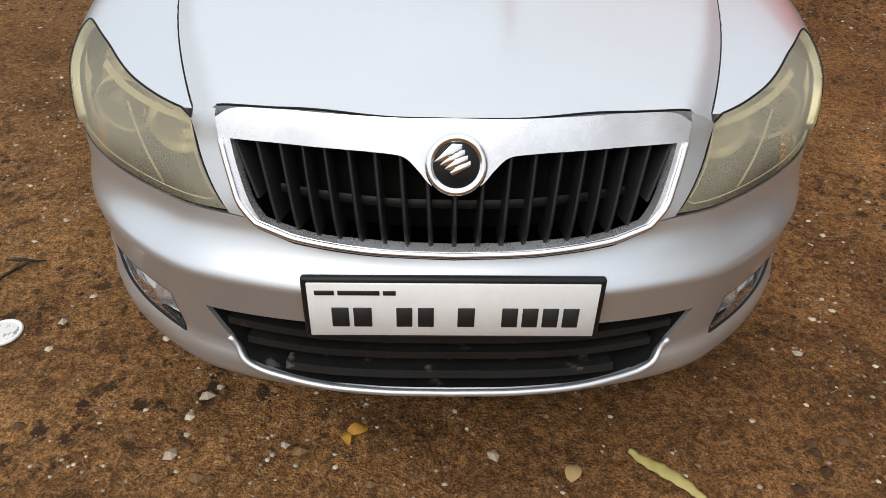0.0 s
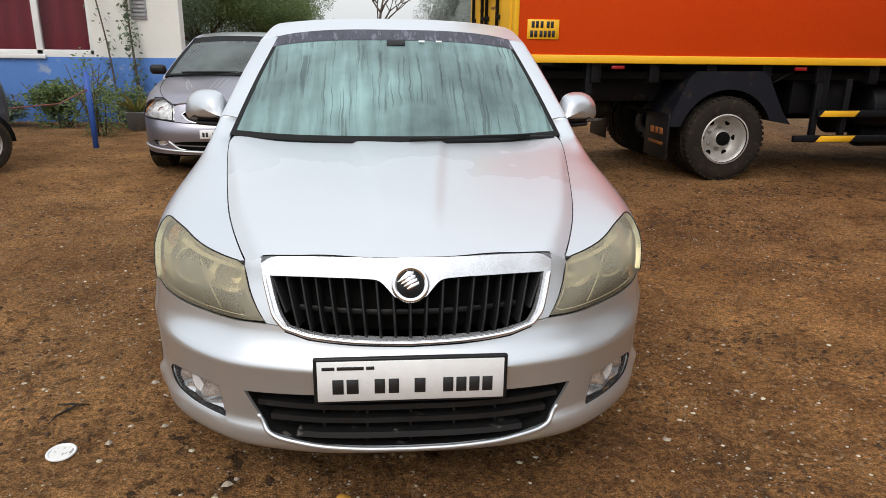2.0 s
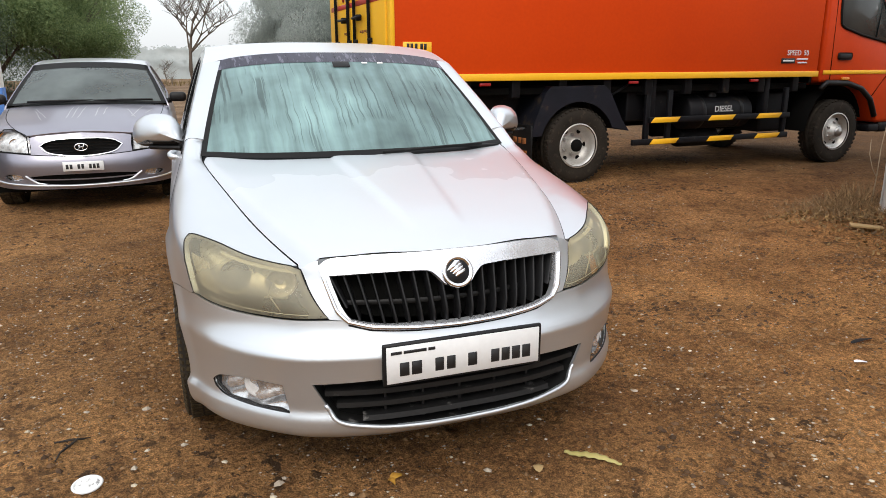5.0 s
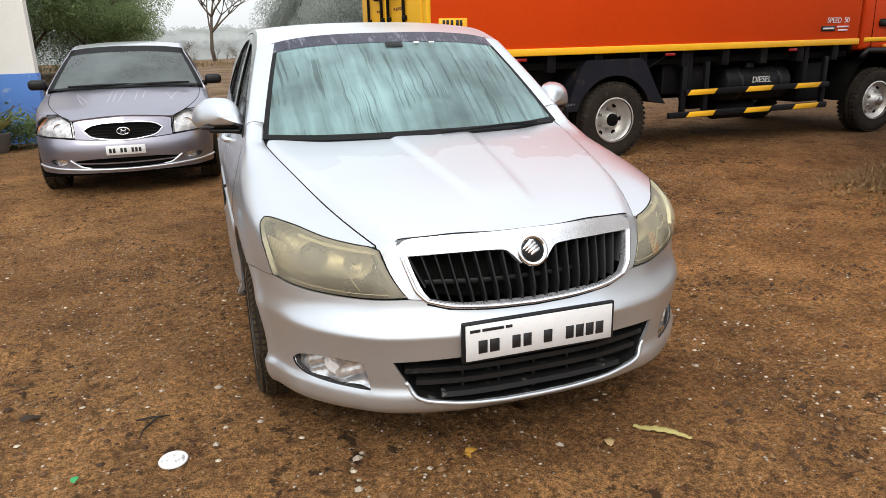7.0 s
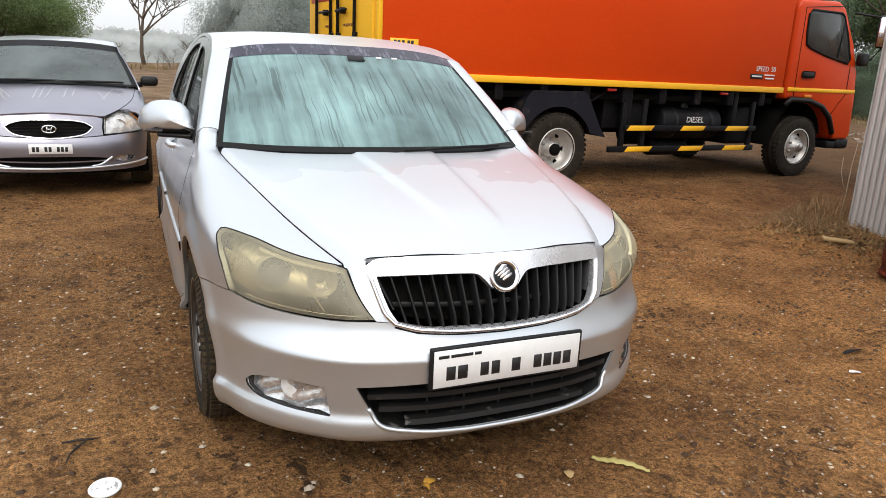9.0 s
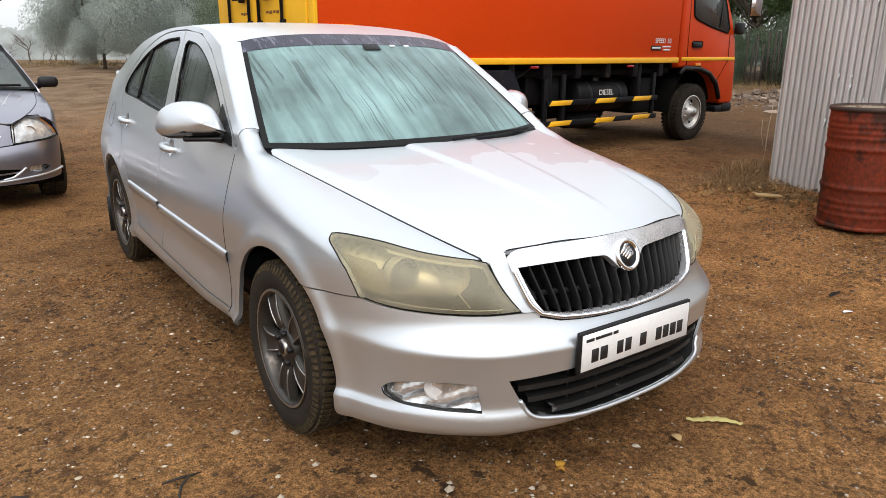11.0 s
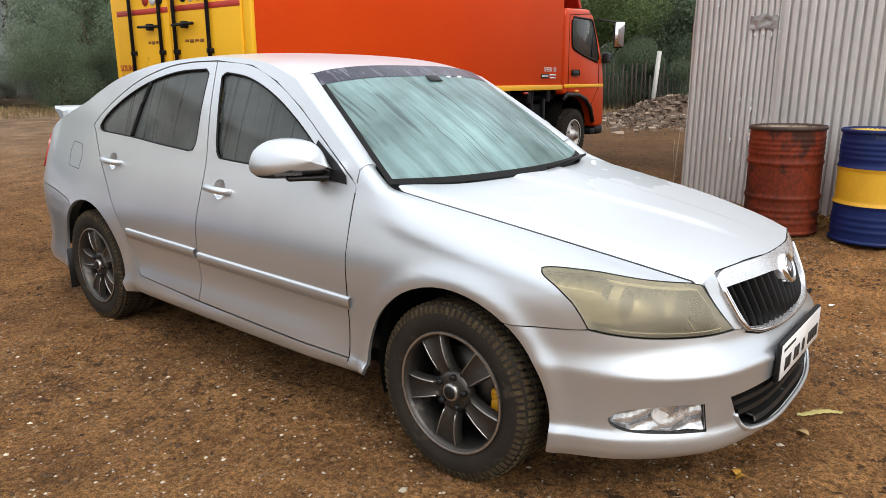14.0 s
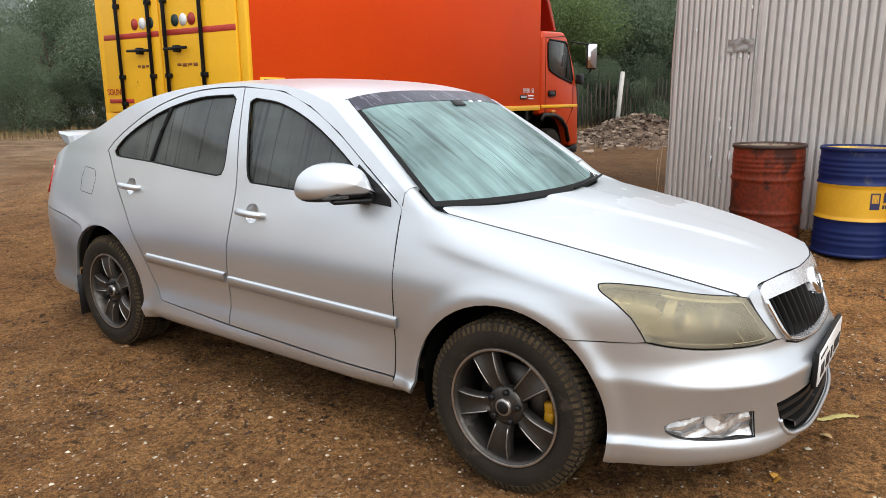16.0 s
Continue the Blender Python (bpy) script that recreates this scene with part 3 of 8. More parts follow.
# fog lamps
# bright and dark facet reflections put into two mottled tones
FOGMIRROR = surf("fog_lamp_reflector", (0.95, 0.96, 0.97), (0.58, 0.59, 0.60), rough=0.16, metal=0.75, scale=30)
for s in (1, -1):
    lens = [(s * a, z) for a, z in fog_hole]
    lamp = part("fog_lamp", panel(lens, lambda a, z: nose(a, z, -0.005), 0.03, out=(0, -1, 0)), LENS, saloon, "clear fog lamp with a faceted reflector")
    part("reflector", panel(lens, lambda a, z: nose(a, z, -0.034 + 0.016 * abs((abs(a) * 15) % 2 - 1) + 0.010 * abs(((z + 0.3 * abs(a)) * 34) % 2 - 1)), 0.007, out=(0, -1, 0)), FOGMIRROR, lamp)
    c = Vector(nose(s * 0.690, 0.366, -0.024))
    part("bulb_housing", moved(lathe([(0.040, -0.004), (0.041, 0.003), (0.036, 0.006), (0.030, 0.002), (0.018, 0.005), (0.0, 0.006)], 28), Matrix.Translation(c) @ Matrix.Rotation(radians(90), 4, "X") @ Matrix.Rotation(radians(-s * 40), 4, "Y")), REFLECTOR, lamp)
    rim = even(lens + lens[:1], 60)
    part("seal", sheet([[nose(a, z, 0.0008) for a, z in rim], [nose(0.71 * s + (a - 0.71 * s) * 0.994, 0.348 + (z - 0.348) * 0.975, -0.005) for a, z in rim]]), BLACK, lamp)

# radiator grille: bright surround, upright slats, badge
out_half = spline([(0, 0.776), (0.12, 0.775), (0.216, 0.773), (0.33, 0.769), (0.425, 0.761), (0.458, 0.745)], 6)[:-1] + spline([(0.458, 0.745), (0.435, 0.69), (0.398, 0.62), (0.365, 0.582)], 5)[:-1] + spline([(0.365, 0.582), (0.30, 0.563), (0.15, 0.550), (0, 0.546)], 5)
in_half = spline([(0, 0.672), (0.04, 0.678), (0.062, 0.70), (0.085, 0.719), (0.12, 0.724), (0.42, 0.716)], 5)[:-1] + spline([(0.42, 0.716), (0.40, 0.67), (0.374, 0.62), (0.350, 0.590)], 5)[:-1] + spline([(0.350, 0.590), (0.29, 0.577), (0.15, 0.565), (0, 0.560)], 5)
grille = part("radiator_grille", panel(both(out_half), lambda a, z: nose(a, z, 0.008), 0.012, holes=[both(in_half)], flange=0.022, out=(0, -1, 0)), DULLCHROME, saloon, "bright chrome grille surround")
part("chrome_bead", tube([nose(a, z, 0.009) for a, z in even([(-0.440, 0.715), (-0.393, 0.615), (-0.360, 0.585), (-0.29, 0.568), (-0.15, 0.557), (0, 0.552), (0.15, 0.557), (0.29, 0.568), (0.360, 0.585), (0.393, 0.615), (0.440, 0.715)], 80)], 0.0065, 8), CHROME, grille)
# dark tube painting the shadow line beneath the chrome
part("grille_shadow_line", tube([nose(a, z - 0.0115, 0.001) for a, z in even([(-0.360, 0.585), (-0.29, 0.568), (-0.15, 0.557), (0, 0.552), (0.15, 0.557), (0.29, 0.568), (0.360, 0.585)], 60)], 0.0032, 6), GASKET, grille)
# dark sheet in place of the shaded space behind the slats
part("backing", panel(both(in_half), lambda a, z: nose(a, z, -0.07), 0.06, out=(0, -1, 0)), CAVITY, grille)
top_z = curve_at([0, 0.05, 0.08, 0.12, 0.42, 0.5], [0.67, 0.69, 0.716, 0.726, 0.718, 0.71])
low_z = curve_at([0, 0.15, 0.28, 0.338, 0.42], [0.558, 0.563, 0.576, 0.592, 0.716])
for k in range(19):
    a = (k - 9) * 0.0470
    z1 = float(top_z(abs(a)))
    lo_a = a * 0.86
    z0 = float(low_z(abs(lo_a)))
    run = np.linspace(0, 1, 9)
    edge = [[nose(a + (lo_a - a) * (1 - t) + w, z0 + (z1 - z0) * t, p) for t in run] for w, p in ((-0.005, -0.055), (-0.0038, -0.008), (0.0, -0.005), (0.0038, -0.008), (0.005, -0.055))]
    part("grille_slat", sheet(edge), BLACK, grille)
for z in (0.625,):
    run = np.linspace(-0.37, 0.37, 31)
    part("cross_bar", sheet([[nose(a, z + 0.006, -0.045) for a in run], [nose(a, z - 0.006, -0.04) for a in run], [nose(a, z - 0.012, -0.06) for a in run]]), DUSTYBLACK, grille)
bm_at = Matrix.Translation((0, 0.116, 0.711)) @ Matrix.Rotation(radians(90 - 22), 4, "X")
badge = part("badge", moved(lathe([(0.052, -0.02), (0.052, 0.004), (0.048, 0.011), (0.041, 0.011), (0.038, 0.005), (0.0, 0.005)], 48), bm_at), CHROME, grille, "round chrome badge with a dark centre")
part("badge_field", moved(lathe([(0.0375, 0.0055), (0.037, 0.0065), (0.0, 0.0065)], 40), bm_at), BLACK, badge)
blades = []
for k in range(4):
    blades.append(moved(prism([(-0.030 + 0.005 * k, 0.010 - 0.009 * k), (0.010 - 0.003 * k, 0.022 - 0.012 * k), (0.024, 0.014 - 0.010 * k), (0.020, 0.006 - 0.010 * k), (-0.014, 0.003 - 0.009 * k)], 0.003, 0.0005, 1), bm_at @ Matrix.Rotation(radians(-90), 4, "X") @ Matrix.Rotation(radians(-28), 4, "Y") @ Matrix.Translation((0, -0.0085, 0.012))))
part("badge_emblem", join(*blades), CHROME, badge)

# number plate
plate = part("number_plate", box((-0.264, 0.030, 0.394), (0.264, 0.046, 0.529), 0.006), BLACK, saloon, "white number plate in a black frame", m=Matrix.Translation((0, 0.016, 0)))
part("plate_face", box((-0.253, 0.0265, 0.403), (0.253, 0.034, 0.520), 0.001, 1), WHITE, plate)
for x0, w in ((-0.213, 0.03), (-0.175, 0.032), (-0.100, 0.028), (-0.062, 0.028), (0.008, 0.03), (0.086, 0.028), (0.122, 0.028), (0.158, 0.028), (0.194, 0.028)):
    part("plate_bar", box((x0, 0.0245, 0.425), (x0 + w, 0.028, 0.468), 0.001, 1), INK, plate)
for x0, w in ((-0.240, 0.034), (-0.200, 0.072), (-0.122, 0.022)):
    part("plate_bar", box((x0, 0.0250, 0.496), (x0 + w, 0.028, 0.5055), 0.0005, 1), INK, plate)

# bonnet with its nose beside the grille
front_edge = spline([(0, 0.157), (0.12, 0.162), (0.25, 0.189), (0.345, 0.211), (0.388, 0.222), (0.442, 0.234), (0.464, 0.250)], 6)
bonnet_half = front_edge + [(float(shut_x(y)) - 0.003, y) for y in np.linspace(0.27, 1.250, 24)] + spline([(0.690, 1.258), (0.682, 1.280), (0.64, 1.270), (0.43, 1.162), (0.0, 1.086)], 8)
hood = part("bonnet", panel(both(bonnet_half), bonnet, 0.019, flange=0.02, out=(0, -0.2, 1)), HOODPAINT, saloon)
for s in (1, -1):
    strip = [(0.358, 0.5865), (0.418, 0.591)] + spline([(0.418, 0.591), (0.47, 0.65), (0.532, 0.734)], 5) + [(0.504, 0.747), (0.468, 0.757), (0.460, 0.757)] + spline([(0.460, 0.748), (0.435, 0.69), (0.395, 0.62), (0.358, 0.5865)], 5)[:-1]
    part("bonnet_nose", panel([(s * a, z) for a, z in strip], lambda a, z: nose(a, z, 0.001 + 0.006 * smooth_step(0.70, 0.74, z)), 0.02, flange=0.012, out=(0, -1, 0)), SILVER, hood)

# shut lines
for s in (1, -1):
    part("shut_line", tube([(-s * (float(shut_x(y)) - 0.001), y, float(shut_z(y)) - 0.001) for y in np.linspace(0.30, 1.24, 40)] + [(-s * x, y, bonnet(x, y)[2] + 0.001) for x, y in ((0.691, 1.258), (0.684, 1.281), (0.664, 1.286))], 0.0019, 6), GASKET, hood)
    part("shut_line", tube([(-s * flank_x(y, z, -0.001), y, z) for y, z in even([(1.404, 0.93), (1.4, 0.86), (1.389, 0.6), (1.394, 0.30)], 24)], 0.0022, 6), GASKET, saloon)
part("nose_line", tube([tuple(Vector(bonnet(x, y)) + Vector((0, -0.002, -0.001))) for x, y in [(-a, b) for a, b in reversed(front_edge[:-10])] + front_edge[1:-10]], 0.002, 6), GASKET, hood)

# wings
arch_w = arc(0.918, 0.305, 0.374, 125, -5)
hl_top = [wing_t(y, f) for y, f in ((0.264, 0.99), (0.305, 0.875), (0.36, 0.775), (0.48, 0.672), (0.568, 0.535), (0.600, 0.465), (0.612, 0.42))]
hl_back = [wing_t(0.612, 0.42), (0.600, 0.799), (0.542, 0.752), (0.488, 0.692), (0.465, 0.658), (0.450, 0.630)]
wing_out = [wing_t(y, 1.0) for y in np.linspace(0.27, 1.40, 30)] + [(1.40, 0.86), (1.385, 0.6), (1.392, 0.255), (1.345, 0.255), (1.305, 0.268)]
wing_out += [p for p in reversed(arch_w) if p[1] > 0.275] + spline([(0.702, 0.6095), (0.6, 0.616), (0.450, 0.6275)], 5)[:-1]
wing_out += list(reversed(spline(hl_back, 5)))[:-1] + list(reversed(spline(hl_top, 5)))[:-1]
mirrored("front_wing", panel(wing_out, wing, 0.02, flange=0.018), SILVER, saloon)

for s in (1, -1):
    part("scuttle_corner", sheet([[((x + 0.006) * s, y, z - 0.003) for x, y, z in (wing(yy, t) for t in np.linspace(0.86, 1.06, 16))] for yy in (1.385, 1.41, 1.435)]), SILVER, saloon)

# headlights
HOUSING = surf("dulled_lamp_housing", (0.84, 0.79, 0.66), (0.52, 0.48, 0.38), rough=0.3, metal=0.55, scale=9)
PROJECTOR = surf("smoky_projector_glass", (0.10, 0.09, 0.07), (0.06, 0.055, 0.045), rough=0.15)
for s in (1, -1):
    fx = lambda p: (p[0] * s, p[1], p[2])
    top = [fx(wing(*p)) for p in spline(hl_top, 6)]
    back = [fx(wing(*p)) for p in spline(hl_back, 6)]
    low = [fx(nose(a, z)) for a, z in spline([(0.935, 0.628), (0.88, 0.617), (0.75, 0.601), (0.6, 0.592), (0.423, 0.594)], 6)]
    inner = [fx(nose(a, z)) for a, z in spline([(0.423, 0.594), (0.475, 0.65), (0.537, 0.730)], 6)]
    low[0], top[0], top[-1], back[-1] = back[-1], inner[-1], back[0], back[-1]
    rows = coons(list(reversed(back)), inner, low, list(reversed(top)), 26, 20, bulge=(-0.020 * s, -0.032, 0.006))
    lens = part("headlight", sheet(rows), YELLOWLENS, saloon, "yellowed, hazy headlight lens")
    mid = Vector((-0.60 * s, 0.42, 0.66))
    deep = [[tuple(Vector(p) + (mid + Vector((0, 0.08, 0)) - Vector(p)) * 0.26 + Vector((0, 0.075, 0))) for p in r] for r in rows]
    part("housing", sheet(deep), HOUSING, lens)
    flutes = []
    for j in range(2, 13):
        run = [Vector(rows[j][1 + q // 4]).lerp(Vector(rows[j][2 + q // 4]), (q % 4) / 4) for q in range(25)]
        flutes.append([tuple(p + Vector((0.012 * s, 0.034 + 0.006 * (q % 2), 0))) for q, p in enumerate(run)])
    part("fluted_reflector", sheet(flutes), LAMPTRIM, lens, smooth=False)
    for cx, cy, cz, r in ((-0.642, 0.40, 0.683, 0.046), ):
        at = Matrix.Translation((cx * s, cy, cz)) @ Matrix.Rotation(radians(90), 4, "X")
        part("projector", moved(lathe([(r, -0.06), (r, 0.0), (r * 0.93, 0.008), (r * 0.8, -0.002), (r * 0.76, -0.004), (r * 0.6, 0.012), (r * 0.3, 0.02), (0, 0.022)], 32), at), PROJECTOR, lens)
        part("bezel", moved(lathe([(r * 1.30, -0.03), (r * 1.27, 0.0), (r * 1.2, 0.004), (r * 1.08, -0.014), (r * 1.06, -0.03)], 32), at), LAMPTRIM, lens)
    bowl = Matrix.Translation((-0.515 * s, 0.325, 0.672)) @ Matrix.Rotation(radians(90), 4, "X")
    part("main_beam_bowl", moved(lathe([(0.050, 0.01), (0.046, 0.012), (0.036, -0.016), (0.018, -0.034), (0.012, -0.020), (0.0, -0.018)], 28), bowl), LAMPTRIM, lens)
    sunk = lambda p, k=0.012: tuple(Vector(p) + Vector((0.004 * s, k, 0)))
    part("inner_trim", tube([sunk(rows[j][25]) for j in range(19, 1, -1)] + [sunk(rows[1][i]) for i in range(24, 3, -1)], 0.0011, 6), REFLECTOR, lens)
    part("upper_trim", sheet([[sunk(rows[17 + k][i], 0.012 + 0.004 * k) for i in range(10, 26)] for k in range(2)]), LAMPTRIM, lens)
    ends = [tuple(Vector(p) + Vector((0, 0.002, 0))) for p in (list(reversed(back)) + list(reversed(top))[1:] + list(reversed(inner))[1:] + list(reversed(low))[1:])]
    part("lamp_seal", tube(ends, 0.0024, 6, False), GASKET, lens)
    foot, head = Vector(rows[2][19]), Vector(rows[16][17])
    step = [tuple(foot.lerp(head, t) + Vector((0, 0.014 - 0.012 * math.sin(math.pi * t), 0))) for t in np.linspace(0, 1, 8)]
    part("divider", tube(step, 0.0022, 6), LAMPTRIM, lens)

# doors and flanks
front_in_path = spline([(1.405, 0.86), (1.390, 0.6), (1.397, 0.315)], 4)
f_door = front_in_path + [(1.9, 0.325), (2.383, 0.335)] + spline([(2.383, 0.34), (2.375, 0.70), (2.378, 0.95), (2.43, 1.2), (2.472, 1.41)], 5)
f_door += spline([(2.468, 1.41), (2.2, 1.386), (2.0, 1.319), (1.8, 1.216), (1.6, 1.086), (1.45, 0.986)], 5) + [(1.407, 0.955)]
f_glass = spline([(1.53, 0.972), (1.62, 1.045), (1.8, 1.165), (2.0, 1.268), (2.2, 1.335), (2.37, 1.357)], 5) + spline([(2.405, 1.345), (2.355, 1.15), (2.315, 1.02), (2.29, 0.992)], 4) + [(1.9, 0.978)]
r_rear = spline([(2.93, 0.358), (3.0, 0.43), (3.1, 0.6), (3.25, 0.778), (3.40, 0.92), (3.50, 1.03), (3.55, 1.085)], 5)
r_top = spline([(3.55, 1.085), (3.50, 1.132), (3.35, 1.226), (3.15, 1.32), (2.9, 1.385), (2.7, 1.406), (2.478, 1.41)], 5)
r_door = [(2.39, 0.336)] + r_rear[:-1] + r_top + list(reversed(spline([(2.39, 0.34), (2.382, 0.70), (2.385, 0.95), (2.437, 1.2), (2.478, 1.41)], 5)))[1:-1]
r_glass = [(2.55, 1.008), (2.8, 1.022), (3.1, 1.043), (3.42, 1.056)] + spline([(3.45, 1.06), (3.475, 1.08), (3.42, 1.14), (3.25, 1.235), (3.05, 1.31), (2.8, 1.362), (2.55, 1.374)], 5) + spline([(2.520, 1.355), (2.512, 1.2), (2.50, 1.05), (2.515, 1.015)], 4)


def grow(poly, k):
    c = np.mean(np.array(poly), 0)
    return [tuple(c + (np.array(p) - c) * k) for p in poly]


for s, flip in ((1, lambda g: g), (-1, flip_x)):
    cup = lambda hy, hz: [(hy - 0.005 + 0.043 * math.cos(t), hz + 0.043 * math.sin(t)) for t in np.linspace(0, 2 * math.pi, 25)[:-1]]
    fd = part("front_door", flip(panel(f_door, flank, 0.03, holes=[grow(f_glass, 1.015), cup(2.245, 0.862)], flange=0.006)), SILVER, saloon)
    part("window_glass", flip(panel(f_glass, lambda y, z: (-flank_x(y, z, -0.014), y, z), 0.05)), SIDEGLASS, fd)
    rd = part("rear_door", flip(panel(r_door, flank, 0.03, holes=[grow(r_glass, 1.015), cup(3.255, 0.91)], flange=0.006)), SILVER, saloon)
    part("window_glass", flip(panel(r_glass, lambda y, z: (-flank_x(y, z, -0.014), y, z), 0.05)), SIDEGLASS, rd)
    for g, d in ((f_glass, fd), (r_glass, rd)):
        part("window_seal", flip(tube([(-flank_x(y, z, -0.004), y, z) for y, z in even(grow(g, 1.008) + grow(g, 1.008)[:1], 90)], 0.0055, 6, False)), GASKET, d)
    part("window_bar", flip(tube([(-flank_x(y, z, -0.008), y, z) for y, z in spline([(3.115, 1.043), (3.085, 1.15), (3.03, 1.315)], 6)], 0.011, 6)), GASKET, rd)
    for d, y0, y1, zz in ((fd, 1.372, 2.372, 0.535), (rd, 2.395, 3.04, 0.56)):
        rows = []
        for dz, pr in ((-0.026, -0.002), (-0.0245, 0.010), (0.015, 0.0115), (0.020, 0.007), (0.0225, -0.002)):
            rows.append([(-flank_x(y, zz + dz + 0.012 * (y - y0), pr), y, zz + dz + 0.012 * (y - y0)) for y in np.linspace(y0, y1, 24)])
        part("rub_strip", flip(sheet(rows)), SILVER, d)
    for d, hy, hz in ((fd, 2.245, 0.862), (rd, 3.255, 0.91)):
        x = flank_x(hy, hz)
        part("handle_recess", flip(moved(lathe([(0.0455, 0.001), (0.043, 0.000), (0.041, -0.012), (0.034, -0.026), (0.0, -0.034)], 28), Matrix.Translation((-x, hy - 0.005, hz)) @ Matrix.Rotation(radians(-90), 4, "Y") @ Matrix.Rotation(radians(12), 4, "Y"))), SILVER, d)
        part("door_handle", flip(tube([(-x + 0.004, hy - 0.092, hz - 0.002), (-x - 0.024, hy - 0.068, hz), (-x - 0.033, hy, hz + 0.003), (-x - 0.024, hy + 0.062, hz + 0.005), (-x + 0.006, hy + 0.084, hz + 0.005)], [0.013, 0.016, 0.016, 0.016, 0.013], 12)), SILVER, d)
    part("mirror_sail", flip(panel([(1.455, 0.956), (1.465, 0.985), (1.53, 1.030), (1.62, 1.083), (1.655, 1.104), (1.67, 1.05), (1.665, 0.972)], lambda y, z: (-flank_x(y, z, 0.004), y, z), 0.03)), BLACK, fd)

    # side frame: pillar, roof rail, quarter and sill
    frame_out = spline([(1.403, 1.016), (1.6, 1.150), (1.886, 1.336)], 5)[:-1] + spline([(1.886, 1.336), (2.1, 1.398), (2.4, 1.428), (2.8, 1.424), (3.1, 1.393), (3.4, 1.328), (3.6, 1.252), (3.7, 1.210), (3.9, 1.150), (4.116, 1.092), (4.32, 1.025)], 5)
    frame_out += [(4.42, 0.96), (4.46, 0.88), (4.49, 0.72), (4.2, 0.712)] + spline([(4.2, 0.712), (3.95, 0.70), (3.72, 0.66)], 4)[1:]
    frame_out += [p for p in arc(3.49, 0.312, 0.374, 58, 184, 26)] + [(3.10, 0.24), (1.396, 0.244)]
    frame_in = [(1.396, 0.309), (1.9, 0.318), (2.387, 0.329)] + [(y + 0.007, z - 0.004) for y, z in r_rear] + [(y + 0.003, z + 0.006) for y, z in r_top] + [(2.2, 1.392), (2.0, 1.325), (1.8, 1.222), (1.6, 1.092), (1.45, 0.992), (1.406, 0.964)]
    part("side_frame", flip(panel(frame_out + frame_in, flank, 0.035, flange=0.02)), SILVER, saloon)
    part("fuel_flap_seam", flip(tube([(-flank_x(y, z, -0.0008), y, z) for y, z in even([(3.64, 0.84), (3.78, 0.85), (3.80, 0.93), (3.78, 0.985), (3.66, 0.975), (3.63, 0.93), (3.64, 0.84)], 40)], 0.002, 5, False)), GASKET, saloon)
    rb = [(3.725, 0.655)] + spline([(3.95, 0.695), (4.2, 0.707), (4.49, 0.715)], 4) + [(4.53, 0.5), (4.50, 0.25), (4.2, 0.235), (3.85, 0.24)] + arc(3.49, 0.312, 0.374, -8, 57, 14)
    part("rear_bumper_corner", flip(panel(rb, flank, 0.04)), SILVER, saloon)
    part("tail_lamp", flip(panel([(4.37, 0.79), (4.50, 0.785), (4.485, 0.90), (4.44, 0.985), (4.385, 0.99), (4.36, 0.9)], lambda y, z: (-flank_x(y, z, 0.010), y, z), 0.04)), REDLENS, saloon)
    part("mud_flap", flip(box((-0.86, 3.80, 0.12), (-0.70, 3.81, 0.36), 0.003, 1)), BLACK, saloon)
    # wheel housings
    for wy in (0.918, 3.49):
        ring = [(wy + 0.39 * math.cos(t), 0.31 + 0.39 * math.sin(t)) for t in np.linspace(radians(-20), radians(200), 28)]
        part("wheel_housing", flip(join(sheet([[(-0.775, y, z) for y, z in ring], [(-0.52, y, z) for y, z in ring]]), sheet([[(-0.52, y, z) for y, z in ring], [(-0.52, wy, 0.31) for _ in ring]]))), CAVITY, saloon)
    # door mirror
    mirror_line = even(spline([(-1.0, -0.62), (-0.86, -0.28), (-0.72, 0.30), (-0.48, 0.84), (-0.1, 1.0), (0.45, 0.92), (0.84, 0.52), (0.99, 0.0), (1.0, -0.5), (0.78, -0.80), (0.0, -0.86), (-0.75, -0.80), (-1.0, -0.62)], 5), 32)
    shell = []
    for i in range(17):
        v = i / 16
        row = []
        for k in range(33):
            a = 2 * math.pi * k / 32
            e = (1 - (1 - v) ** 2.4) ** 0.5 if v < 1 else 1.0
            cx, cz = mirror_line[k]
            row.append((-0.858 - 0.122 * cx * e, 1.555 + 0.13 * v + 0.07 * cx * e, 1.040 + 0.078 * cz * e))
        shell.append(row)
    mir = part("door_mirror", flip(sheet(shell)), SILVER, saloon)
    under = [k for k in range(33) if mirror_line[k % 32][1] < -0.58 and k < 32]
    part("mirror_trim", flip(sheet([[(p[0], p[1] - 0.002, p[2] - 0.0025) for p in (r[k] for k in under)] for r in shell[2:]])), BLACK, mir)
    part("mirror_glass", flip(sheet([[tuple(Vector((-0.858, 1.69, 1.040)) + (Vector(p) - Vector((-0.858, 1.69, 1.040))) * q) for p in shell[-1]] for q in (0.97, 0.6, 0.2, 0.0)])), CHROME, mir)
    part("mirror_foot", flip(join(moved(box((-0.05, -0.035, -0.010), (0.11, 0.04, 0.010), 0.009), Matrix.Translation((-0.855, 1.625, 0.974)) @ Matrix.Rotation(radians(-31), 4, "Z")), tube([(-0.83, 1.645, 0.985), (-0.79, 1.61, 0.985), (-0.745, 1.57, 0.99)], [0.024, 0.03, 0.04], 10))), BLACK, mir)
    part("mirror_indicator", flip(moved(box((-0.05, -0.06, 0.0), (0.05, -0.05, 0.012), 0.004), Matrix.Translation((-0.905, 1.635, 0.992)) @ Matrix.Rotation(radians(-31), 4, "Z"))), LENS, mir)

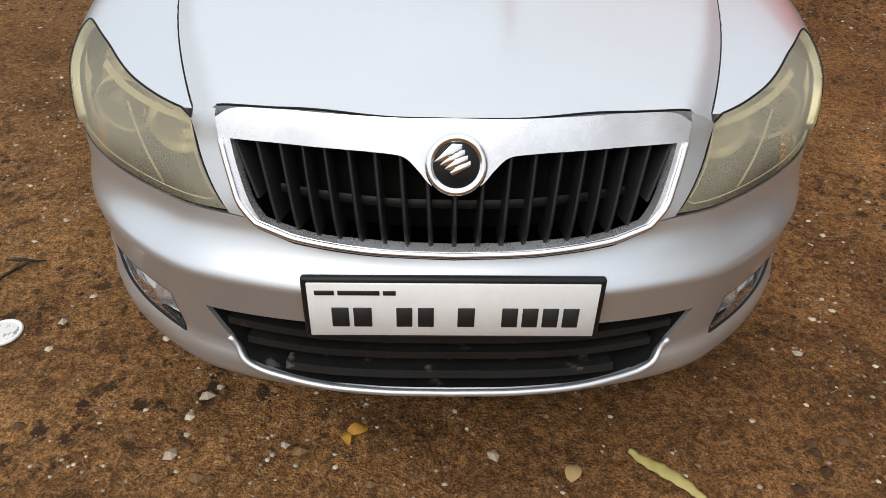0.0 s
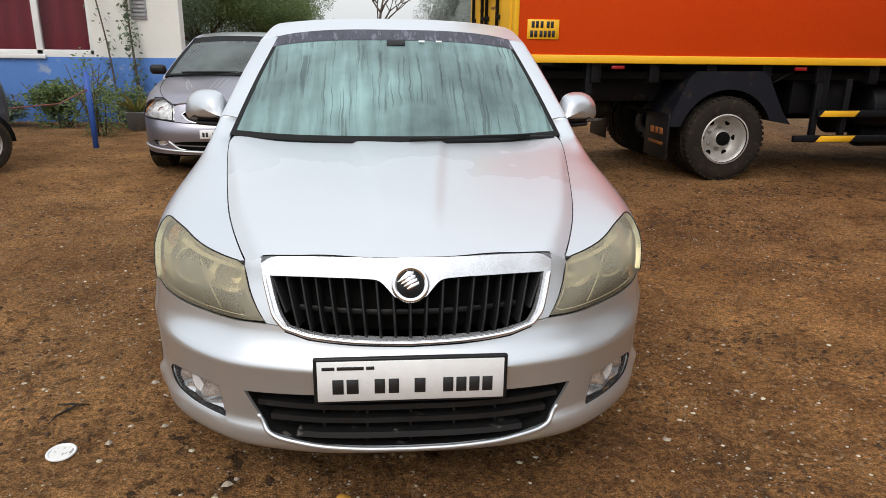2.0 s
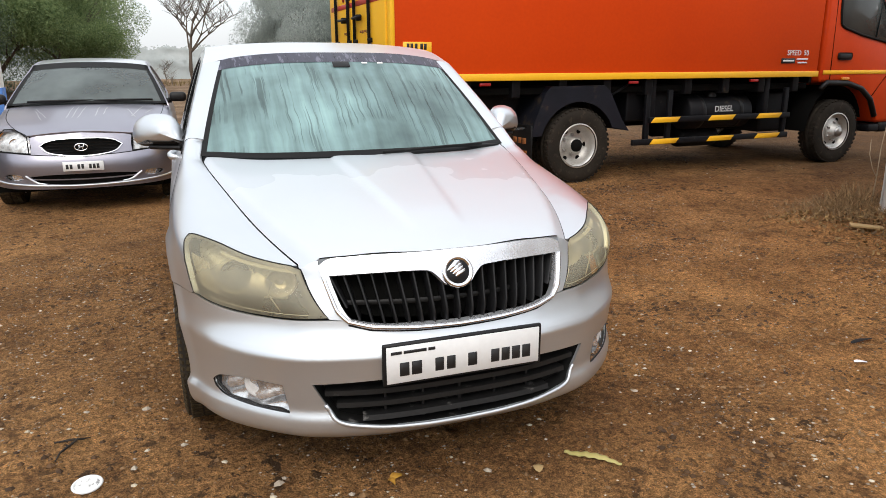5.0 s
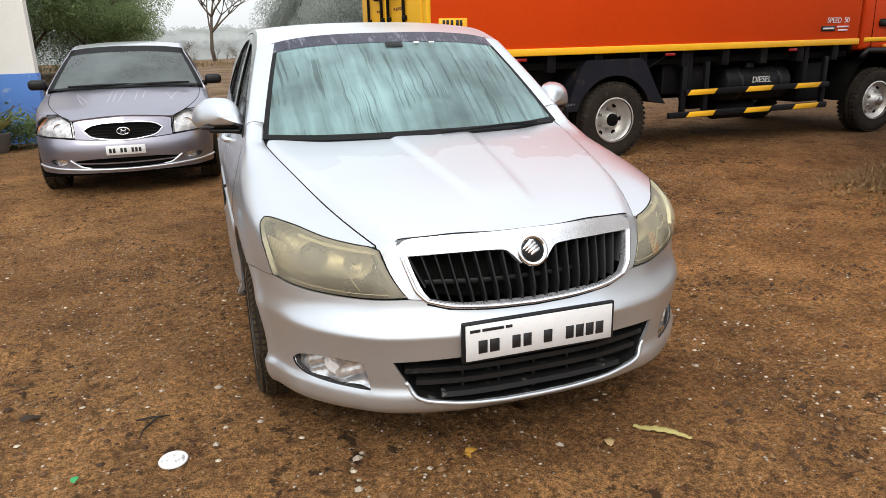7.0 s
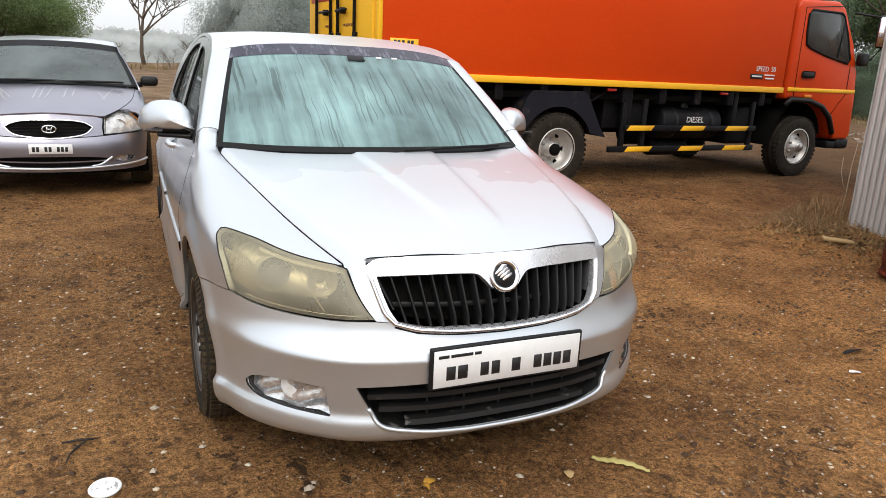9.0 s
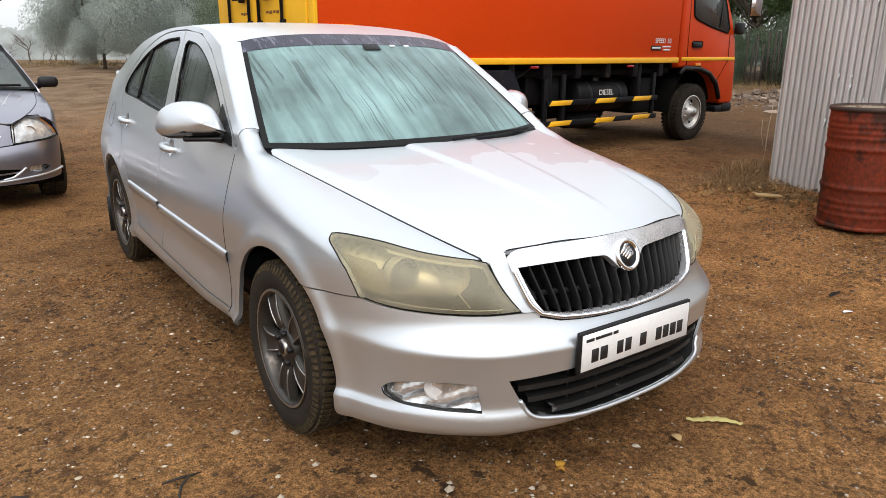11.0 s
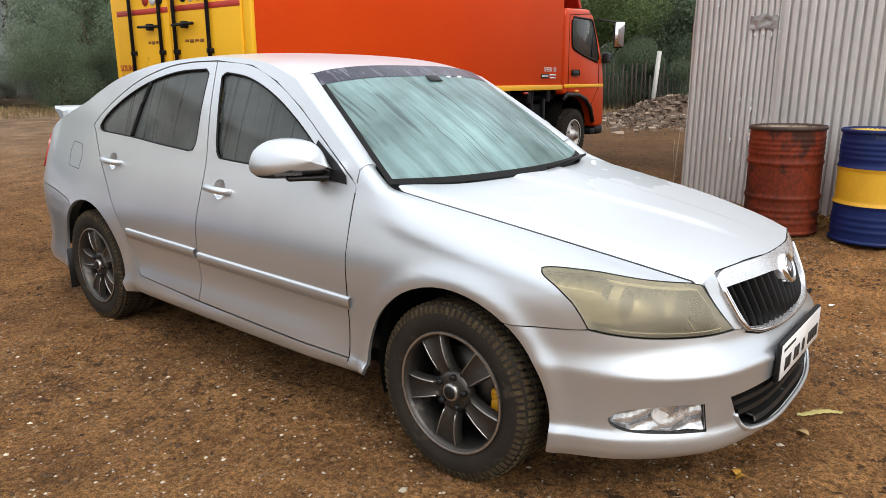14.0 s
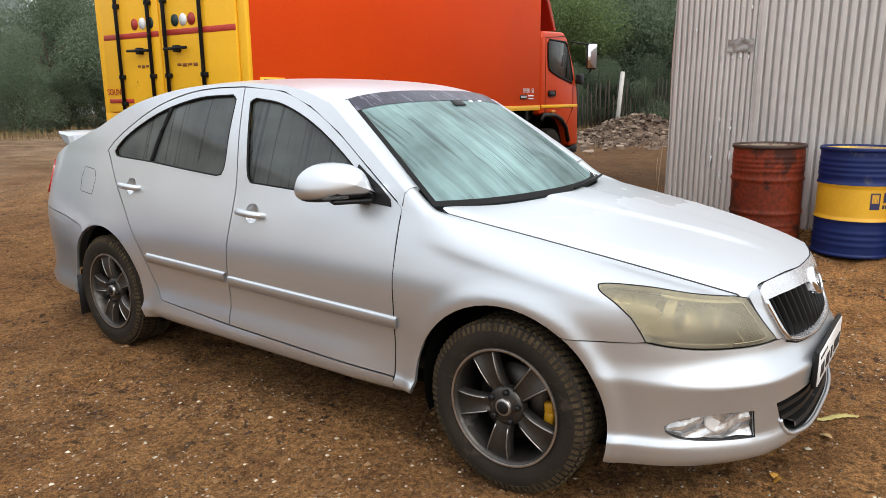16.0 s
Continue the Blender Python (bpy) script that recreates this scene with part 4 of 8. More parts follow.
# roof, glass, tail
gut = np.array(spline([(1.886, 1.336), (2.1, 1.398), (2.4, 1.428), (2.8, 1.424), (3.1, 1.393), (3.4, 1.328), (3.6, 1.252)], 12))
roof_mid = curve_at([1.80, 1.87, 2.1, 2.45, 2.9, 3.3, 3.6], [1.385, 1.402, 1.440, 1.460, 1.452, 1.398, 1.315])
rows = []
for y, z in even(gut, 30):
    xg, row = flank_x(y, z), []
    for u in np.linspace(-1, 1, 31):
        yy = y - 0.06 * (1 - u * u) * smooth_step(2.4, 1.886, y)
        row.append((u * xg, yy, z + (float(roof_mid(yy)) - z) * (1 - abs(u) ** 2.6)))
    rows.append(row)
part("roof", sheet(rows), ROOFPAINT, saloon)
roof_front, roof_back = rows[0], rows[-1]
ws_low = [(-0.702, 1.309, 0.959), (-0.45, 1.185, 0.953), (0, 1.105, 0.955), (0.45, 1.185, 0.953), (0.702, 1.309, 0.959)]
pil = spline([(1.315, 0.953), (1.6, 1.150), (1.886, 1.336)], 8)
left_edge = [(-flank_x(y, z) + 0.074 + 0.012 * k / (len(pil) - 1), y - 0.006 - 0.008 * k / (len(pil) - 1), z + 0.006 + 0.012 * k / (len(pil) - 1)) for k, (y, z) in enumerate(pil)]
for sg in (1, -1):
    low_pil = [(1.397, 1.0125)] + [p for p in pil if p[0] > 1.42]
    fan = []
    for y, z in low_pil:
        k = max(0.0, (y - 1.315) / 0.571)
        o, i = Vector((-sg * flank_x(y, z), y, z)), Vector((-sg * (flank_x(y, z) - 0.074 - 0.012 * k), y - 0.006 - 0.008 * k, z + 0.006 + 0.012 * k))
        c = o + Vector((sg * 0.012, -0.022, 0.032)) * (1 - 0.75 * k)
        fan.append([tuple(o * (1 - f) ** 2 + c * 2 * f * (1 - f) + i * f * f) for f in np.linspace(0, 1, 11)])
    part("windscreen_pillar", sheet(fan), SILVER, saloon)
    foot = [[(sg * x, y, z - low) for x, y, z in (wing(yy, float(shoulder(yy)) + ROUND * (0.6 + 0.4 * f)) for f in np.linspace(0, 1, 11))] for yy, low in ((1.36, 0.004), (1.378, 0.002), (1.392, 0.001))]
    part("pillar_foot", sheet(foot + [fan[0]]), SILVER, saloon)
    part("pillar_seam", tube([tuple(Vector(p) + Vector((-sg * 0.0005, -0.001, 0.001))) for p in fan[0]], 0.0008, 5), GASKET, saloon)
head = [p for p in roof_front if abs(p[0]) < abs(left_edge[-1][0]) - 0.01]
head = [left_edge[-1]] + head + [(-left_edge[-1][0], left_edge[-1][1], left_edge[-1][2])]
ws = coons(left_edge, [(-x, y, z) for x, y, z in left_edge], spline(ws_low, 8), head, 60, 48, bulge=(0, -0.018, 0.014))
screen = part("windscreen", sheet([r[1:-1] for r in ws[2:-2]]), SCREEN, saloon, "windscreen covered with dew that has run in streaks")
outside = lambda p, k=0.003: tuple(Vector(p) + Vector((0, -0.6, 0.8)) * k)
part("lower_black_band", sheet([[outside(p, 0.002) for p in r] for r in ws[:3]]), GASKET, screen)
part("sun_band", sheet([[outside(p, 0.002) for p in r] for r in ws[-7:]]), surf("dark_sun_band", (0.045, 0.045, 0.07), (0.022, 0.022, 0.035), rough=0.3, spec=0.3, wear=(0.13, 0.13, 0.17), wear_at=0.58, wear_scale=9, stretch=(5, 1, 1)), screen)
for q in (0, -1):
    part("edge_band", sheet([[outside(r[q], 0.0015), tuple(Vector(outside(r[q], 0.0015)).lerp(Vector(outside(r[q + (1 if q == 0 else -1)], 0.0015)), 0.99))] for r in ws]), GASKET, screen)
cow = [(x * 0.985, y - 0.05 if abs(x) < 0.6 else y - 0.03, z - 0.025) for x, y, z in spline(ws_low, 8)]
part("scuttle", sheet([[(x, y - 0.12, z - 0.03) for x, y, z in cow], cow, [(x, y + 0.03, z - 0.004) for x, y, z in spline(ws_low, 8)]]), BLACK, saloon)
for x0, x1, k in ((0.66, 0.14, 0.0),):
    a, b = Vector((x0, 1.27, 0.955)), Vector((x1, 1.105, 0.972))
    wiper = part("wiper", tube([a, a.lerp(b, 0.5) + Vector((0, -0.03, 0.012)), b + Vector((0, 0.0, 0.0))], [0.009, 0.007, 0.005], 6), BLACK, saloon)
    part("wiper_blade", tube([b + Vector((0.40, 0.085, 0.004)), b + Vector((0.2, 0.03, 0.004)), b + Vector((-0.10, -0.012, -0.004))], 0.006, 6), GASKET, wiper)
tail = spline([(0, 4.30, 1.085), (0.35, 4.27, 1.082), (0.60, 4.20, 1.060)], 6)
glass_low = [(-x, y, z) for x, y, z in reversed(tail)] + tail[1:]
ql = [(-flank_x(y, z) + 0.005, y, z) for y, z in spline([(4.22, 1.060), (4.0, 1.122), (3.7, 1.210), (3.6, 1.252)], 6)]
part("rear_window", sheet(coons(ql, [(-x, y, z) for x, y, z in ql], [(p[0] * 1.0, p[1], p[2]) for p in glass_low], roof_back, 16, 12, bulge=(0, 0.02, 0.02))), SIDEGLASS, saloon)
end_up = [(x, y + 0.17, z - 0.02) for x, y, z in glass_low]
part("tailgate", sheet([glass_low, end_up, [(x * 1.03, y + 0.06, z - 0.12) for x, y, z in end_up], [(x * 1.08, y + 0.07, 0.70) for x, y, z in end_up]]), SILVER, saloon)
part("rear_bumper", sheet([[(x * 1.08, y + 0.24, 0.71) for x, y, z in glass_low], [(x * 1.05, y + 0.26, 0.5) for x, y, z in glass_low], [(x * 1.02, y + 0.22, 0.25) for x, y, z in glass_low]]), SILVER, saloon)
sp = []
for x in (-0.60, -0.585, -0.54, -0.50, -0.3, 0.0, 0.3, 0.50, 0.54, 0.585, 0.60):
    k, foot = 1.0 if abs(x) < 0.59 else 0.55, -0.045 if abs(x) > 0.52 else 0.0
    yb = 0.045 * (1 - (x / 0.6) ** 2)
    sec = [(4.20, 1.120 + foot), (4.225, 1.155), (4.30, 1.173), (4.405, 1.178), (4.41, 1.166), (4.335, 1.110 + foot * 0.3), (4.24, 1.104 + foot), (4.20, 1.120 + foot)]
    sp.append([(x, 4.31 + (y - 4.31) * k + yb, 1.126 + (z - 1.14) * k) for y, z in sec])
part("boot_spoiler", join(sheet(sp), (sp[0][:-1], [tuple(range(7))]), (sp[-1][:-1], [tuple(range(7))])), SILVER, saloon, smooth=False)
part("aerial", tube([(0, 3.42, 1.37), (0, 3.45, 1.40), (0, 3.50, 1.405)], [0.02, 0.012, 0.006], 8), BLACK, saloon)
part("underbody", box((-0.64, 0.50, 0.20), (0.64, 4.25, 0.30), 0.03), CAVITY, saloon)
# unseen sheet added under the nose to deepen the shadow on the ground
part("undertray", sheet([[nose(a, 0.20, -0.02) for a in np.linspace(-0.8, 0.8, 21)], [(x, 0.75, 0.22) for x in np.linspace(0.72, -0.72, 21)]]), CAVITY, saloon)
# near-black block stands in for the shaded space behind the nose
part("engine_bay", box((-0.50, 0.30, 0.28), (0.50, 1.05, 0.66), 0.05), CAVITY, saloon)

# cabin
part("dashboard", sheet([[(x, 1.22 + 0.18 * abs(x) ** 2, 0.925) for x in np.linspace(-0.66, 0.66, 9)], [(x, 1.45, 0.945) for x in np.linspace(-0.68, 0.68, 9)], [(x, 1.62, 0.925) for x in np.linspace(-0.68, 0.68, 9)], [(x, 1.66, 0.6) for x in np.linspace(-0.68, 0.68, 9)]]), CABIN, saloon)
part("cabin_floor", box((-0.70, 1.2, 0.30), (0.70, 3.6, 0.36), 0.01), CABIN, saloon)
part("rear_shelf", box((-0.60, 3.45, 0.95), (0.60, 4.15, 0.99), 0.01), CABIN, saloon)
part("headliner", sheet([[(x * 0.95, y, z - 0.035) for x, y, z in r[::3]] for r in rows[::3]]), CABIN, saloon)
for x, y in ((-0.36, 2.25), (0.36, 2.25)):
    seat = part("front_seat", join(box((x - 0.25, y - 0.35, 0.40), (x + 0.25, y + 0.15, 0.60), 0.06, 3), moved(box((-0.24, -0.06, 0), (0.24, 0.08, 0.62), 0.06, 3), Matrix.Translation((x, y + 0.12, 0.55)) @ Matrix.Rotation(radians(-16), 4, "X"))), SEATCLOTH, saloon)
    part("headrest", box((x - 0.13, y + 0.24, 1.12), (x + 0.13, y + 0.34, 1.30), 0.05, 3), SEATCLOTH, seat)
part("rear_seat", join(box((-0.62, 2.75, 0.40), (0.62, 3.3, 0.58), 0.06, 3), box((-0.62, 3.22, 0.5), (0.62, 3.38, 1.05), 0.06, 3)), SEATCLOTH, saloon)
part("steering_wheel", moved(join(tube([(0.185 * math.cos(t), 0.185 * math.sin(t), 0) for t in np.linspace(0, 2 * math.pi, 33)], 0.016, 8, False), tube([(-0.18, 0, 0), (0.18, 0, 0)], 0.02, 6), tube([(0, 0, 0), (0, -0.18, 0)], 0.02, 6)), Matrix.Translation((0.36, 1.78, 0.93)) @ Matrix.Rotation(radians(66), 4, "X")), CABIN, saloon)
part("inner_mirror", box((-0.10, 1.70, 1.275), (0.10, 1.735, 1.325), 0.014, 3), BLACK, saloon)
c0 = Vector(ws[-9][30]) + Vector((0, -0.004, 0.006))
lean = Matrix.Translation(c0) @ Matrix.Rotation(radians(-57), 4, "X")
part("mirror_mount", moved(box((-0.042, -0.004, -0.022), (0.042, 0.003, 0.022), 0.0035, 2), lean), BLACK, screen)
for x in (0.12, 0.20):
    part("toll_tag", moved(box((x - 0.014, -0.002, 0.006), (x + 0.014, 0.001, 0.018), 0.0005, 1), lean), WHITE, screen)


def road_wheel(parent, at, r=0.311, w=0.205, rim=0.209, face=ALLOY, caliper=False, spokes=5, name="wheel", cap=True):
    """A wheel whose outer face looks along -x in its own axes: tyre, rim, spokes, bolts and cap."""
    hub = part(name, moved(lathe([(rim + 0.006, -0.5 * w), (rim + 0.03, -0.56 * w), (r - 0.035, -0.56 * w), (r - 0.012, -0.5 * w), (r - 0.002, -0.42 * w), (r - 0.002, -0.30 * w), (r - 0.009, -0.29 * w), (r - 0.009, -0.26 * w), (r, -0.25 * w), (r, -0.05 * w), (r - 0.009, -0.04 * w), (r - 0.009, 0.04 * w), (r, 0.05 * w), (r, 0.25 * w), (r - 0.009, 0.26 * w), (r - 0.002, 0.30 * w), (r - 0.012, 0.5 * w), (r - 0.035, 0.56 * w), (rim, 0.5 * w)], 64), Matrix.Rotation(radians(90), 4, "Y")), TYRE, parent, "dusty black tyre", m=at)
    lug = []
    for k in range(78):
        a = 2 * math.pi * k / 78
        for o in (-0.37, -0.14, 0.14, 0.37):
            lug.append(moved(box((o * w - 0.019, -0.0075, 0), (o * w + 0.019, 0.0075, 0.0075)), Matrix.Rotation(a + (0.04 if o > 0 else 0), 4, "X") @ Matrix.Translation((0, 0, r - 0.0065)) @ Matrix.Rotation(radians(14 if o > 0 else -14), 4, "Z")))
        for e in (-1, 1):
            lug.append(moved(box((-0.005, -0.0065, -0.018), (0.005, 0.0065, 0.008)), Matrix.Rotation(a + 0.02, 4, "X") @ Matrix.Translation((e * 0.505 * w, 0, r - 0.018)) @ Matrix.Rotation(radians(-e * 24), 4, "Y")))
    tagged(part("tread_block", join(*lug), TREAD, hub, smooth=False), kind="stuff")
    well = moved(lathe([(rim + 0.006, -0.50 * w), (rim + 0.004, -0.53 * w), (rim - 0.006, -0.52 * w), (rim - 0.012, -0.44 * w), (rim - 0.022, -0.2 * w), (rim - 0.022, 0.45 * w), (rim, 0.5 * w)], 56), Matrix.Rotation(radians(90), 4, "Y"))
    rm = part("rim", well, face, hub)
    part("rim_edge", moved(lathe([(rim + 0.004, -0.535 * w), (rim, -0.54 * w), (rim - 0.004, -0.53 * w)], 56), Matrix.Rotation(radians(90), 4, "Y")), ALLOYLIP, rm)
    for k in range(spokes):
        a = 2 * math.pi * k / spokes + radians(0)
        sec = []
        for t in np.linspace(0, 1, 7):
            rad = 0.045 + (rim - 0.055) * t
            hw = 0.026 + 0.014 * t + 0.010 * t * t
            x = -0.42 * w - 0.012 * math.sin(math.pi * t) + 0.012 * (1 - t)
            sec.append([(x + 0.03, -hw - 0.004, rad), (x + 0.002, -hw, rad), (x - 0.004, -hw + 0.006, rad), (x + 0.001, -hw + 0.012, rad), (x + 0.001, hw - 0.012, rad), (x - 0.004, hw - 0.006, rad), (x + 0.002, hw, rad), (x + 0.03, hw + 0.004, rad)])
        spk = part("spoke", moved(sheet(sec), Matrix.Rotation(a, 4, "X")), face, rm)
        for e in (-1, 1):
            part("bright_edge", moved(tube([(-0.42 * w - 0.012 * math.sin(math.pi * t) + 0.012 * (1 - t) - 0.003, e * (0.026 + 0.014 * t + 0.010 * t * t - 0.005), 0.045 + (rim - 0.055) * t) for t in np.linspace(0.22, 1, 7)], 0.0028, 5), Matrix.Rotation(a, 4, "X")), ALLOYLIP, spk)
    part("hub_centre", moved(lathe([(0.072, -0.03), (0.070, 0.0), (0.055, 0.008), (0.0, 0.010)], 36), Matrix.Translation((-0.40 * w, 0, 0)) @ Matrix.Rotation(radians(-90), 4, "Y")), face, rm)
    for k in range(5):
        a = 2 * math.pi * (k + 0.5) / 5
        part("wheel_bolt", moved(lathe([(0.011, 0.0), (0.011, 0.016), (0.008, 0.019), (0, 0.019)], 10), Matrix.Rotation(a, 4, "X") @ Matrix.Translation((-0.40 * w - 0.004, 0, 0.055)) @ Matrix.Rotation(radians(-90), 4, "Y")), BLACK, rm)
    if cap:
        cp = part("centre_cap", moved(lathe([(0.031, 0.0), (0.031, 0.012), (0.027, 0.015), (0.0, 0.015)], 32), Matrix.Translation((-0.40 * w - 0.006, 0, 0)) @ Matrix.Rotation(radians(-90), 4, "Y")), ALLOYLIP, rm)
        part("cap_field", moved(lathe([(0.023, 0.0), (0.022, 0.0015), (0, 0.0015)], 24), Matrix.Translation((-0.40 * w - 0.021, 0, 0)) @ Matrix.Rotation(radians(-90), 4, "Y")), BLACK, cp)
    part("brake_disc", moved(lathe([(0.05, 0.0), (0.14, 0.0), (0.14, 0.02), (0.05, 0.02)], 40), Matrix.Rotation(radians(-90), 4, "Y")), DISC, hub)
    # near-black disc, the shade behind the spokes put into its colour
    part("wheel_back", moved(lathe([(0.19, 0.0), (0.0, 0.0)], 32), Matrix.Translation((0.3 * w, 0, 0)) @ Matrix.Rotation(radians(-90), 4, "Y")), CAVITY, hub)
    if caliper:
        cal = [moved(box((-0.055, -0.03, 0.10), (0.02, 0.03, 0.165), 0.012, 2), Matrix.Rotation(radians(a), 4, "X")) for a in (80, 96, 112)]
        part("brake_caliper", join(*cal), CALIPER, hub, "yellow brake caliper")
    return hub


turn = Matrix.Rotation(radians(180), 4, "Z")
for side in (-1, 1):
    for wy, front in ((0.918, True), (3.49, False)):
        m = Matrix.Translation((side * 0.730, wy, 0.309))
        m = m @ (turn if side > 0 else Matrix()) @ Matrix.Rotation(radians(44 if front else 59), 4, "X")
        road_wheel(saloon, m, caliper=False)
    cal = [moved(box((-0.05, -0.022, 0.130), (0.02, 0.022, 0.168), 0.010, 2), Matrix.Rotation(radians(a), 4, "X")) for a in (84, 96, 108)]
    part("brake_caliper", moved(join(*cal), Matrix.Translation((side * 0.730, 0.918, 0.309)) @ (turn if side > 0 else Matrix())), CALIPER, saloon, "yellow brake caliper")

# ---------------------------------------------------------------- ground
def rise(x, y):
    """The yard is level round the cars and climbs gently beyond."""
    d = math.hypot(x - 0.5, y - 2.5)
    z = 0.026 * max(0, min(d, 30.0) - 9.5)
    z += 0.14 * math.exp(-((x - 4.7) ** 2 / 1.3 + (y - 0.8) ** 2 / 4.0)) + 0.08 * math.exp(-((x - 4.75) ** 2 / 0.5 + (y - 2.25) ** 2 / 0.35))
    z += 0.088 * smooth_step(2.7, 4.3, y) * smooth_step(0.4, 2.4, x) * (1 - smooth_step(10.0, 14.0, x))
    return z


def ground_z(x, y):
    z = rise(x, y)
    near = 1 if math.hypot(x, y) < 25 else 0
    if near:
        z += 0.012 * noise.noise((x * 0.9, y * 0.9, 3.1)) + 0.010 * noise.noise((x * 3.7, y * 3.7, 0.3)) + 0.009 * noise.noise((x * 10.0, y * 10.0, 5.3)) + 0.006 * noise.noise((x * 23.0, y * 23.0, 2.3))
        # heel marks and scuffs, thickest where the yard is churned
        pit = smooth_step(0.28, 0.55, noise.noise((x * 6.1, y * 7.3, 8.8))) * (0.35 + 0.65 * smooth_step(-0.05, 0.3, noise.noise((x * 0.8, y * 1.1, 4.0))))
        z -= 0.022 * pit
    return z


EARTH = bpy.data.materials.new("bare_brown_earth")
EARTH.use_nodes = True
en, el = EARTH.node_tree.nodes, EARTH.node_tree.links
ep = en["Principled BSDF"]
eco = en.new("ShaderNodeTexCoord")


def tex(kind, scale, detail=5, rough=0.6):
    t = en.new(kind)
    t.inputs["Scale"].default_value = scale
    if kind == "ShaderNodeTexNoise":
        t.inputs["Detail"].default_value, t.inputs["Roughness"].default_value = detail, rough
    el.new(eco.outputs["Object"], t.inputs["Vector"])
    return t


def eramp(src, stops):
    r = en.new("ShaderNodeValToRGB")
    while len(r.color_ramp.elements) < len(stops):
        r.color_ramp.elements.new(0.5)
    for e, (pos, col) in zip(r.color_ramp.elements, stops):
        e.position, e.color = pos, (*col, 1)
    el.new(src, r.inputs[0])
    return r.outputs[0]


def emix(fac, a, b, mode="MIX"):
    x = en.new("ShaderNodeMix")
    x.data_type, x.blend_type = "RGBA", mode
    for sock, v in (("Factor", fac), ("A", a), ("B", b)):
        if isinstance(v, (int, float)):
            x.inputs[sock].default_value = v
        elif isinstance(v, tuple):
            x.inputs[sock].default_value = (*v, 1)
        else:
            el.new(v, x.inputs[sock])
    return x.outputs["Result"]


e_grain = tex("ShaderNodeTexNoise", 170, 3, 0.7)
e_big, e_mid, e_fine, e_grit = tex("ShaderNodeTexNoise", 0.55, 6), tex("ShaderNodeTexNoise", 7.0, 7, 0.72), tex("ShaderNodeTexNoise", 45, 5, 0.75), tex("ShaderNodeTexVoronoi", 55)
col = eramp(e_big.outputs["Fac"], [(0.35, (0.262, 0.136, 0.052)), (0.65, (0.392, 0.217, 0.088))])
col = emix(eramp(e_mid.outputs["Fac"], [(0.30, (1, 1, 1)), (0.50, (0, 0, 0))]), col, (0.138, 0.067, 0.027))
col = emix(0.8, col, eramp(tex("ShaderNodeTexNoise", 2.1, 4, 0.55).outputs["Fac"], [(0.34, (0.74, 0.71, 0.68)), (0.66, (1.34, 1.31, 1.27))]), "MULTIPLY")
col = emix(0.55, col, eramp(e_fine.outputs["Fac"], [(0.40, (0.24, 0.21, 0.19)), (0.60, (1.80, 1.72, 1.64))]), "MULTIPLY")
col = emix(0.55, col, eramp(e_grain.outputs["Fac"], [(0.40, (0.26, 0.24, 0.22)), (0.60, (1.75, 1.7, 1.62))]), "MULTIPLY")
e_pos, e_far = en.new("ShaderNodeSeparateXYZ"), en.new("ShaderNodeMapRange")
el.new(eco.outputs["Object"], e_pos.inputs[0])
el.new(e_pos.outputs["X"], e_far.inputs["Value"])
e_far.inputs["From Min"].default_value, e_far.inputs["From Max"].default_value = 4.9, 8.0
e_far.inputs["To Min"].default_value, e_far.inputs["To Max"].default_value = 0.0, 0.7
# earth turns darker with x, towards the trees
col = emix(e_far.outputs[0], col, (0.098, 0.056, 0.030))
# dark litter trodden into the surface, in drifts
e_drift = eramp(tex("ShaderNodeTexNoise", 1.3, 3, 0.5).outputs["Fac"], [(0.46, (0.12, 0.12, 0.12)), (0.60, (1, 1, 1))])
e_spot = eramp(tex("ShaderNodeTexNoise", 15, 6, 0.68).outputs["Fac"], [(0.545, (0, 0, 0)), (0.60, (1, 1, 1))])
col = emix(emix(1.0, e_drift, e_spot, "MULTIPLY"), col, (0.082, 0.045, 0.021))
# haze painted into the soil towards the field: the dry ramp pales it with y
e_haze = en.new("ShaderNodeMapRange")
el.new(e_pos.outputs["Y"], e_haze.inputs["Value"])
e_haze.inputs["From Min"].default_value, e_haze.inputs["From Max"].default_value = 7.0, 17.0
e_haze.inputs["To Min"].default_value, e_haze.inputs["To Max"].default_value = 0.0, 0.75
dry = eramp(tex("ShaderNodeTexNoise", 1.1, 6, 0.65).outputs["Fac"], [(0.36, (0.135, 0.092, 0.058)), (0.62, (0.34, 0.25, 0.17))])
col = emix(e_haze.outputs[0], col, dry)
# light painted in: earth right of the saloon multiplied brighter, with a ragged edge
e_lift, e_edge = en.new("ShaderNodeMapRange"), en.new("ShaderNodeMath")
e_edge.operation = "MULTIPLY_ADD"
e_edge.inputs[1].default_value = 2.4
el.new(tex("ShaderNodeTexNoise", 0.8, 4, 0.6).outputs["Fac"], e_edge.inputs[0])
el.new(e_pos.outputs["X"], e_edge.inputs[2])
el.new(e_edge.outputs[0], e_lift.inputs["Value"])
e_lift.inputs["From Min"].default_value, e_lift.inputs["From Max"].default_value = 2.0, 3.3
e_lift.inputs["To Min"].default_value, e_lift.inputs["To Max"].default_value = 0.0, 1.0
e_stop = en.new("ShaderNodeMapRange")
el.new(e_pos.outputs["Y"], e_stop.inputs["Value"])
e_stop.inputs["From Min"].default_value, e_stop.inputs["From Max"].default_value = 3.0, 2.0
col = emix(emix(1.0, e_lift.outputs[0], e_stop.outputs[0], "MULTIPLY"), col, (1.27, 1.25, 1.21), "MULTIPLY")
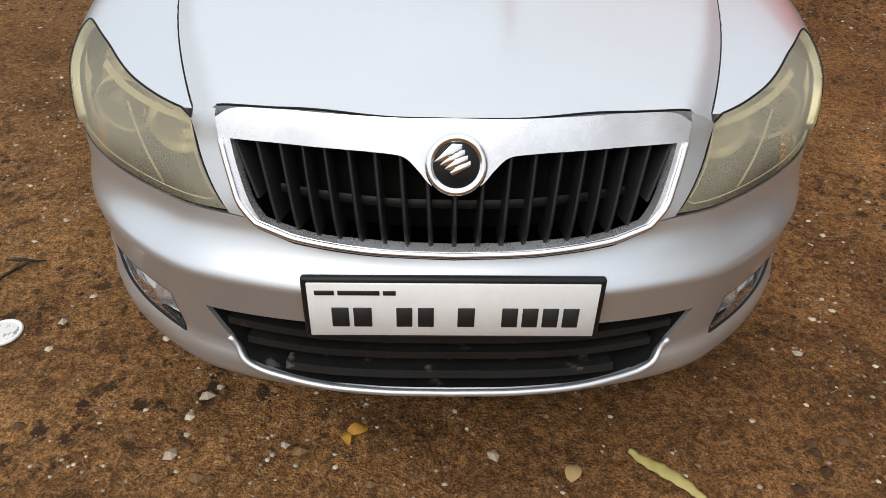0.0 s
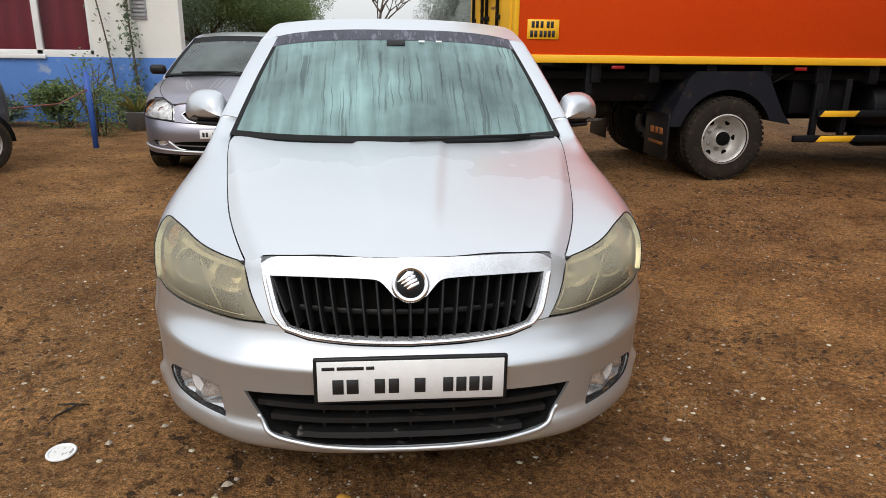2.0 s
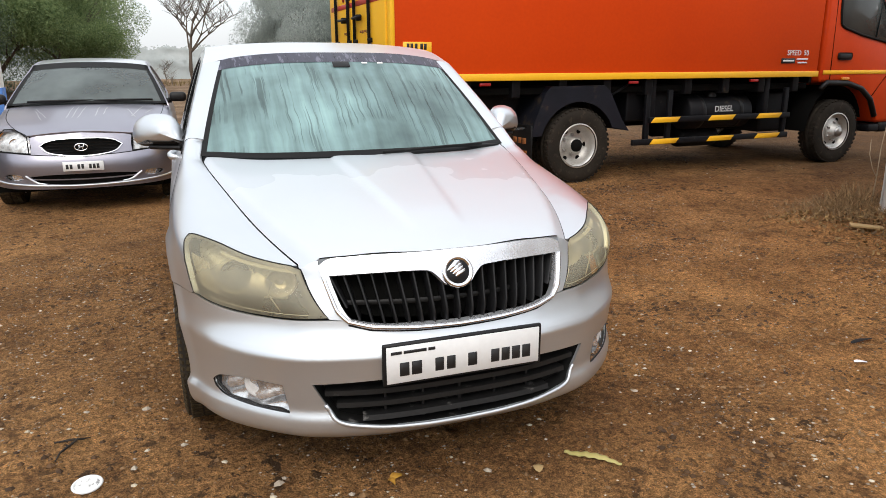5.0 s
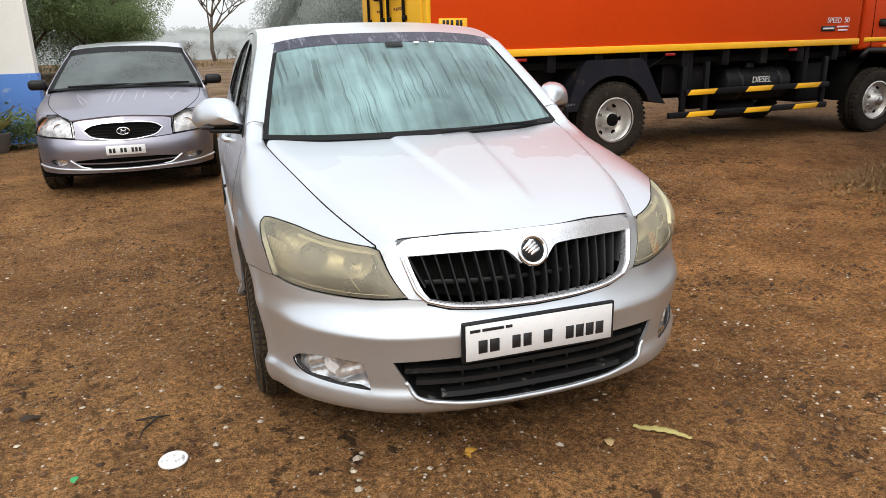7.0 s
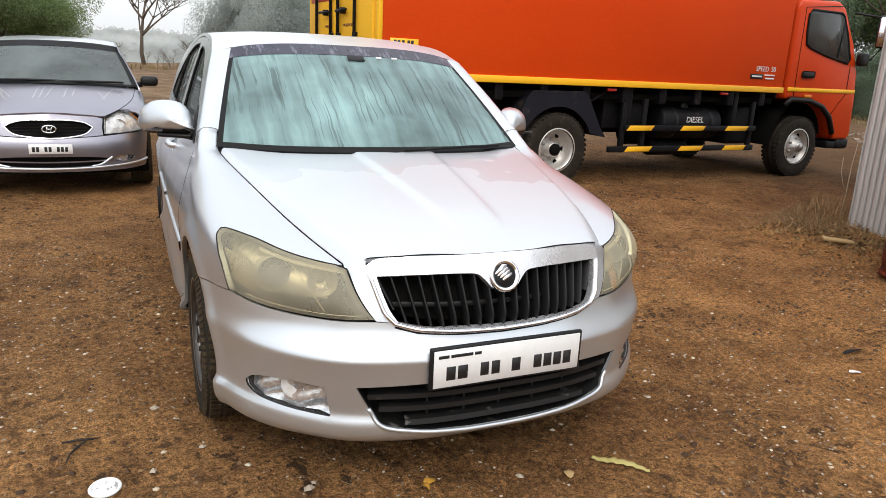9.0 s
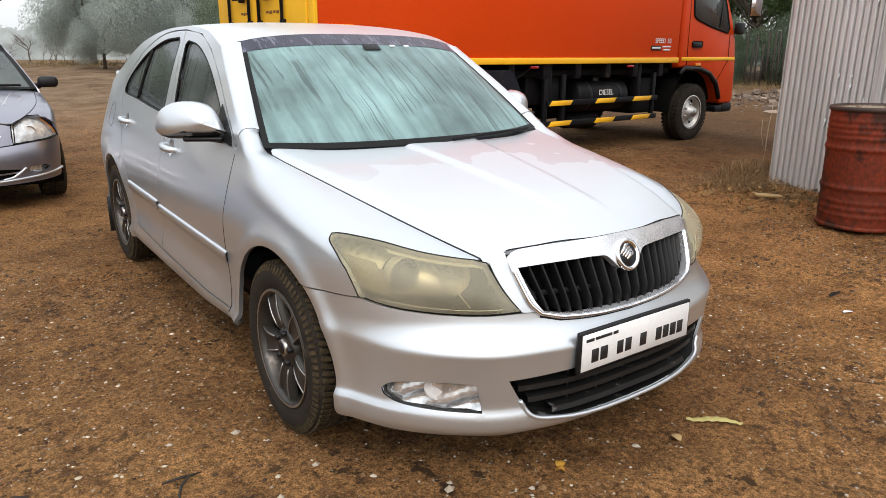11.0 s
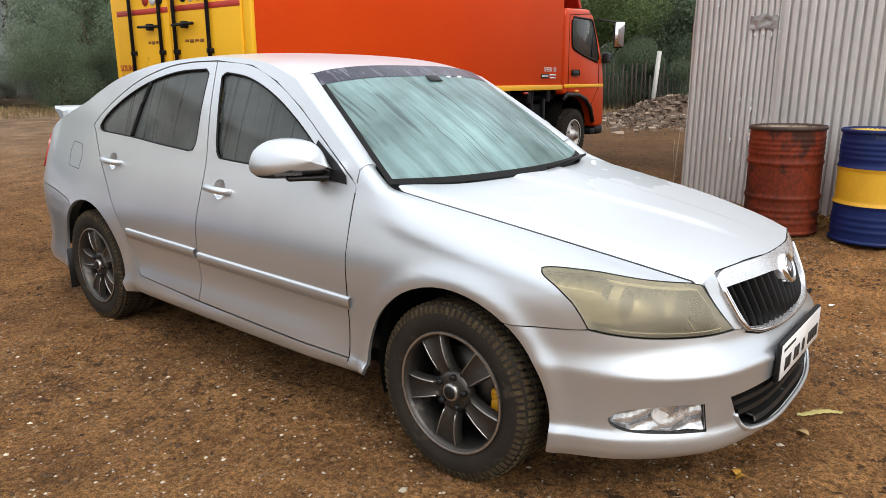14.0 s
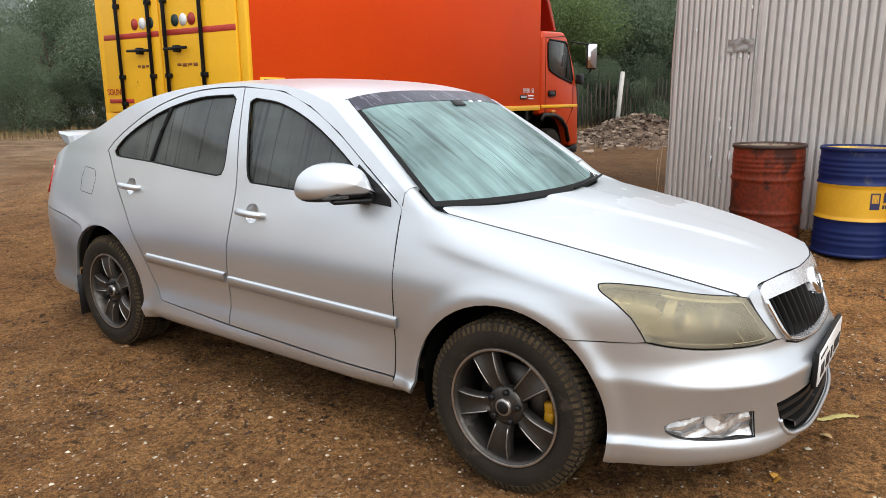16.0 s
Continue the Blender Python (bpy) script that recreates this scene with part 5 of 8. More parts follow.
speck = eramp(e_grit.outputs["Distance"], [(0.10, (1, 1, 1)), (0.17, (0, 0, 0))])
sel = eramp(e_grit.outputs["Color"], [(0.80, (0, 0, 0)), (0.82, (1, 1, 1))])
both_sel = emix(1.0, speck, sel, "MULTIPLY")
col = emix(both_sel, col, (0.42, 0.36, 0.27))
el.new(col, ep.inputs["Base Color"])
ep.inputs["Roughness"].default_value = 0.95
ep.inputs["Specular IOR Level"].default_value = 0.2
eh = en.new("ShaderNodeMath")
eh.operation = "MULTIPLY_ADD"
eh.inputs[1].default_value = 0.5
el.new(e_fine.outputs["Fac"], eh.inputs[0])
eh2 = en.new("ShaderNodeMath")
eh2.operation = "MULTIPLY_ADD"
eh2.inputs[1].default_value = 0.22
el.new(e_grain.outputs["Fac"], eh2.inputs[0])
el.new(e_mid.outputs["Fac"], eh2.inputs[2])
el.new(eh2.outputs[0], eh.inputs[2])
eb = en.new("ShaderNodeBump")
eb.inputs["Strength"].default_value, eb.inputs["Distance"].default_value = 1.0, 0.085
el.new(eh.outputs[0], eb.inputs["Height"])
el.new(eb.outputs[0], ep.inputs["Normal"])


def axis(lo, hi, step, far):
    mid = list(np.arange(lo, hi + step / 2, step))
    up, down, s = [hi], [lo], step
    while up[-1] < far:
        s *= 1.25
        up.append(up[-1] + s)
        down.append(down[-1] - s)
    return down[:0:-1] + mid + up[1:]


gx, gy = axis(-3.4, 4.8, 0.022, 900), axis(-0.8, 5.2, 0.022, 900)
gv = [(x, y, ground_z(x, y)) for y in gy for x in gx]
w = len(gx)
gf = [(i * w + j, i * w + j + 1, (i + 1) * w + j + 1, (i + 1) * w + j) for i in range(len(gy) - 1) for j in range(w - 1)]
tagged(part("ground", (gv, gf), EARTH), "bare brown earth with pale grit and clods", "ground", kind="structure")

# ---------------------------------------------------------------- lorry
ORANGE = surf("orange_box_paint", (0.65, 0.060, 0.003), (0.59, 0.051, 0.003), rough=0.6, spec=0.12, scale=0.8, fine=30, rvar=0.06)
YELLOW = surf("yellow_paint", (0.93, 0.50, 0.015), (0.86, 0.45, 0.012), rough=0.45, scale=2, wear=(0.35, 0.16, 0.02), wear_at=0.69, wear_scale=5)
RED = surf("red_paint", (0.42, 0.03, 0.015), rough=0.5)
STEELBLACK = surf("black_chassis_paint", (0.007, 0.007, 0.009), (0.004, 0.004, 0.005), rough=0.55, spec=0.2, wear=(0.035, 0.028, 0.02), wear_at=0.64, wear_scale=4)
RIMSTEEL = surf("silver_wheel_paint", (0.62, 0.61, 0.58), (0.48, 0.46, 0.42), rough=0.4, metal=0.5, wear=(0.2, 0.15, 0.1), wear_at=0.66, wear_scale=9)
GREEN = surf("dark_green_dot", (0.01, 0.03, 0.03), rough=0.5)
lorry = thing("orange_box_lorry", "orange box lorry with yellow rear doors and black chassis", "lorry", m=pose(1.184, 4.602, 0.0, 0, 0, 3.0))
cargo = part("cargo_box", box((-0.06, 0.004, 1.19), (5.47, 2.13, 3.45), 0.02), ORANGE, lorry, "orange sheet-metal cargo box")
part("skirt_stripe", box((-0.05, -0.012, 1.175), (5.475, 0.03, 1.245), 0.006), YELLOW, cargo)
part("rear_frame", join(box((-0.09, -0.004, 1.17), (-0.045, 0.10, 3.45), 0.01), box((-0.09, 2.05, 1.17), (-0.045, 2.15, 3.45), 0.01), box((-0.092, -0.002, 1.10), (-0.04, 2.15, 1.235), 0.01)), YELLOW, cargo)
for v0, v1 in ((0.10, 1.13), (1.14, 2.05)):
    dr = part("rear_door", box((-0.105, v0 + 0.005, 1.24), (-0.055, v1 - 0.005, 3.40), 0.008), YELLOW, cargo)
    part("red_band", box((-0.108, v0 + 0.01, 1.920), (-0.100, v1 - 0.03, 1.970), 0.001, 1), RED, dr)
for v, hv in ((0.53, None), (1.03, 0.87), (1.26, 1.42), (1.75, None)):
    rod = part("lock_rod", tube([(-0.13, v, 1.19), (-0.13, v, 3.40)], 0.017, 8), STEELBLACK, cargo)
    for z in (1.3, 1.55, 2.2, 2.9):
        part("rod_bracket", box((-0.14, v - 0.035, z), (-0.10, v + 0.035, z + 0.04), 0.006), STEELBLACK, rod)
    if hv:
        part("lock_handle", join(tube([(-0.15, v, 1.80), (-0.155, v + 2 * (hv - v), 1.805)], 0.014, 6), box((-0.16, hv - 0.03, 1.77), (-0.105, hv + 0.03, 1.83), 0.008)), STEELBLACK, rod)
for vs, cols in (((1.50, 1.38, 1.265), (RED, WHITE, GREEN)), ((0.90, 0.785, 0.67), (GREEN, WHITE, RED))):
    for v, c in zip(vs, cols):
        part("door_dot", moved(lathe([(0.052, 0.0), (0.052, 0.004), (0, 0.004)], 28), Matrix.Translation((-0.106, v, 2.045)) @ Matrix.Rotation(radians(-90), 4, "Y")), c, cargo)
for v0, v1, z in ((1.62, 2.02, 1.345),):
    part("red_band", box((-0.110, v0, z - 0.02), (-0.104, v1, z + 0.02), 0.001, 1), RED, cargo)
facing_back = Matrix.Rotation(radians(-90), 4, "Z") @ Matrix.Rotation(radians(90), 4, "X")
text("door_writing", "SOUND", 0.085, RED, cargo, Matrix.Translation((-0.110, 1.90, 1.43)) @ facing_back)
for v, wd in ((1.40, 0.24), (0.78, 0.30)):
    for k in range(4):
        part("writing_bar", box((-0.1085, v - wd / 2 + k * wd / 4, 1.645 + 0.008 * (k % 2)), (-0.104, v - wd / 2 + (k + 0.75) * wd / 4, 1.675), 0.001, 1), surf("brown_writing", (0.22, 0.07, 0.01), rough=0.6), cargo)
side_plate = part("side_number_plate", box((0.03, -0.006, 1.375), (0.315, 0.006, 1.54), 0.002, 1), YELLOW, cargo)
for z, spans in ((1.47, ((0.065, 0.135), (0.145, 0.175), (0.20, 0.28))), (1.392, ((0.055, 0.125), (0.14, 0.29)))):
    for a, b in spans:
        for k in range(max(1, int((b - a) / 0.035))):
            part("plate_bar", box((a + k * 0.037, -0.009, z), (a + k * 0.037 + 0.027, -0.005, z + 0.055), 0.001, 1), INK, side_plate)
facing_side = Matrix.Rotation(radians(90), 4, "X")
text("speed_word", "SPEED", 0.085, WHITE, cargo, Matrix.Translation((5.035, -0.001, 1.455)) @ facing_side)
text("speed_figure", "50", 0.085, WHITE, cargo, Matrix.Translation((5.235, -0.001, 1.455)) @ facing_side)
part("writing_bar", box((4.84, -0.004, 1.335), (5.06, 0.008, 1.395), 0.001, 1), INK, cargo)
for x0, x1, z in ((5.09, 5.27, 1.375), (5.11, 5.26, 1.335), (4.86, 5.04, 1.357)):
    part("writing_bar", box((x0, -0.006, z), (x1, 0.008, z + 0.018), 0.001, 1), WHITE, cargo)
chassis = part("chassis", box((0.25, 0.55, 0.80), (6.6, 0.68, 1.02), 0.01), STEELBLACK, lorry)
part("chassis_rail", box((0.25, 1.45, 0.80), (6.6, 1.58, 1.02), 0.01), STEELBLACK, chassis)
# near-black floor and bulk, added to block light under the cargo box
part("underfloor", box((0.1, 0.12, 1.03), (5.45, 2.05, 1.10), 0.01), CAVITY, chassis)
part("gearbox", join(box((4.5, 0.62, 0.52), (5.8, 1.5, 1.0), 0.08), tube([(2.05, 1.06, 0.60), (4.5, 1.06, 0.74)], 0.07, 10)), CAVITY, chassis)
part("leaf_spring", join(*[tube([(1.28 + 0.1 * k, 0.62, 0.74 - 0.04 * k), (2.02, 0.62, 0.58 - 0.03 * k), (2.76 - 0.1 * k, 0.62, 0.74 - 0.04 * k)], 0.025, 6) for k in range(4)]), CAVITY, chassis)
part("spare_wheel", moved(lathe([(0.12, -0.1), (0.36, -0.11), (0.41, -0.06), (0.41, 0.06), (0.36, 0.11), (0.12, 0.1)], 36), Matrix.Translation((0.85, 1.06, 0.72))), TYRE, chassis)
# unseen block on the far side, added to darken the underside
part("far_shade_block", box((2.75, 1.45, 0.52), (4.9, 2.05, 1.04), 0.06), CAVITY, chassis)
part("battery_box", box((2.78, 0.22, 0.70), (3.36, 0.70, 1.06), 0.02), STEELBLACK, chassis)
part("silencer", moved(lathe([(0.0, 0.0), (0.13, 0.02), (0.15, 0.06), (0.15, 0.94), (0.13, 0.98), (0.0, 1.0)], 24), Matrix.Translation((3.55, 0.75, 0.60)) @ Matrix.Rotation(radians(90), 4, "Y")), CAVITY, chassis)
for u in np.arange(0.1, 5.4, 0.56):
    part("cross_member", box((u, 0.06, 1.0), (u + 0.10, 2.08, 1.18), 0.01), STEELBLACK, chassis)
part("rear_guard", box((0.0, 0.1, 0.62), (0.10, 2.05, 0.74), 0.02), STEELBLACK, lorry)
part("guard_bracket", join(box((0.02, 0.5, 0.66), (0.10, 0.58, 1.1), 0.01), box((0.02, 1.5, 0.66), (0.10, 1.58, 1.1), 0.01)), STEELBLACK, lorry)
part("rear_axle", join(tube([(2.02, 0.3, 0.47), (2.02, 1.85, 0.47)], 0.09, 12), moved(lathe([(0.0, -0.2), (0.17, -0.12), (0.2, 0.0), (0.17, 0.12), (0.0, 0.2)], 20), Matrix.Translation((2.02, 1.06, 0.47)) @ Matrix.Rotation(radians(90), 4, "Y"))), STEELBLACK, chassis)
for u in (0.62, 3.0, 4.72):
    part("hanger", box((u, 0.08, 0.70), (u + 0.07, 0.2, 1.18), 0.01), STEELBLACK, chassis)
for u in (0.83, 2.63, 4.38):
    part("side_marker", box((u, -0.004, 1.125), (u + 0.12, 0.03, 1.155), 0.006), REDLENS, chassis)
GUARDBLACK = surf("navy_black_mudguard", (0.010, 0.011, 0.018), (0.006, 0.007, 0.011), rough=0.5, spec=0.3, wear=(0.045, 0.034, 0.024), wear_at=0.62, wear_scale=3)
guard_line = [(1.44, 0.60), (1.47, 0.74), (1.60, 1.05), (1.66, 1.11), (2.33, 1.115), (2.40, 1.06), (2.58, 0.74), (2.68, 0.62)]
arch_line = [(2.02 + 0.475 * math.cos(t), 0.475 + 0.475 * math.sin(t)) for t in np.linspace(radians(164), radians(24), 19)]
for v, s in ((0.02, 1), (2.11, -1)):
    rim_a, rim_b = even(guard_line, 36), even(arch_line, 36)
    guard = part("mudguard", join(sheet([[(u, v, z) for u, z in rim_a], [(u, v + s * 0.5, z) for u, z in rim_a]]), sheet([[(u, v, z) for u, z in rim_a], [(u, v, z) for u, z in rim_b], [(u, v + s * 0.03, z) for u, z in rim_b]])), GUARDBLACK, lorry, smooth=False)
    part("mud_flap", box((1.435, min(v, v + s * 0.5), 0.29), (1.455, max(v, v + s * 0.5), 0.72), 0.004), BLACK, guard)
    part("guard_stay", tube([(2.45, v + s * 0.10, 0.98), (2.72, v + s * 0.06, 1.14)], 0.012, 6), STEELBLACK, guard)
    if s > 0:
        for k in range(3):
            part("flap_bar", box((1.430, 0.12 + 0.1 * k, 0.52), (1.436, 0.19 + 0.1 * k, 0.58), 0.001, 1), surf("orange_print", (0.4, 0.14, 0.04), rough=0.6), guard)
        part("flap_bar", box((1.430, 0.10, 0.42), (1.436, 0.42, 0.45), 0.001, 1), bpy.data.materials["brown_writing"], guard)
# side guard rails with yellow flashes
for z, u0 in ((0.725, 2.96), (0.485, 2.74)):
    rail = part("side_rail", box((u0, 0.02, z - 0.035), (5.11, 0.06, z + 0.03), 0.008), STEELBLACK, lorry)
    for u in (2.97, 3.80, 4.55):
        part("yellow_flash", prism([(u, z - 0.03), (u + 0.37, z - 0.03), (u + 0.42, z + 0.028), (u + 0.05, z + 0.028)], 0.006, 0.0008, 1), YELLOW, rail, m=Matrix.Translation((0, 0.012, 0)))
for u in (2.93, 3.24, 5.04):
    part("rail_post", box((u, 0.06, 0.44), (u + 0.06, 0.11, 1.05), 0.008), STEELBLACK, lorry)
tank = part("fuel_tank", moved(lathe([(0.0, 0.0), (0.18, 0.0), (0.195, 0.02), (0.195, 0.94), (0.18, 0.96), (0.0, 0.96)], 36), Matrix.Translation((3.62, 0.30, 0.775)) @ Matrix.Rotation(radians(90), 4, "Y")), STEELBLACK, lorry, "black cylindrical fuel tank")
part("filler_cap", moved(lathe([(0.06, 0.0), (0.06, 0.05), (0.045, 0.07), (0, 0.07)], 20), Matrix.Translation((4.02, 0.24, 0.955))), BLACK, tank)
for u in (3.80, 4.38):
    part("tank_strap", moved(lathe([(0.198, 0.0), (0.201, 0.004), (0.201, 0.046), (0.198, 0.05)], 36), Matrix.Translation((u, 0.30, 0.775)) @ Matrix.Rotation(radians(90), 4, "Y")), BLACK, tank)
text("tank_writing", "DIESEL", 0.098, WHITE, tank, Matrix.Translation((4.11, 0.100, 0.815)) @ facing_side)
part("spare_carrier", box((4.85, 0.25, 0.50), (5.35, 0.9, 1.0), 0.04), STEELBLACK, lorry)
part("air_tank", moved(lathe([(0.0, 0.0), (0.11, 0.01), (0.12, 0.05), (0.12, 0.55), (0.11, 0.59), (0, 0.6)], 24), Matrix.Translation((3.75, 0.50, 0.46)) @ Matrix.Rotation(radians(90), 4, "Y")), STEELBLACK, lorry)
cab_line = [(5.57, 1.10), (5.56, 2.24), (5.62, 2.33), (6.36, 2.36), (6.50, 2.28), (6.80, 1.84), (6.97, 1.48), (7.03, 1.15), (7.07, 0.64), (7.02, 0.57), (6.70, 0.57), (6.63, 0.72), (6.50, 0.90), (6.30, 1.03), (6.05, 1.10), (5.75, 1.11)]
cab = part("cab", moved(prism(cab_line, 2.06, 0.045, 3), Matrix.Translation((0, 0.03, 0))), surf("orange_cab_paint", (0.62, 0.055, 0.005), (0.57, 0.048, 0.005), rough=0.35, spec=0.3), lorry, "orange forward-control cab")
win = [(5.81, 1.80), (5.78, 1.95), (5.77, 2.16), (5.82, 2.215), (6.40, 2.215), (6.46, 2.18), (6.60, 1.95), (6.74, 1.64), (6.70, 1.59), (6.2, 1.68), (5.88, 1.76)]
part("cab_window", moved(prism(win, 0.02, 0.004, 1), Matrix.Translation((0, 0.018, 0))), glass("dark_cab_glass", (0.4, 0.45, 0.45), 0.3, fog=0.12, fog_colour=(0.3, 0.36, 0.34)), cab)
part("window_seal", tube([(u, 0.022, z) for u, z in win + win[:1]], 0.016, 6, False), GASKET, cab)
part("quarter_pillar", tube([(6.50, 0.018, 2.13), (6.46, 0.018, 1.66)], 0.010, 6), GASKET, cab)
part("cab_stripe", box((5.60, 0.022, 1.20), (6.98, 0.034, 1.25), 0.003, 1), YELLOW, cab)
part("door_seam", join(tube([(5.73, 0.028, 1.14), (5.70, 0.028, 2.24), (6.40, 0.028, 2.30)], 0.006, 5), tube([(6.78, 0.028, 1.58), (6.80, 0.028, 1.2), (6.55, 0.028, 0.92)], 0.006, 5)), GASKET, cab)
part("door_handle", moved(box((-0.12, 0.0, -0.045), (0.12, 0.03, 0.045), 0.03, 3), Matrix.Translation((5.94, 0.004, 1.42))), BLACK, cab)
part("wheel_arch_trim", tube([(6.66, 0.03, 0.66), (6.52, 0.02, 0.88), (6.32, 0.02, 1.02), (6.05, 0.02, 1.09), (5.68, 0.02, 1.10), (5.58, 0.02, 1.02)], 0.035, 8), BLACK, cab)
part("indicator", box((5.93, 0.0, 1.125), (6.06, 0.03, 1.165), 0.008), AMBER, cab)
part("arch_liner", sheet([[(5.95 + 0.50 * math.cos(t), v, 0.50 + 0.56 * math.sin(t)) for t in np.linspace(radians(15), radians(180), 14)] for v in (0.06, 0.75)]), CAVITY, cab)
part("cab_step", box((6.62, 0.05, 0.45), (6.82, 0.4, 0.55), 0.02), STEELBLACK, cab)
part("front_bumper", box((6.80, 0.04, 0.44), (7.09, 2.1, 0.585), 0.04), STEELBLACK, cab)
part("wind_deflector", join(moved(prism([(5.60, 2.36), (5.64, 3.05), (5.90, 3.02), (6.10, 2.80), (6.36, 2.38), (6.28, 2.38), (6.04, 2.74), (5.86, 2.93), (5.70, 2.95), (5.68, 2.36)], 0.04, 0.008, 1), Matrix.Translation((0, 0.16, 0))), moved(prism([(5.60, 2.36), (5.64, 3.05), (5.90, 3.02), (6.10, 2.80), (6.36, 2.38), (6.28, 2.38), (6.04, 2.74), (5.86, 2.93), (5.70, 2.95), (5.68, 2.36)], 0.04, 0.008, 1), Matrix.Translation((0, 1.86, 0))), sheet([[(u, v, z) for u, z in ((5.88, 3.03), (6.10, 2.81), (6.37, 2.39))] for v in (0.18, 1.88)])), surf("red_deflector", (0.42, 0.03, 0.012), rough=0.5), cab, smooth=False)
part("cab_gap_panel", box((5.48, 0.12, 1.1), (5.53, 2.05, 2.9), 0.01), STEELBLACK, lorry)
part("air_intake", box((5.485, 0.08, 1.3), (5.55, 0.2, 2.75), 0.02), BLACK, lorry)
arm = part("mirror_arm", tube([(6.90, 0.04, 1.62), (7.05, -0.06, 1.66), (7.10, -0.14, 1.80), (7.10, -0.14, 2.2), (6.72, 0.06, 2.24)], 0.016, 6), BLACK, cab)
part("wing_mirror", moved(box((-0.03, -0.085, -0.21), (0.05, 0.085, 0.21), 0.035, 3), Matrix.Translation((7.10, -0.15, 2.02)) @ Matrix.Rotation(radians(36), 4, "Z")), BLACK, arm)
part("mirror_bracket", moved(box((-0.09, -0.05, -0.09), (0.08, 0.05, 0.08), 0.03, 2), Matrix.Translation((6.95, -0.02, 1.66))), BLACK, arm)
part("mirror_glass", moved(box((-0.036, -0.072, -0.19), (-0.031, 0.072, 0.19), 0.001, 1), Matrix.Translation((7.10, -0.15, 2.02)) @ Matrix.Rotation(radians(36), 4, "Z")), CHROME, arm)


def lorry_wheel(u, v, out, dual):
    at = Matrix.Translation((u, v, 0.485)) @ Matrix.Rotation(radians(90 if out < 0 else -90), 4, "Z")
    r, wd = 0.40, 0.22
    hub = part("wheel", moved(lathe([(0.22, -0.5 * wd), (0.27, -0.55 * wd), (r - 0.05, -0.56 * wd), (r - 0.02, -0.5 * wd), (r - 0.004, -0.42 * wd), (r - 0.004, -0.2 * wd), (r - 0.016, -0.19 * wd), (r - 0.016, -0.14 * wd), (r, -0.13 * wd), (r, 0.13 * wd), (r - 0.016, 0.14 * wd), (r - 0.004, 0.2 * wd), (r - 0.004, 0.42 * wd), (r - 0.02, 0.5 * wd), (0.27, 0.55 * wd), (0.22, 0.5 * wd)], 56), Matrix.Rotation(radians(90), 4, "Y")), TYRE, lorry, "dusty lorry tyre", m=at)
    lug = [moved(box((o * wd - 0.04, -0.016, 0), (o * wd + 0.04, 0.016, 0.016), 0.003, 1), Matrix.Rotation(2 * math.pi * (k + (0.5 if o > 0 else 0)) / 44, 4, "X") @ Matrix.Translation((0, 0, r - 0.018))) for k in range(44) for o in (-0.36, 0.36)]
    tagged(part("tread_block", join(*lug), TYRE, hub, smooth=False), kind="stuff")
    dish = -0.5 * wd
    prof = [(0.225, dish - 0.012), (0.238, dish - 0.014), (0.238, dish), (0.215, dish + 0.01), (0.205, dish + 0.05)]
    prof += [(0.17, dish + (0.13 if dual else 0.07)), (0.09, dish + (0.14 if dual else 0.02)), (0.08, dish + (0.05 if dual else -0.02)), (0.055, dish + (0.03 if dual else -0.05)), (0, dish + (0.03 if dual else -0.05))]
    rm = part("rim", moved([(x, y, -z) for x, y, z in lathe(prof, 48)[0]] and (lathe(prof, 48)), Matrix.Rotation(radians(90), 4, "Y")), RIMSTEEL, hub, "silver-painted steel rim")
    part("hub_cap", moved(lathe([(0.068, 0.0), (0.066, 0.03), (0.045, 0.05), (0.0, 0.052)], 24), Matrix.Translation((dish + (0.05 if dual else -0.02), 0, 0)) @ Matrix.Rotation(radians(-90), 4, "Y")), CAVITY if dual else ALLOYLIP, rm)
    for k in range(6):
        a = 2 * math.pi * k / 6
        part("wheel_bolt", moved(lathe([(0.016, 0), (0.016, 0.03), (0, 0.03)], 6), Matrix.Rotation(a, 4, "X") @ Matrix.Translation((dish + (0.135 if dual else 0.04), 0, 0.112)) @ Matrix.Rotation(radians(-90), 4, "Y")), ALLOYLIP, rm)
    for k in range(6):
        a = 2 * math.pi * (k + 0.5) / 6
        # flat near-black discs stand in for shaded hand holes
        part("hand_hole", moved(lathe([(0.026, 0), (0.026, 0.004), (0, 0.004)], 14), Matrix.Rotation(a, 4, "X") @ Matrix.Translation((dish + (0.127 if dual else 0.065), 0, 0.165)) @ Matrix.Rotation(radians(-90), 4, "Y")), CAVITY, rm)


for v, o in ((0.13, -1), (2.0, 1)):
    lorry_wheel(2.02, v, o, True)
    lorry_wheel(2.02, v - o * 0.26, o, True)
    lorry_wheel(5.95, v, o, False)

# ---------------------------------------------------------------- drums and corrugated shed
RUST = surf("rust_red_drum", (0.25, 0.036, 0.011), (0.075, 0.016, 0.008), rough=0.6, spec=0.22, scale=1.3, fine=40, bump=0.15, stretch=(1, 1, 0.75), wear=(0.045, 0.014, 0.008), wear_at=0.51, wear_scale=2.4)
DRUMBLUE = surf("blue_drum_paint", (0.005, 0.018, 0.105), (0.004, 0.013, 0.075), rough=0.5, spec=0.3, wear=(0.05, 0.06, 0.09), wear_at=0.66, wear_scale=5)
DRUMYELLOW = surf("yellow_drum_paint", (0.72, 0.40, 0.02), (0.64, 0.34, 0.02), rough=0.45, wear=(0.45, 0.22, 0.03), wear_at=0.68, wear_scale=5)
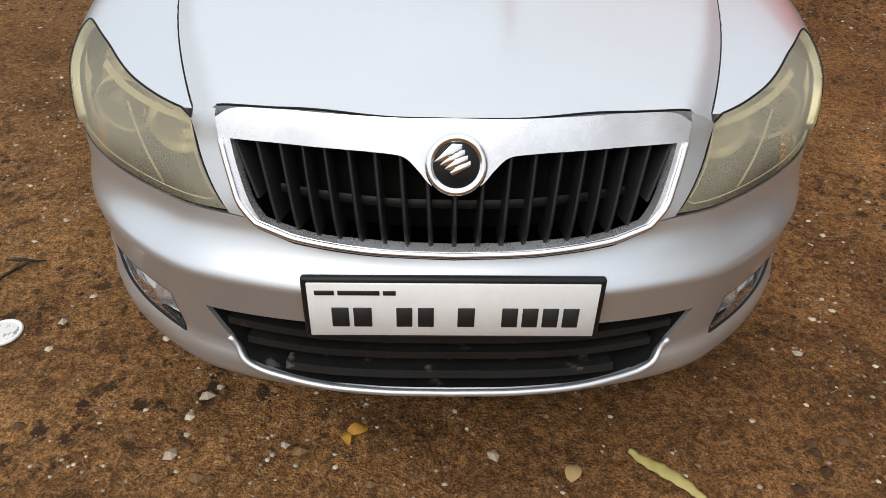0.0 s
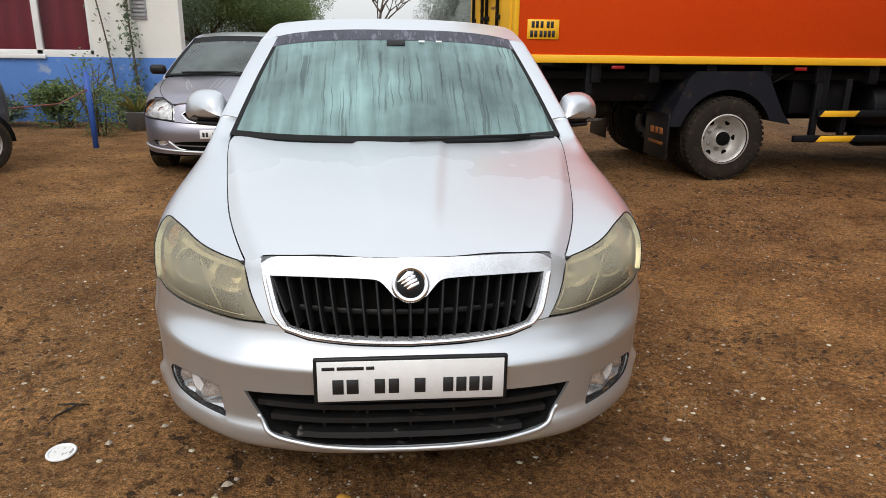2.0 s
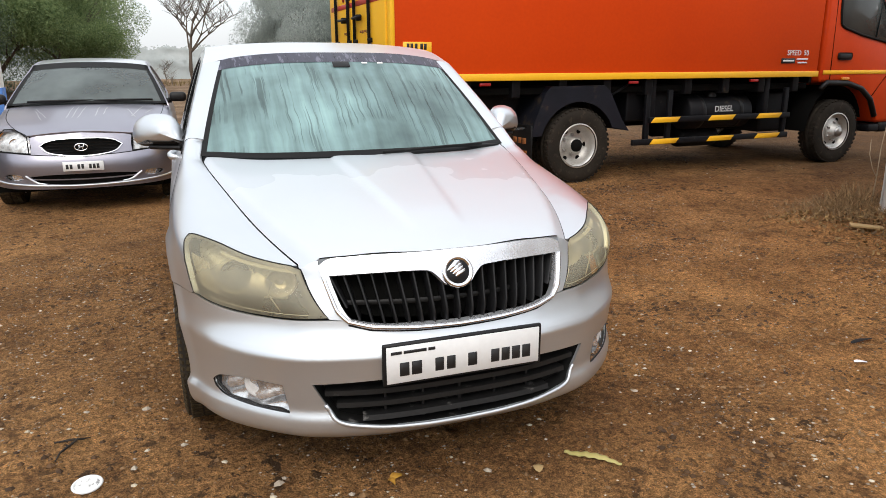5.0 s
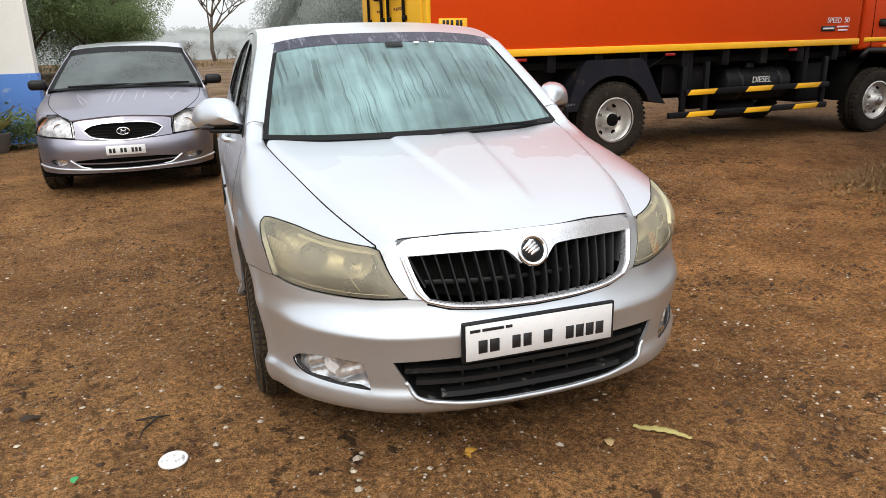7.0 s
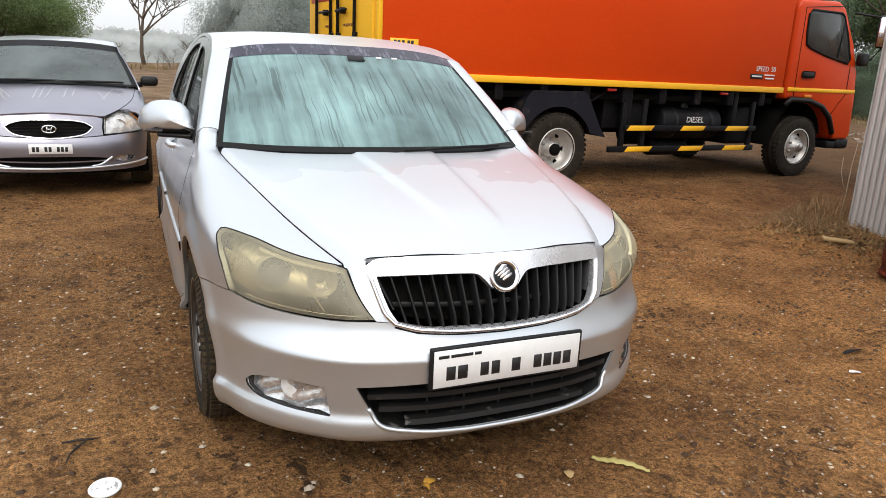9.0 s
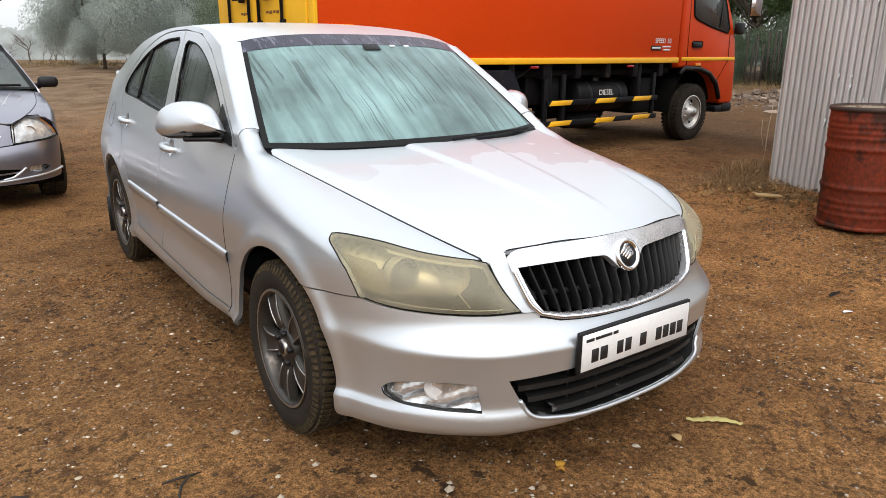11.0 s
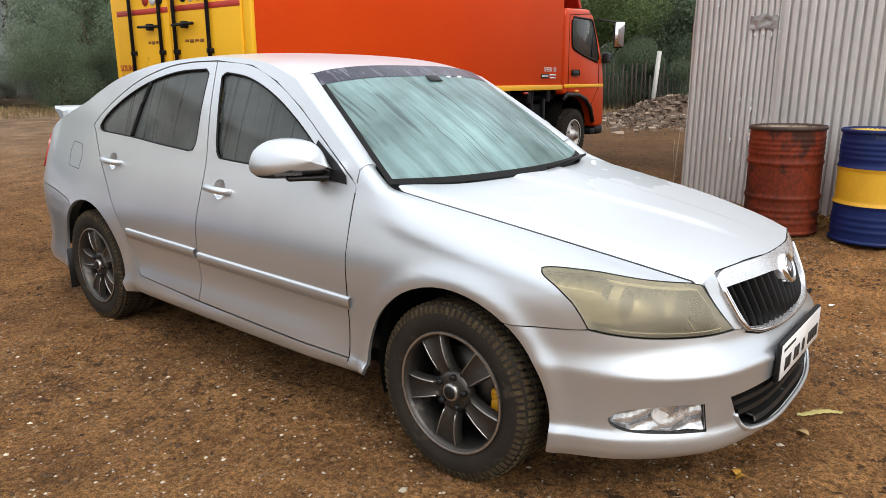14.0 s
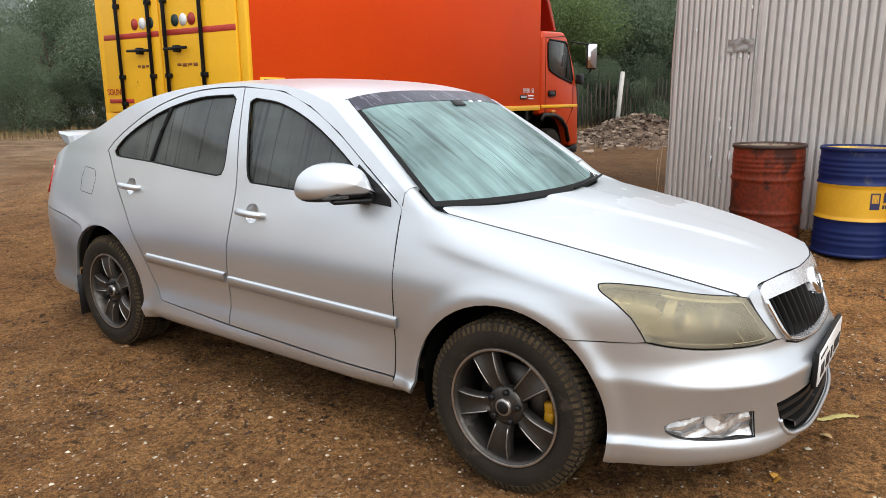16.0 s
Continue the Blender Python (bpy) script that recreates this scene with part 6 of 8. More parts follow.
DRUMTOP = surf("rusty_drum_lid", (0.30, 0.24, 0.17), (0.20, 0.15, 0.10), rough=0.6, wear=(0.10, 0.05, 0.025), wear_at=0.55, wear_scale=6)


def drum_skin(z0, z1, r=0.286):
    prof = []
    for z in np.linspace(z0, z1, int((z1 - z0) / 0.008) + 2):
        b = 0.0
        for c, wd, h in ((0.30, 0.018, 0.011), (0.585, 0.018, 0.011), (0.66, 0.014, 0.006), (0.70, 0.014, 0.006), (0.74, 0.014, 0.006), (0.78, 0.014, 0.005), (0.10, 0.014, 0.005), (0.15, 0.014, 0.005), (0.20, 0.014, 0.005)):
            b += h * math.exp(-((z - c) / wd) ** 2)
        prof.append((r + b, z))
    return lathe(prof, 56)


def drum(m, label, bands, lid, rim_mat=None):
    d = thing("oil_drum", label, "drum", "oil drums by the shed", m=m)
    for z0, z1, mat in bands:
        part("shell_band", drum_skin(z0, z1), mat, d)
    part("rim", lathe([(0.286, 0.845), (0.298, 0.85), (0.298, 0.872), (0.29, 0.88), (0.281, 0.874), (0.279, 0.855)], 56), rim_mat or bands[-1][2], d)
    lidp = part("lid", lathe([(0.281, 0.866), (0.276, 0.850), (0.262, 0.846), (0.0, 0.849)], 48), lid, d)
    part("bung", moved(lathe([(0.035, 0), (0.035, 0.015), (0.02, 0.018), (0, 0.018)], 16), Matrix.Translation((-0.16, -0.1, 0.849))), BLACK, lidp)
    part("foot_ring", lathe([(0.286, 0.03), (0.297, 0.022), (0.297, 0.004), (0.288, 0.0)], 56), bands[0][2], d)
    return d


def rest(x, y):
    return rise(x, y)


drum(pose(3.84, 1.07, rest(3.84, 1.07), -1, 0, 20), "rust-red steel oil drum standing by the corrugated shed", [(0.02, 0.855, RUST)], DRUMTOP, surf("dark_rusty_rim", (0.06, 0.03, 0.02), (0.03, 0.016, 0.011), rough=0.6))
blue = drum(pose(3.86, 0.395, rest(3.86, 0.395), 0, 0, 0), "blue oil drum with a yellow band, by the shed", [(0.02, 0.30, DRUMBLUE), (0.30, 0.585, DRUMYELLOW), (0.585, 0.855, DRUMBLUE)], surf("half_yellow_lid", (0.62, 0.42, 0.04), (0.55, 0.36, 0.04), rough=0.5, wear=(0.32, 0.22, 0.12), wear_at=0.52, wear_scale=2.2))
drum(pose(3.98, -0.26, rest(3.98, -0.26), 0, 0, 80), "blue oil drum with a yellow band, beside another drum", [(0.02, 0.30, DRUMBLUE), (0.30, 0.585, DRUMYELLOW), (0.585, 0.855, DRUMBLUE)], DRUMTOP)
NAVY = surf("navy_print", (0.02, 0.025, 0.09), rough=0.5)


def on_drum(parent, ang0, ang1, z0, z1, mat, name):
    run = np.linspace(radians(ang0), radians(ang1), 8)
    part(name, sheet([[(0.2885 * math.cos(a), 0.2885 * math.sin(a), z) for a in run] for z in (z0, z1)]), mat, parent)


for a0, a1 in ((228, 240), (243, 254), (257, 268)):
    on_drum(blue, a0, a1, 0.455, 0.535, NAVY, "brand_mark")
on_drum(blue, 207, 222, 0.40, 0.53, NAVY, "brand_mark")
on_drum(blue, 209, 220, 0.45, 0.52, DRUMYELLOW, "brand_mark")
for k in range(8):
    on_drum(blue, 227 + k * 5.2, 227 + k * 5.2 + 3.8, 0.405, 0.435, NAVY, "writing_bar")

ZINC = surf("weathered_zinc_sheet", (0.585, 0.565, 0.54), (0.47, 0.455, 0.43), rough=0.5, metal=0.30, scale=2.2, fine=25, stretch=(1, 1, 0.25), wear=(0.30, 0.27, 0.23), wear_at=0.66, wear_scale=2.5)
shed_a, shed_b = Vector((4.56, 2.20)), Vector((4.14, -2.6))
shed_run = (shed_b - shed_a).normalized()
shed_out = Vector((shed_run.y, -shed_run.x))
if shed_out.x > 0:
    shed_out = -shed_out
shed = thing("corrugated_shed", "weathered corrugated zinc shed with torn and dented sheets", "shed")


def zinc_sheet(s0, s1, z0, z1, off, seed, start, along_dir, outward, pitch=0.073):
    rnd = random.Random(seed)
    n = int((s1 - s0) / 0.0055)
    rows = []
    for z in np.linspace(z0, z1, 12):
        row = []
        for k in range(n + 1):
            s = s0 + (s1 - s0) * k / n
            ph = (s / pitch) % 1
            h = 0.034 * (1 - smooth_step(0.0, 0.16, ph) + smooth_step(0.26, 0.42, ph))
            bend = 0.015 * noise.noise((s * 1.3, z * 1.5, seed))
            p = start + along_dir * s + outward * (off + h + bend)
            row.append((p.x, p.y, z))
        rows.append(row)
    return sheet(rows)


for k, (s0, s1) in enumerate(((0.0, 0.86), (0.80, 1.72), (1.66, 2.58), (2.52, 3.44), (3.38, 4.30), (4.24, 5.1))):
    part("zinc_panel", zinc_sheet(s0, s1, 0.03, 3.9, 0.006 * (k % 2), 10 + k, shed_a, shed_run, shed_out, 0.056 if k == 0 else 0.073), ZINC, shed)
back_dir = Vector((-shed_run.y, shed_run.x))
if back_dir.x < 0:
    back_dir = -back_dir
side_out = Vector((0, 1))
for k in range(5):
    part("zinc_panel", zinc_sheet(0.02 + 0.9 * k, 0.96 + 0.9 * k, 0.05, 3.9, 0.004 * (k % 2), 30 + k, shed_a, back_dir, side_out), ZINC, shed)
part("corner_post", box((shed_a.x - 0.01, shed_a.y - 0.05, 0), (shed_a.x + 0.05, shed_a.y + 0.0, 3.9), 0.004), ZINC, shed)
# torn flakes of zinc round a crumpled patch
rnd = random.Random(4)
TORN = surf("bright_torn_zinc", (0.50, 0.50, 0.49), (0.40, 0.40, 0.39), rough=0.35, metal=0.6, scale=30)
CRUMPLED = surf("crumpled_dull_zinc", (0.36, 0.35, 0.33), (0.22, 0.21, 0.20), rough=0.45, metal=0.4, scale=14, fine=60)
crumple = []
for z in np.linspace(1.77, 1.90, 9):
    row = []
    for s in np.linspace(0.54, 0.78, 15):
        p = shed_a + shed_run * (s + 0.012 * noise.noise((s * 20, z * 20, 3))) + shed_out * (0.040 + 0.016 * noise.noise((s * 22, z * 22, 7)))
        row.append((p.x, p.y, z + 0.020 * noise.noise((s * 16, z * 5, 1))))
    crumple.append(row)
part("crumpled_patch", sheet(crumple), CRUMPLED, shed)
for s, z, w in ((0.69, 2.26, 0.07), (0.78, 2.25, 0.05), (0.89, 2.29, 0.08), (0.22, 2.07, 0.07), (0.51, 1.775, 0.08), (0.59, 1.93, 0.05), (0.62, 1.765, 0.06), (0.70, 1.77, 0.06), (0.78, 1.765, 0.06), (0.86, 1.79, 0.05), (0.83, 1.94, 0.05), (0.96, 1.78, 0.06), (0.54, 1.13, 0.05), (0.65, 1.04, 0.07), (0.55, 0.915, 0.08), (0.79, 0.92, 0.06), (0.66, 0.775, 0.10), (0.74, 0.765, 0.08), (0.47, 0.72, 0.07), (0.57, 0.545, 0.07), (0.71, 0.54, 0.05), (0.60, 0.46, 0.05), (0.66, 1.12, 0.04), (1.32, 1.90, 0.03), (1.77, 1.91, 0.03)):
    s, z, w = s * 0.93, 1.35 + (z - 1.35) * 0.92, w * 0.42
    p, h = shed_a + shed_run * s + shed_out * 0.030, w * rnd.uniform(0.8, 2.4)
    e = lambda k, d, dz: (p.x + shed_run.x * w * k + shed_out.x * d, p.y + shed_run.y * w * k + shed_out.y * d, z + dz)
    lift = rnd.uniform(0.012, 0.03)
    pts = [e(0, 0, 0.004), e(0.35, 0, 0.020), e(1, 0, 0.0), e(0.55, lift, -h), e(0.4, lift * 0.5, -h * 0.6), e(0.15, lift * 0.3, -h * 0.5)]
    part("torn_flap", (pts, [(0, 1, 4, 5), (1, 2, 3, 4)]), TORN, shed, smooth=False)

# ---------------------------------------------------------------- painted building
CREAM = surf("cream_wall_paint", (0.78, 0.77, 0.72), (0.70, 0.69, 0.64), rough=0.85, scale=1.2, fine=40, bump=0.1)
BLUEWALL = surf("blue_wall_paint", (0.09, 0.22, 0.55), (0.07, 0.17, 0.45), rough=0.8, scale=1.5, wear=(0.25, 0.32, 0.45), wear_at=0.64, wear_scale=2.0)
CURTAIN = surf("dark_red_curtain", (0.36, 0.012, 0.045), (0.22, 0.008, 0.03), rough=0.8, stretch=(12, 1, 0.4), scale=2)
house = thing("painted_house", "cream house wall with a blue painted base", "house")
BY = 10.3
wx0, wx1, wz0, wz1 = -8.6, -4.62, 1.07, 2.5
for lo, hi in (((-13, BY, 1.03), (wx0, BY + 0.25, 3.8)), ((wx1, BY, 1.03), (-3.25, BY + 0.25, 3.8)), ((wx0, BY, 1.03), (wx1, BY + 0.25, wz0)), ((wx0, BY, wz1), (wx1, BY + 0.25, 3.8)), ((-13, BY + 6, 0), (-6.0, BY + 6.2, 3.8))):
    part("wall", box(lo, hi), CREAM, house, smooth=False)
end_plan = [(-3.25, BY + 0.25), (-6.0, BY + 6), (-6.2, BY + 6), (-3.5, BY + 0.25)]
part("wall", ([(x, y, 0) for x, y in end_plan] + [(x, y, 3.8) for x, y in end_plan], [(0, 1, 5, 4), (1, 2, 6, 5), (2, 3, 7, 6), (3, 0, 4, 7), (4, 5, 6, 7)]), CREAM, house, smooth=False)
part("blue_base", box((-13, BY - 0.012, -0.05), (-3.238, BY + 0.26, 1.03), 0.004), BLUEWALL, house)
part("roof_slab", box((-13.3, BY - 0.3, 3.8), (-3.1, BY + 3.0, 3.95), 0.02), CREAM, house)
window = part("window", join(box((wx0, BY + 0.02, wz0), (wx1, BY + 0.10, wz0 + 0.07), 0.008), box((wx0, BY + 0.02, wz1 - 0.07), (wx1, BY + 0.10, wz1), 0.008), box((-5.50, BY + 0.02, wz0), (-5.40, BY + 0.10, wz1), 0.008), box((wx1 - 0.06, BY + 0.02, wz0), (wx1, BY + 0.10, wz1), 0.008), box((-7.1, BY + 0.02, wz0), (-7.0, BY + 0.10, wz1), 0.008)), WHITE, house, "white window frame with dark red curtains")
part("sill", box((wx0 - 0.1, BY - 0.06, 1.0), (-5.35, BY + 0.02, wz0), 0.01), WHITE, window)
part("curtain", sheet([[(x, BY + 0.17 + 0.025 * math.sin(x * 21), z) for x in np.linspace(wx0, wx1, 160)] for z in (wz0 + 0.02, wz1)]), CURTAIN, window)
part("pane", sheet([[(wx0, BY + 0.06, wz0), (wx1, BY + 0.06, wz0)], [(wx0, BY + 0.06, wz1), (wx1, BY + 0.06, wz1)]]), glass("house_glass", (0.8, 0.8, 0.8), 0.75), window)
LOUVRE = surf("grey_louvre", (0.4, 0.4, 0.42), rough=0.6)
shutter = part("shutter", box((-3.98, BY - 0.03, 1.62), (-3.74, BY + 0.01, 2.3), 0.006), LOUVRE, house)
for k in range(10):
    part("slat", box((-3.96, BY - 0.045, 1.66 + 0.06 * k), (-3.76, BY - 0.028, 1.70 + 0.06 * k), 0.004, 1), LOUVRE, shutter)
tagged(part("blue_pole", tube([(-3.64, 7.42, -0.1), (-3.65, 7.43, 0.45), (-3.66, 7.44, 0.93)], 0.034, 12), surf("blue_pole_paint", (0.03, 0.10, 0.42), rough=0.5)), "blue painted steel pole standing in the earth", "pole")

# ---------------------------------------------------------------- the grey saloon behind
grey = thing("grey_saloon_car", "lilac-grey saloon with oval grille and chalk scribbles on its bonnet", "car")
GPLAN = np.array(spline([(0, 0.0), (0.3, 0.025), (0.5, 0.075), (0.65, 0.155), (0.76, 0.29), (0.81, 0.45), (0.83, 0.7), (0.835, 1.0)], 16))
GPLAN_A = np.concatenate([[0], np.cumsum(np.linalg.norm(np.diff(GPLAN, axis=0), axis=1))])
g_in = curve_at([0.15, 0.20, 0.25, 0.30, 0.42, 0.50, 0.54, 0.60, 0.70, 0.76], [0.06, 0.03, 0.008, 0.012, 0.0, 0.004, 0.03, 0.05, 0.09, 0.13])
g_side = curve_at([0.15, 0.22, 0.3, 0.5, 0.65, 0.8, 0.92, 1.0], [0.06, 0.02, 0.005, 0.0, 0.005, 0.025, 0.06, 0.09])
g_width = curve_at([0.0, 0.3, 0.6, 1.0, 2.5, 3.4, 3.9, 4.2], [0.70, 0.765, 0.825, 0.835, 0.835, 0.82, 0.78, 0.66])


def gnose(a, z, proud=0.0):
    s, k = (-1 if a >= 0 else 1), abs(a)
    x, y = np.interp(k, GPLAN_A, GPLAN[:, 0]), np.interp(k, GPLAN_A, GPLAN[:, 1])
    tx = np.interp(k + 0.02, GPLAN_A, GPLAN[:, 0]) - np.interp(max(0, k - 0.02), GPLAN_A, GPLAN[:, 0])
    ty = np.interp(k + 0.02, GPLAN_A, GPLAN[:, 1]) - np.interp(max(0, k - 0.02), GPLAN_A, GPLAN[:, 1])
    q = math.hypot(tx, ty)
    w = smooth_step(0.5, 0.95, k)
    d = (1 - w) * g_in(z) + w * g_side(z) - proud
    return (s * (x - ty / q * d), y + tx / q * d, z)


def gflank(y, z, proud=0.0):
    b = 0.93 + 0.02 * (y - 1)
    x = g_width(y) - g_side(min(z, b)) + proud
    if z > b:
        x -= 0.42 * (z - b) + 0.15 * (z - b) ** 2
    return (-float(x), y, z)


g_sx = curve_at([0.15, 0.3, 0.6, 1.0, 1.1], [0.44, 0.56, 0.68, 0.72, 0.725])
g_sz = curve_at([0.10, 0.3, 0.6, 1.0, 1.1], [0.70, 0.765, 0.84, 0.92, 0.935])


def gbonnet(x, y):
    zc = float(g_sz(y)) + 0.045
    return (x, y, zc - 0.045 * min(1.1, abs(x) / float(g_sx(y))) ** 2.2)


def gwing(y, t):
    sh = float(g_sz(y)) - 0.10
    if t <= sh:
        return gflank(y, t)
    f = min(1, (t - sh) / 0.14) * math.pi / 2
    x0, x1 = -gflank(y, sh)[0], float(g_sx(y))
    return (-(x1 + (x0 - x1) * max(0, math.cos(f)) ** 0.8), y, sh + (float(g_sz(y)) - sh) * math.sin(f))


g_half = spline([(0, 0.535), (0.25, 0.54), (0.45, 0.552), (0.62, 0.566), (0.78, 0.575), (0.95, 0.60)], 5) + [(1.02, 0.60)] + [(0.94, 0.45), (0.905, 0.32), (0.925, 0.27)] + spline([(0.9, 0.250), (0.5, 0.238), (0, 0.232)], 5)
g_low = spline([(0, 0.370), (0.3, 0.366), (0.47, 0.352)], 5)[:-1] + spline([(0.47, 0.352), (0.40, 0.300), (0.25, 0.278), (0, 0.270)], 5)
g_fog = [(0.535, 0.366), (0.60, 0.376), (0.68, 0.370), (0.735, 0.348), (0.70, 0.324), (0.62, 0.314), (0.545, 0.318), (0.52, 0.340)]
gb = part("front_bumper", panel(both(g_half), gnose, 0.04, holes=[both(g_low), g_fog, [(-a, z) for a, z in g_fog]], flange=0.02, out=(0, -1, 0)), GREYPAINT, grey)
# shade behind the intake, painted as a near-black sheet
part("intake_backing", panel(both(g_low), lambda a, z: gnose(a, z, -0.05), 0.08, out=(0, -1, 0)), CAVITY, gb)
run = np.linspace(-0.44, 0.44, 25)
part("intake_slat", sheet([[gnose(a, 0.325 + 0.05 * a * a, -0.008) for a in run], [gnose(a, 0.313 + 0.05 * a * a, -0.008) for a in run]]), GREYPAINT, gb)
part("bumper_seam", tube([gnose(a, z, 0.002) for a, z in [(-a, z) for a, z in reversed(g_half[1:26])] + g_half[:26]], 0.003, 5), GASKET, gb)
part("bumper_moulding", tube([gnose(a, 0.262 + 0.060 * a * a, 0.004) for a in np.linspace(-0.92, 0.92, 48)], 0.0105, 8), SILVER, gb, "bright silver lip along the bumper")
for s in (1, -1):
    part("intake_trim", tube([gnose(s * a, z, 0.003) for a, z in spline([(0.50, 0.362), (0.455, 0.330), (0.40, 0.296), (0.32, 0.280)], 4)], 0.010, 8), SILVER, gb)
for s in (1, -1):
    fl = part("fog_lamp", panel([(s * a, z) for a, z in g_fog], lambda a, z: gnose(a, z, -0.008), 0.03, out=(0, -1, 0)), LENS, gb)
    part("reflector", panel([(s * a, z) for a, z in g_fog], lambda a, z: gnose(a, z, -0.03 + 0.012 * math.cos(40 * a)), 0.02, out=(0, -1, 0)), FOGMIRROR, fl)
g_out = spline([(0, 0.694), (0.18, 0.690), (0.30, 0.668), (0.362, 0.628)], 5)[:-1] + spline([(0.362, 0.628), (0.30, 0.572), (0.15, 0.538), (0, 0.528)], 5)
g_inn = [(a * 0.97, 0.612 + (z - 0.612) * 0.91) for a, z in g_out]
gg = part("radiator_grille", panel(both(g_out), lambda a, z: gnose(a, z, 0.012), 0.025, holes=[both(g_inn)], flange=0.02, out=(0, -1, 0)), CHROME, grey, "bright oval grille surround")
part("grille_mesh", panel(both(g_inn), lambda a, z: gnose(a, z, -0.02), 0.05, out=(0, -1, 0)), CAVITY, gg)
for k in range(4):
    z = 0.568 + 0.026 * k
    reach = 0.31 * math.sqrt(max(0.1, 1 - ((z - 0.612) / 0.075) ** 2))
    part("grille_slat", sheet([[gnose(a, z + 0.005, -0.004) for a in np.linspace(-reach, reach, 17)], [gnose(a, z - 0.005, -0.012) for a in np.linspace(-reach, reach, 17)]]), BLACK, gg)
ring = [(0.055 * math.cos(t), -0.005, 0.032 * math.sin(t)) for t in np.linspace(0, 2 * math.pi, 25)]
part("badge", moved(join(tube(ring, 0.006, 6, False), tube([(-0.022, 0, -0.024), (-0.012, 0, 0.024)], 0.005, 6), tube([(0.012, 0, -0.024), (0.022, 0, 0.024)], 0.005, 6), tube([(-0.018, 0, 0.0), (0.018, 0, 0.0)], 0.005, 6)), Matrix.Translation((0, 0.035, 0.612))), CHROME, gg)
gp = part("number_plate", box((-0.165, -0.022, 0.40), (0.175, -0.006, 0.485), 0.003, 1), WHITE, gb, "white number plate")
for k in range(9):
    if k not in (2, 5):
        part("plate_bar", box((-0.14 + 0.032 * k, -0.0245, 0.42), (-0.14 + 0.032 * k + 0.022, -0.0215, 0.462), 0.0005, 1), INK, gp)
g_edge = spline([(0, 0.115), (0.25, 0.12), (0.44, 0.15)], 5)
g_bhalf = g_edge[:-1] + [(float(g_sx(y)), y) for y in np.linspace(0.16, 1.06, 14)] + spline([(0.70, 1.06), (0.4, 0.98), (0, 0.95)], 5)
gh = part("bonnet", panel(both(g_bhalf), gbonnet, 0.06, out=(0, -0.2, 1)), GREYPAINT, grey)
part("bonnet_nose", panel(both([(0, 0.745), (0.3, 0.735), (0.46, 0.70), (0.44, 0.62), (0.44, 0.555), (0.30, 0.545), (0, 0.538)]), lambda a, z: gnose(a, z, -0.004), 0.03, holes=[both(g_inn)], out=(0, -1, 0)), GREYPAINT, gh)
CHALK = surf("chalk_scribble", (0.52, 0.52, 0.54), rough=0.9)
for x, y, dx, dy in ((-0.45, 0.75, 0.09, -0.25), (-0.33, 0.5, -0.13, 0.28), (-0.15, 0.45, 0.03, 0.3), (-0.10, 0.46, 0.03, 0.3), (-0.05, 0.45, 0.05, 0.32), (0.08, 0.75, 0.16, 0.02), (0.10, 0.5, 0.02, 0.25), (0.17, 0.55, 0.02, 0.2), (0.38, 0.75, 0.08, -0.2), (0.42, 0.5, 0.10, 0.3), (0.55, 0.65, 0.06, 0.12)):
    run = [(x + dx * t + 0.003 * math.sin(7 * t), y + 1.25 * dy * t) for t in np.linspace(0, 1, 6)]
    part("chalk_mark", sheet([[tuple(Vector(gbonnet(a + o, b)) + Vector((0, 0, 0.003))) for a, b in run] for o in (-0.0045, 0.0045)]), CHALK, gh)
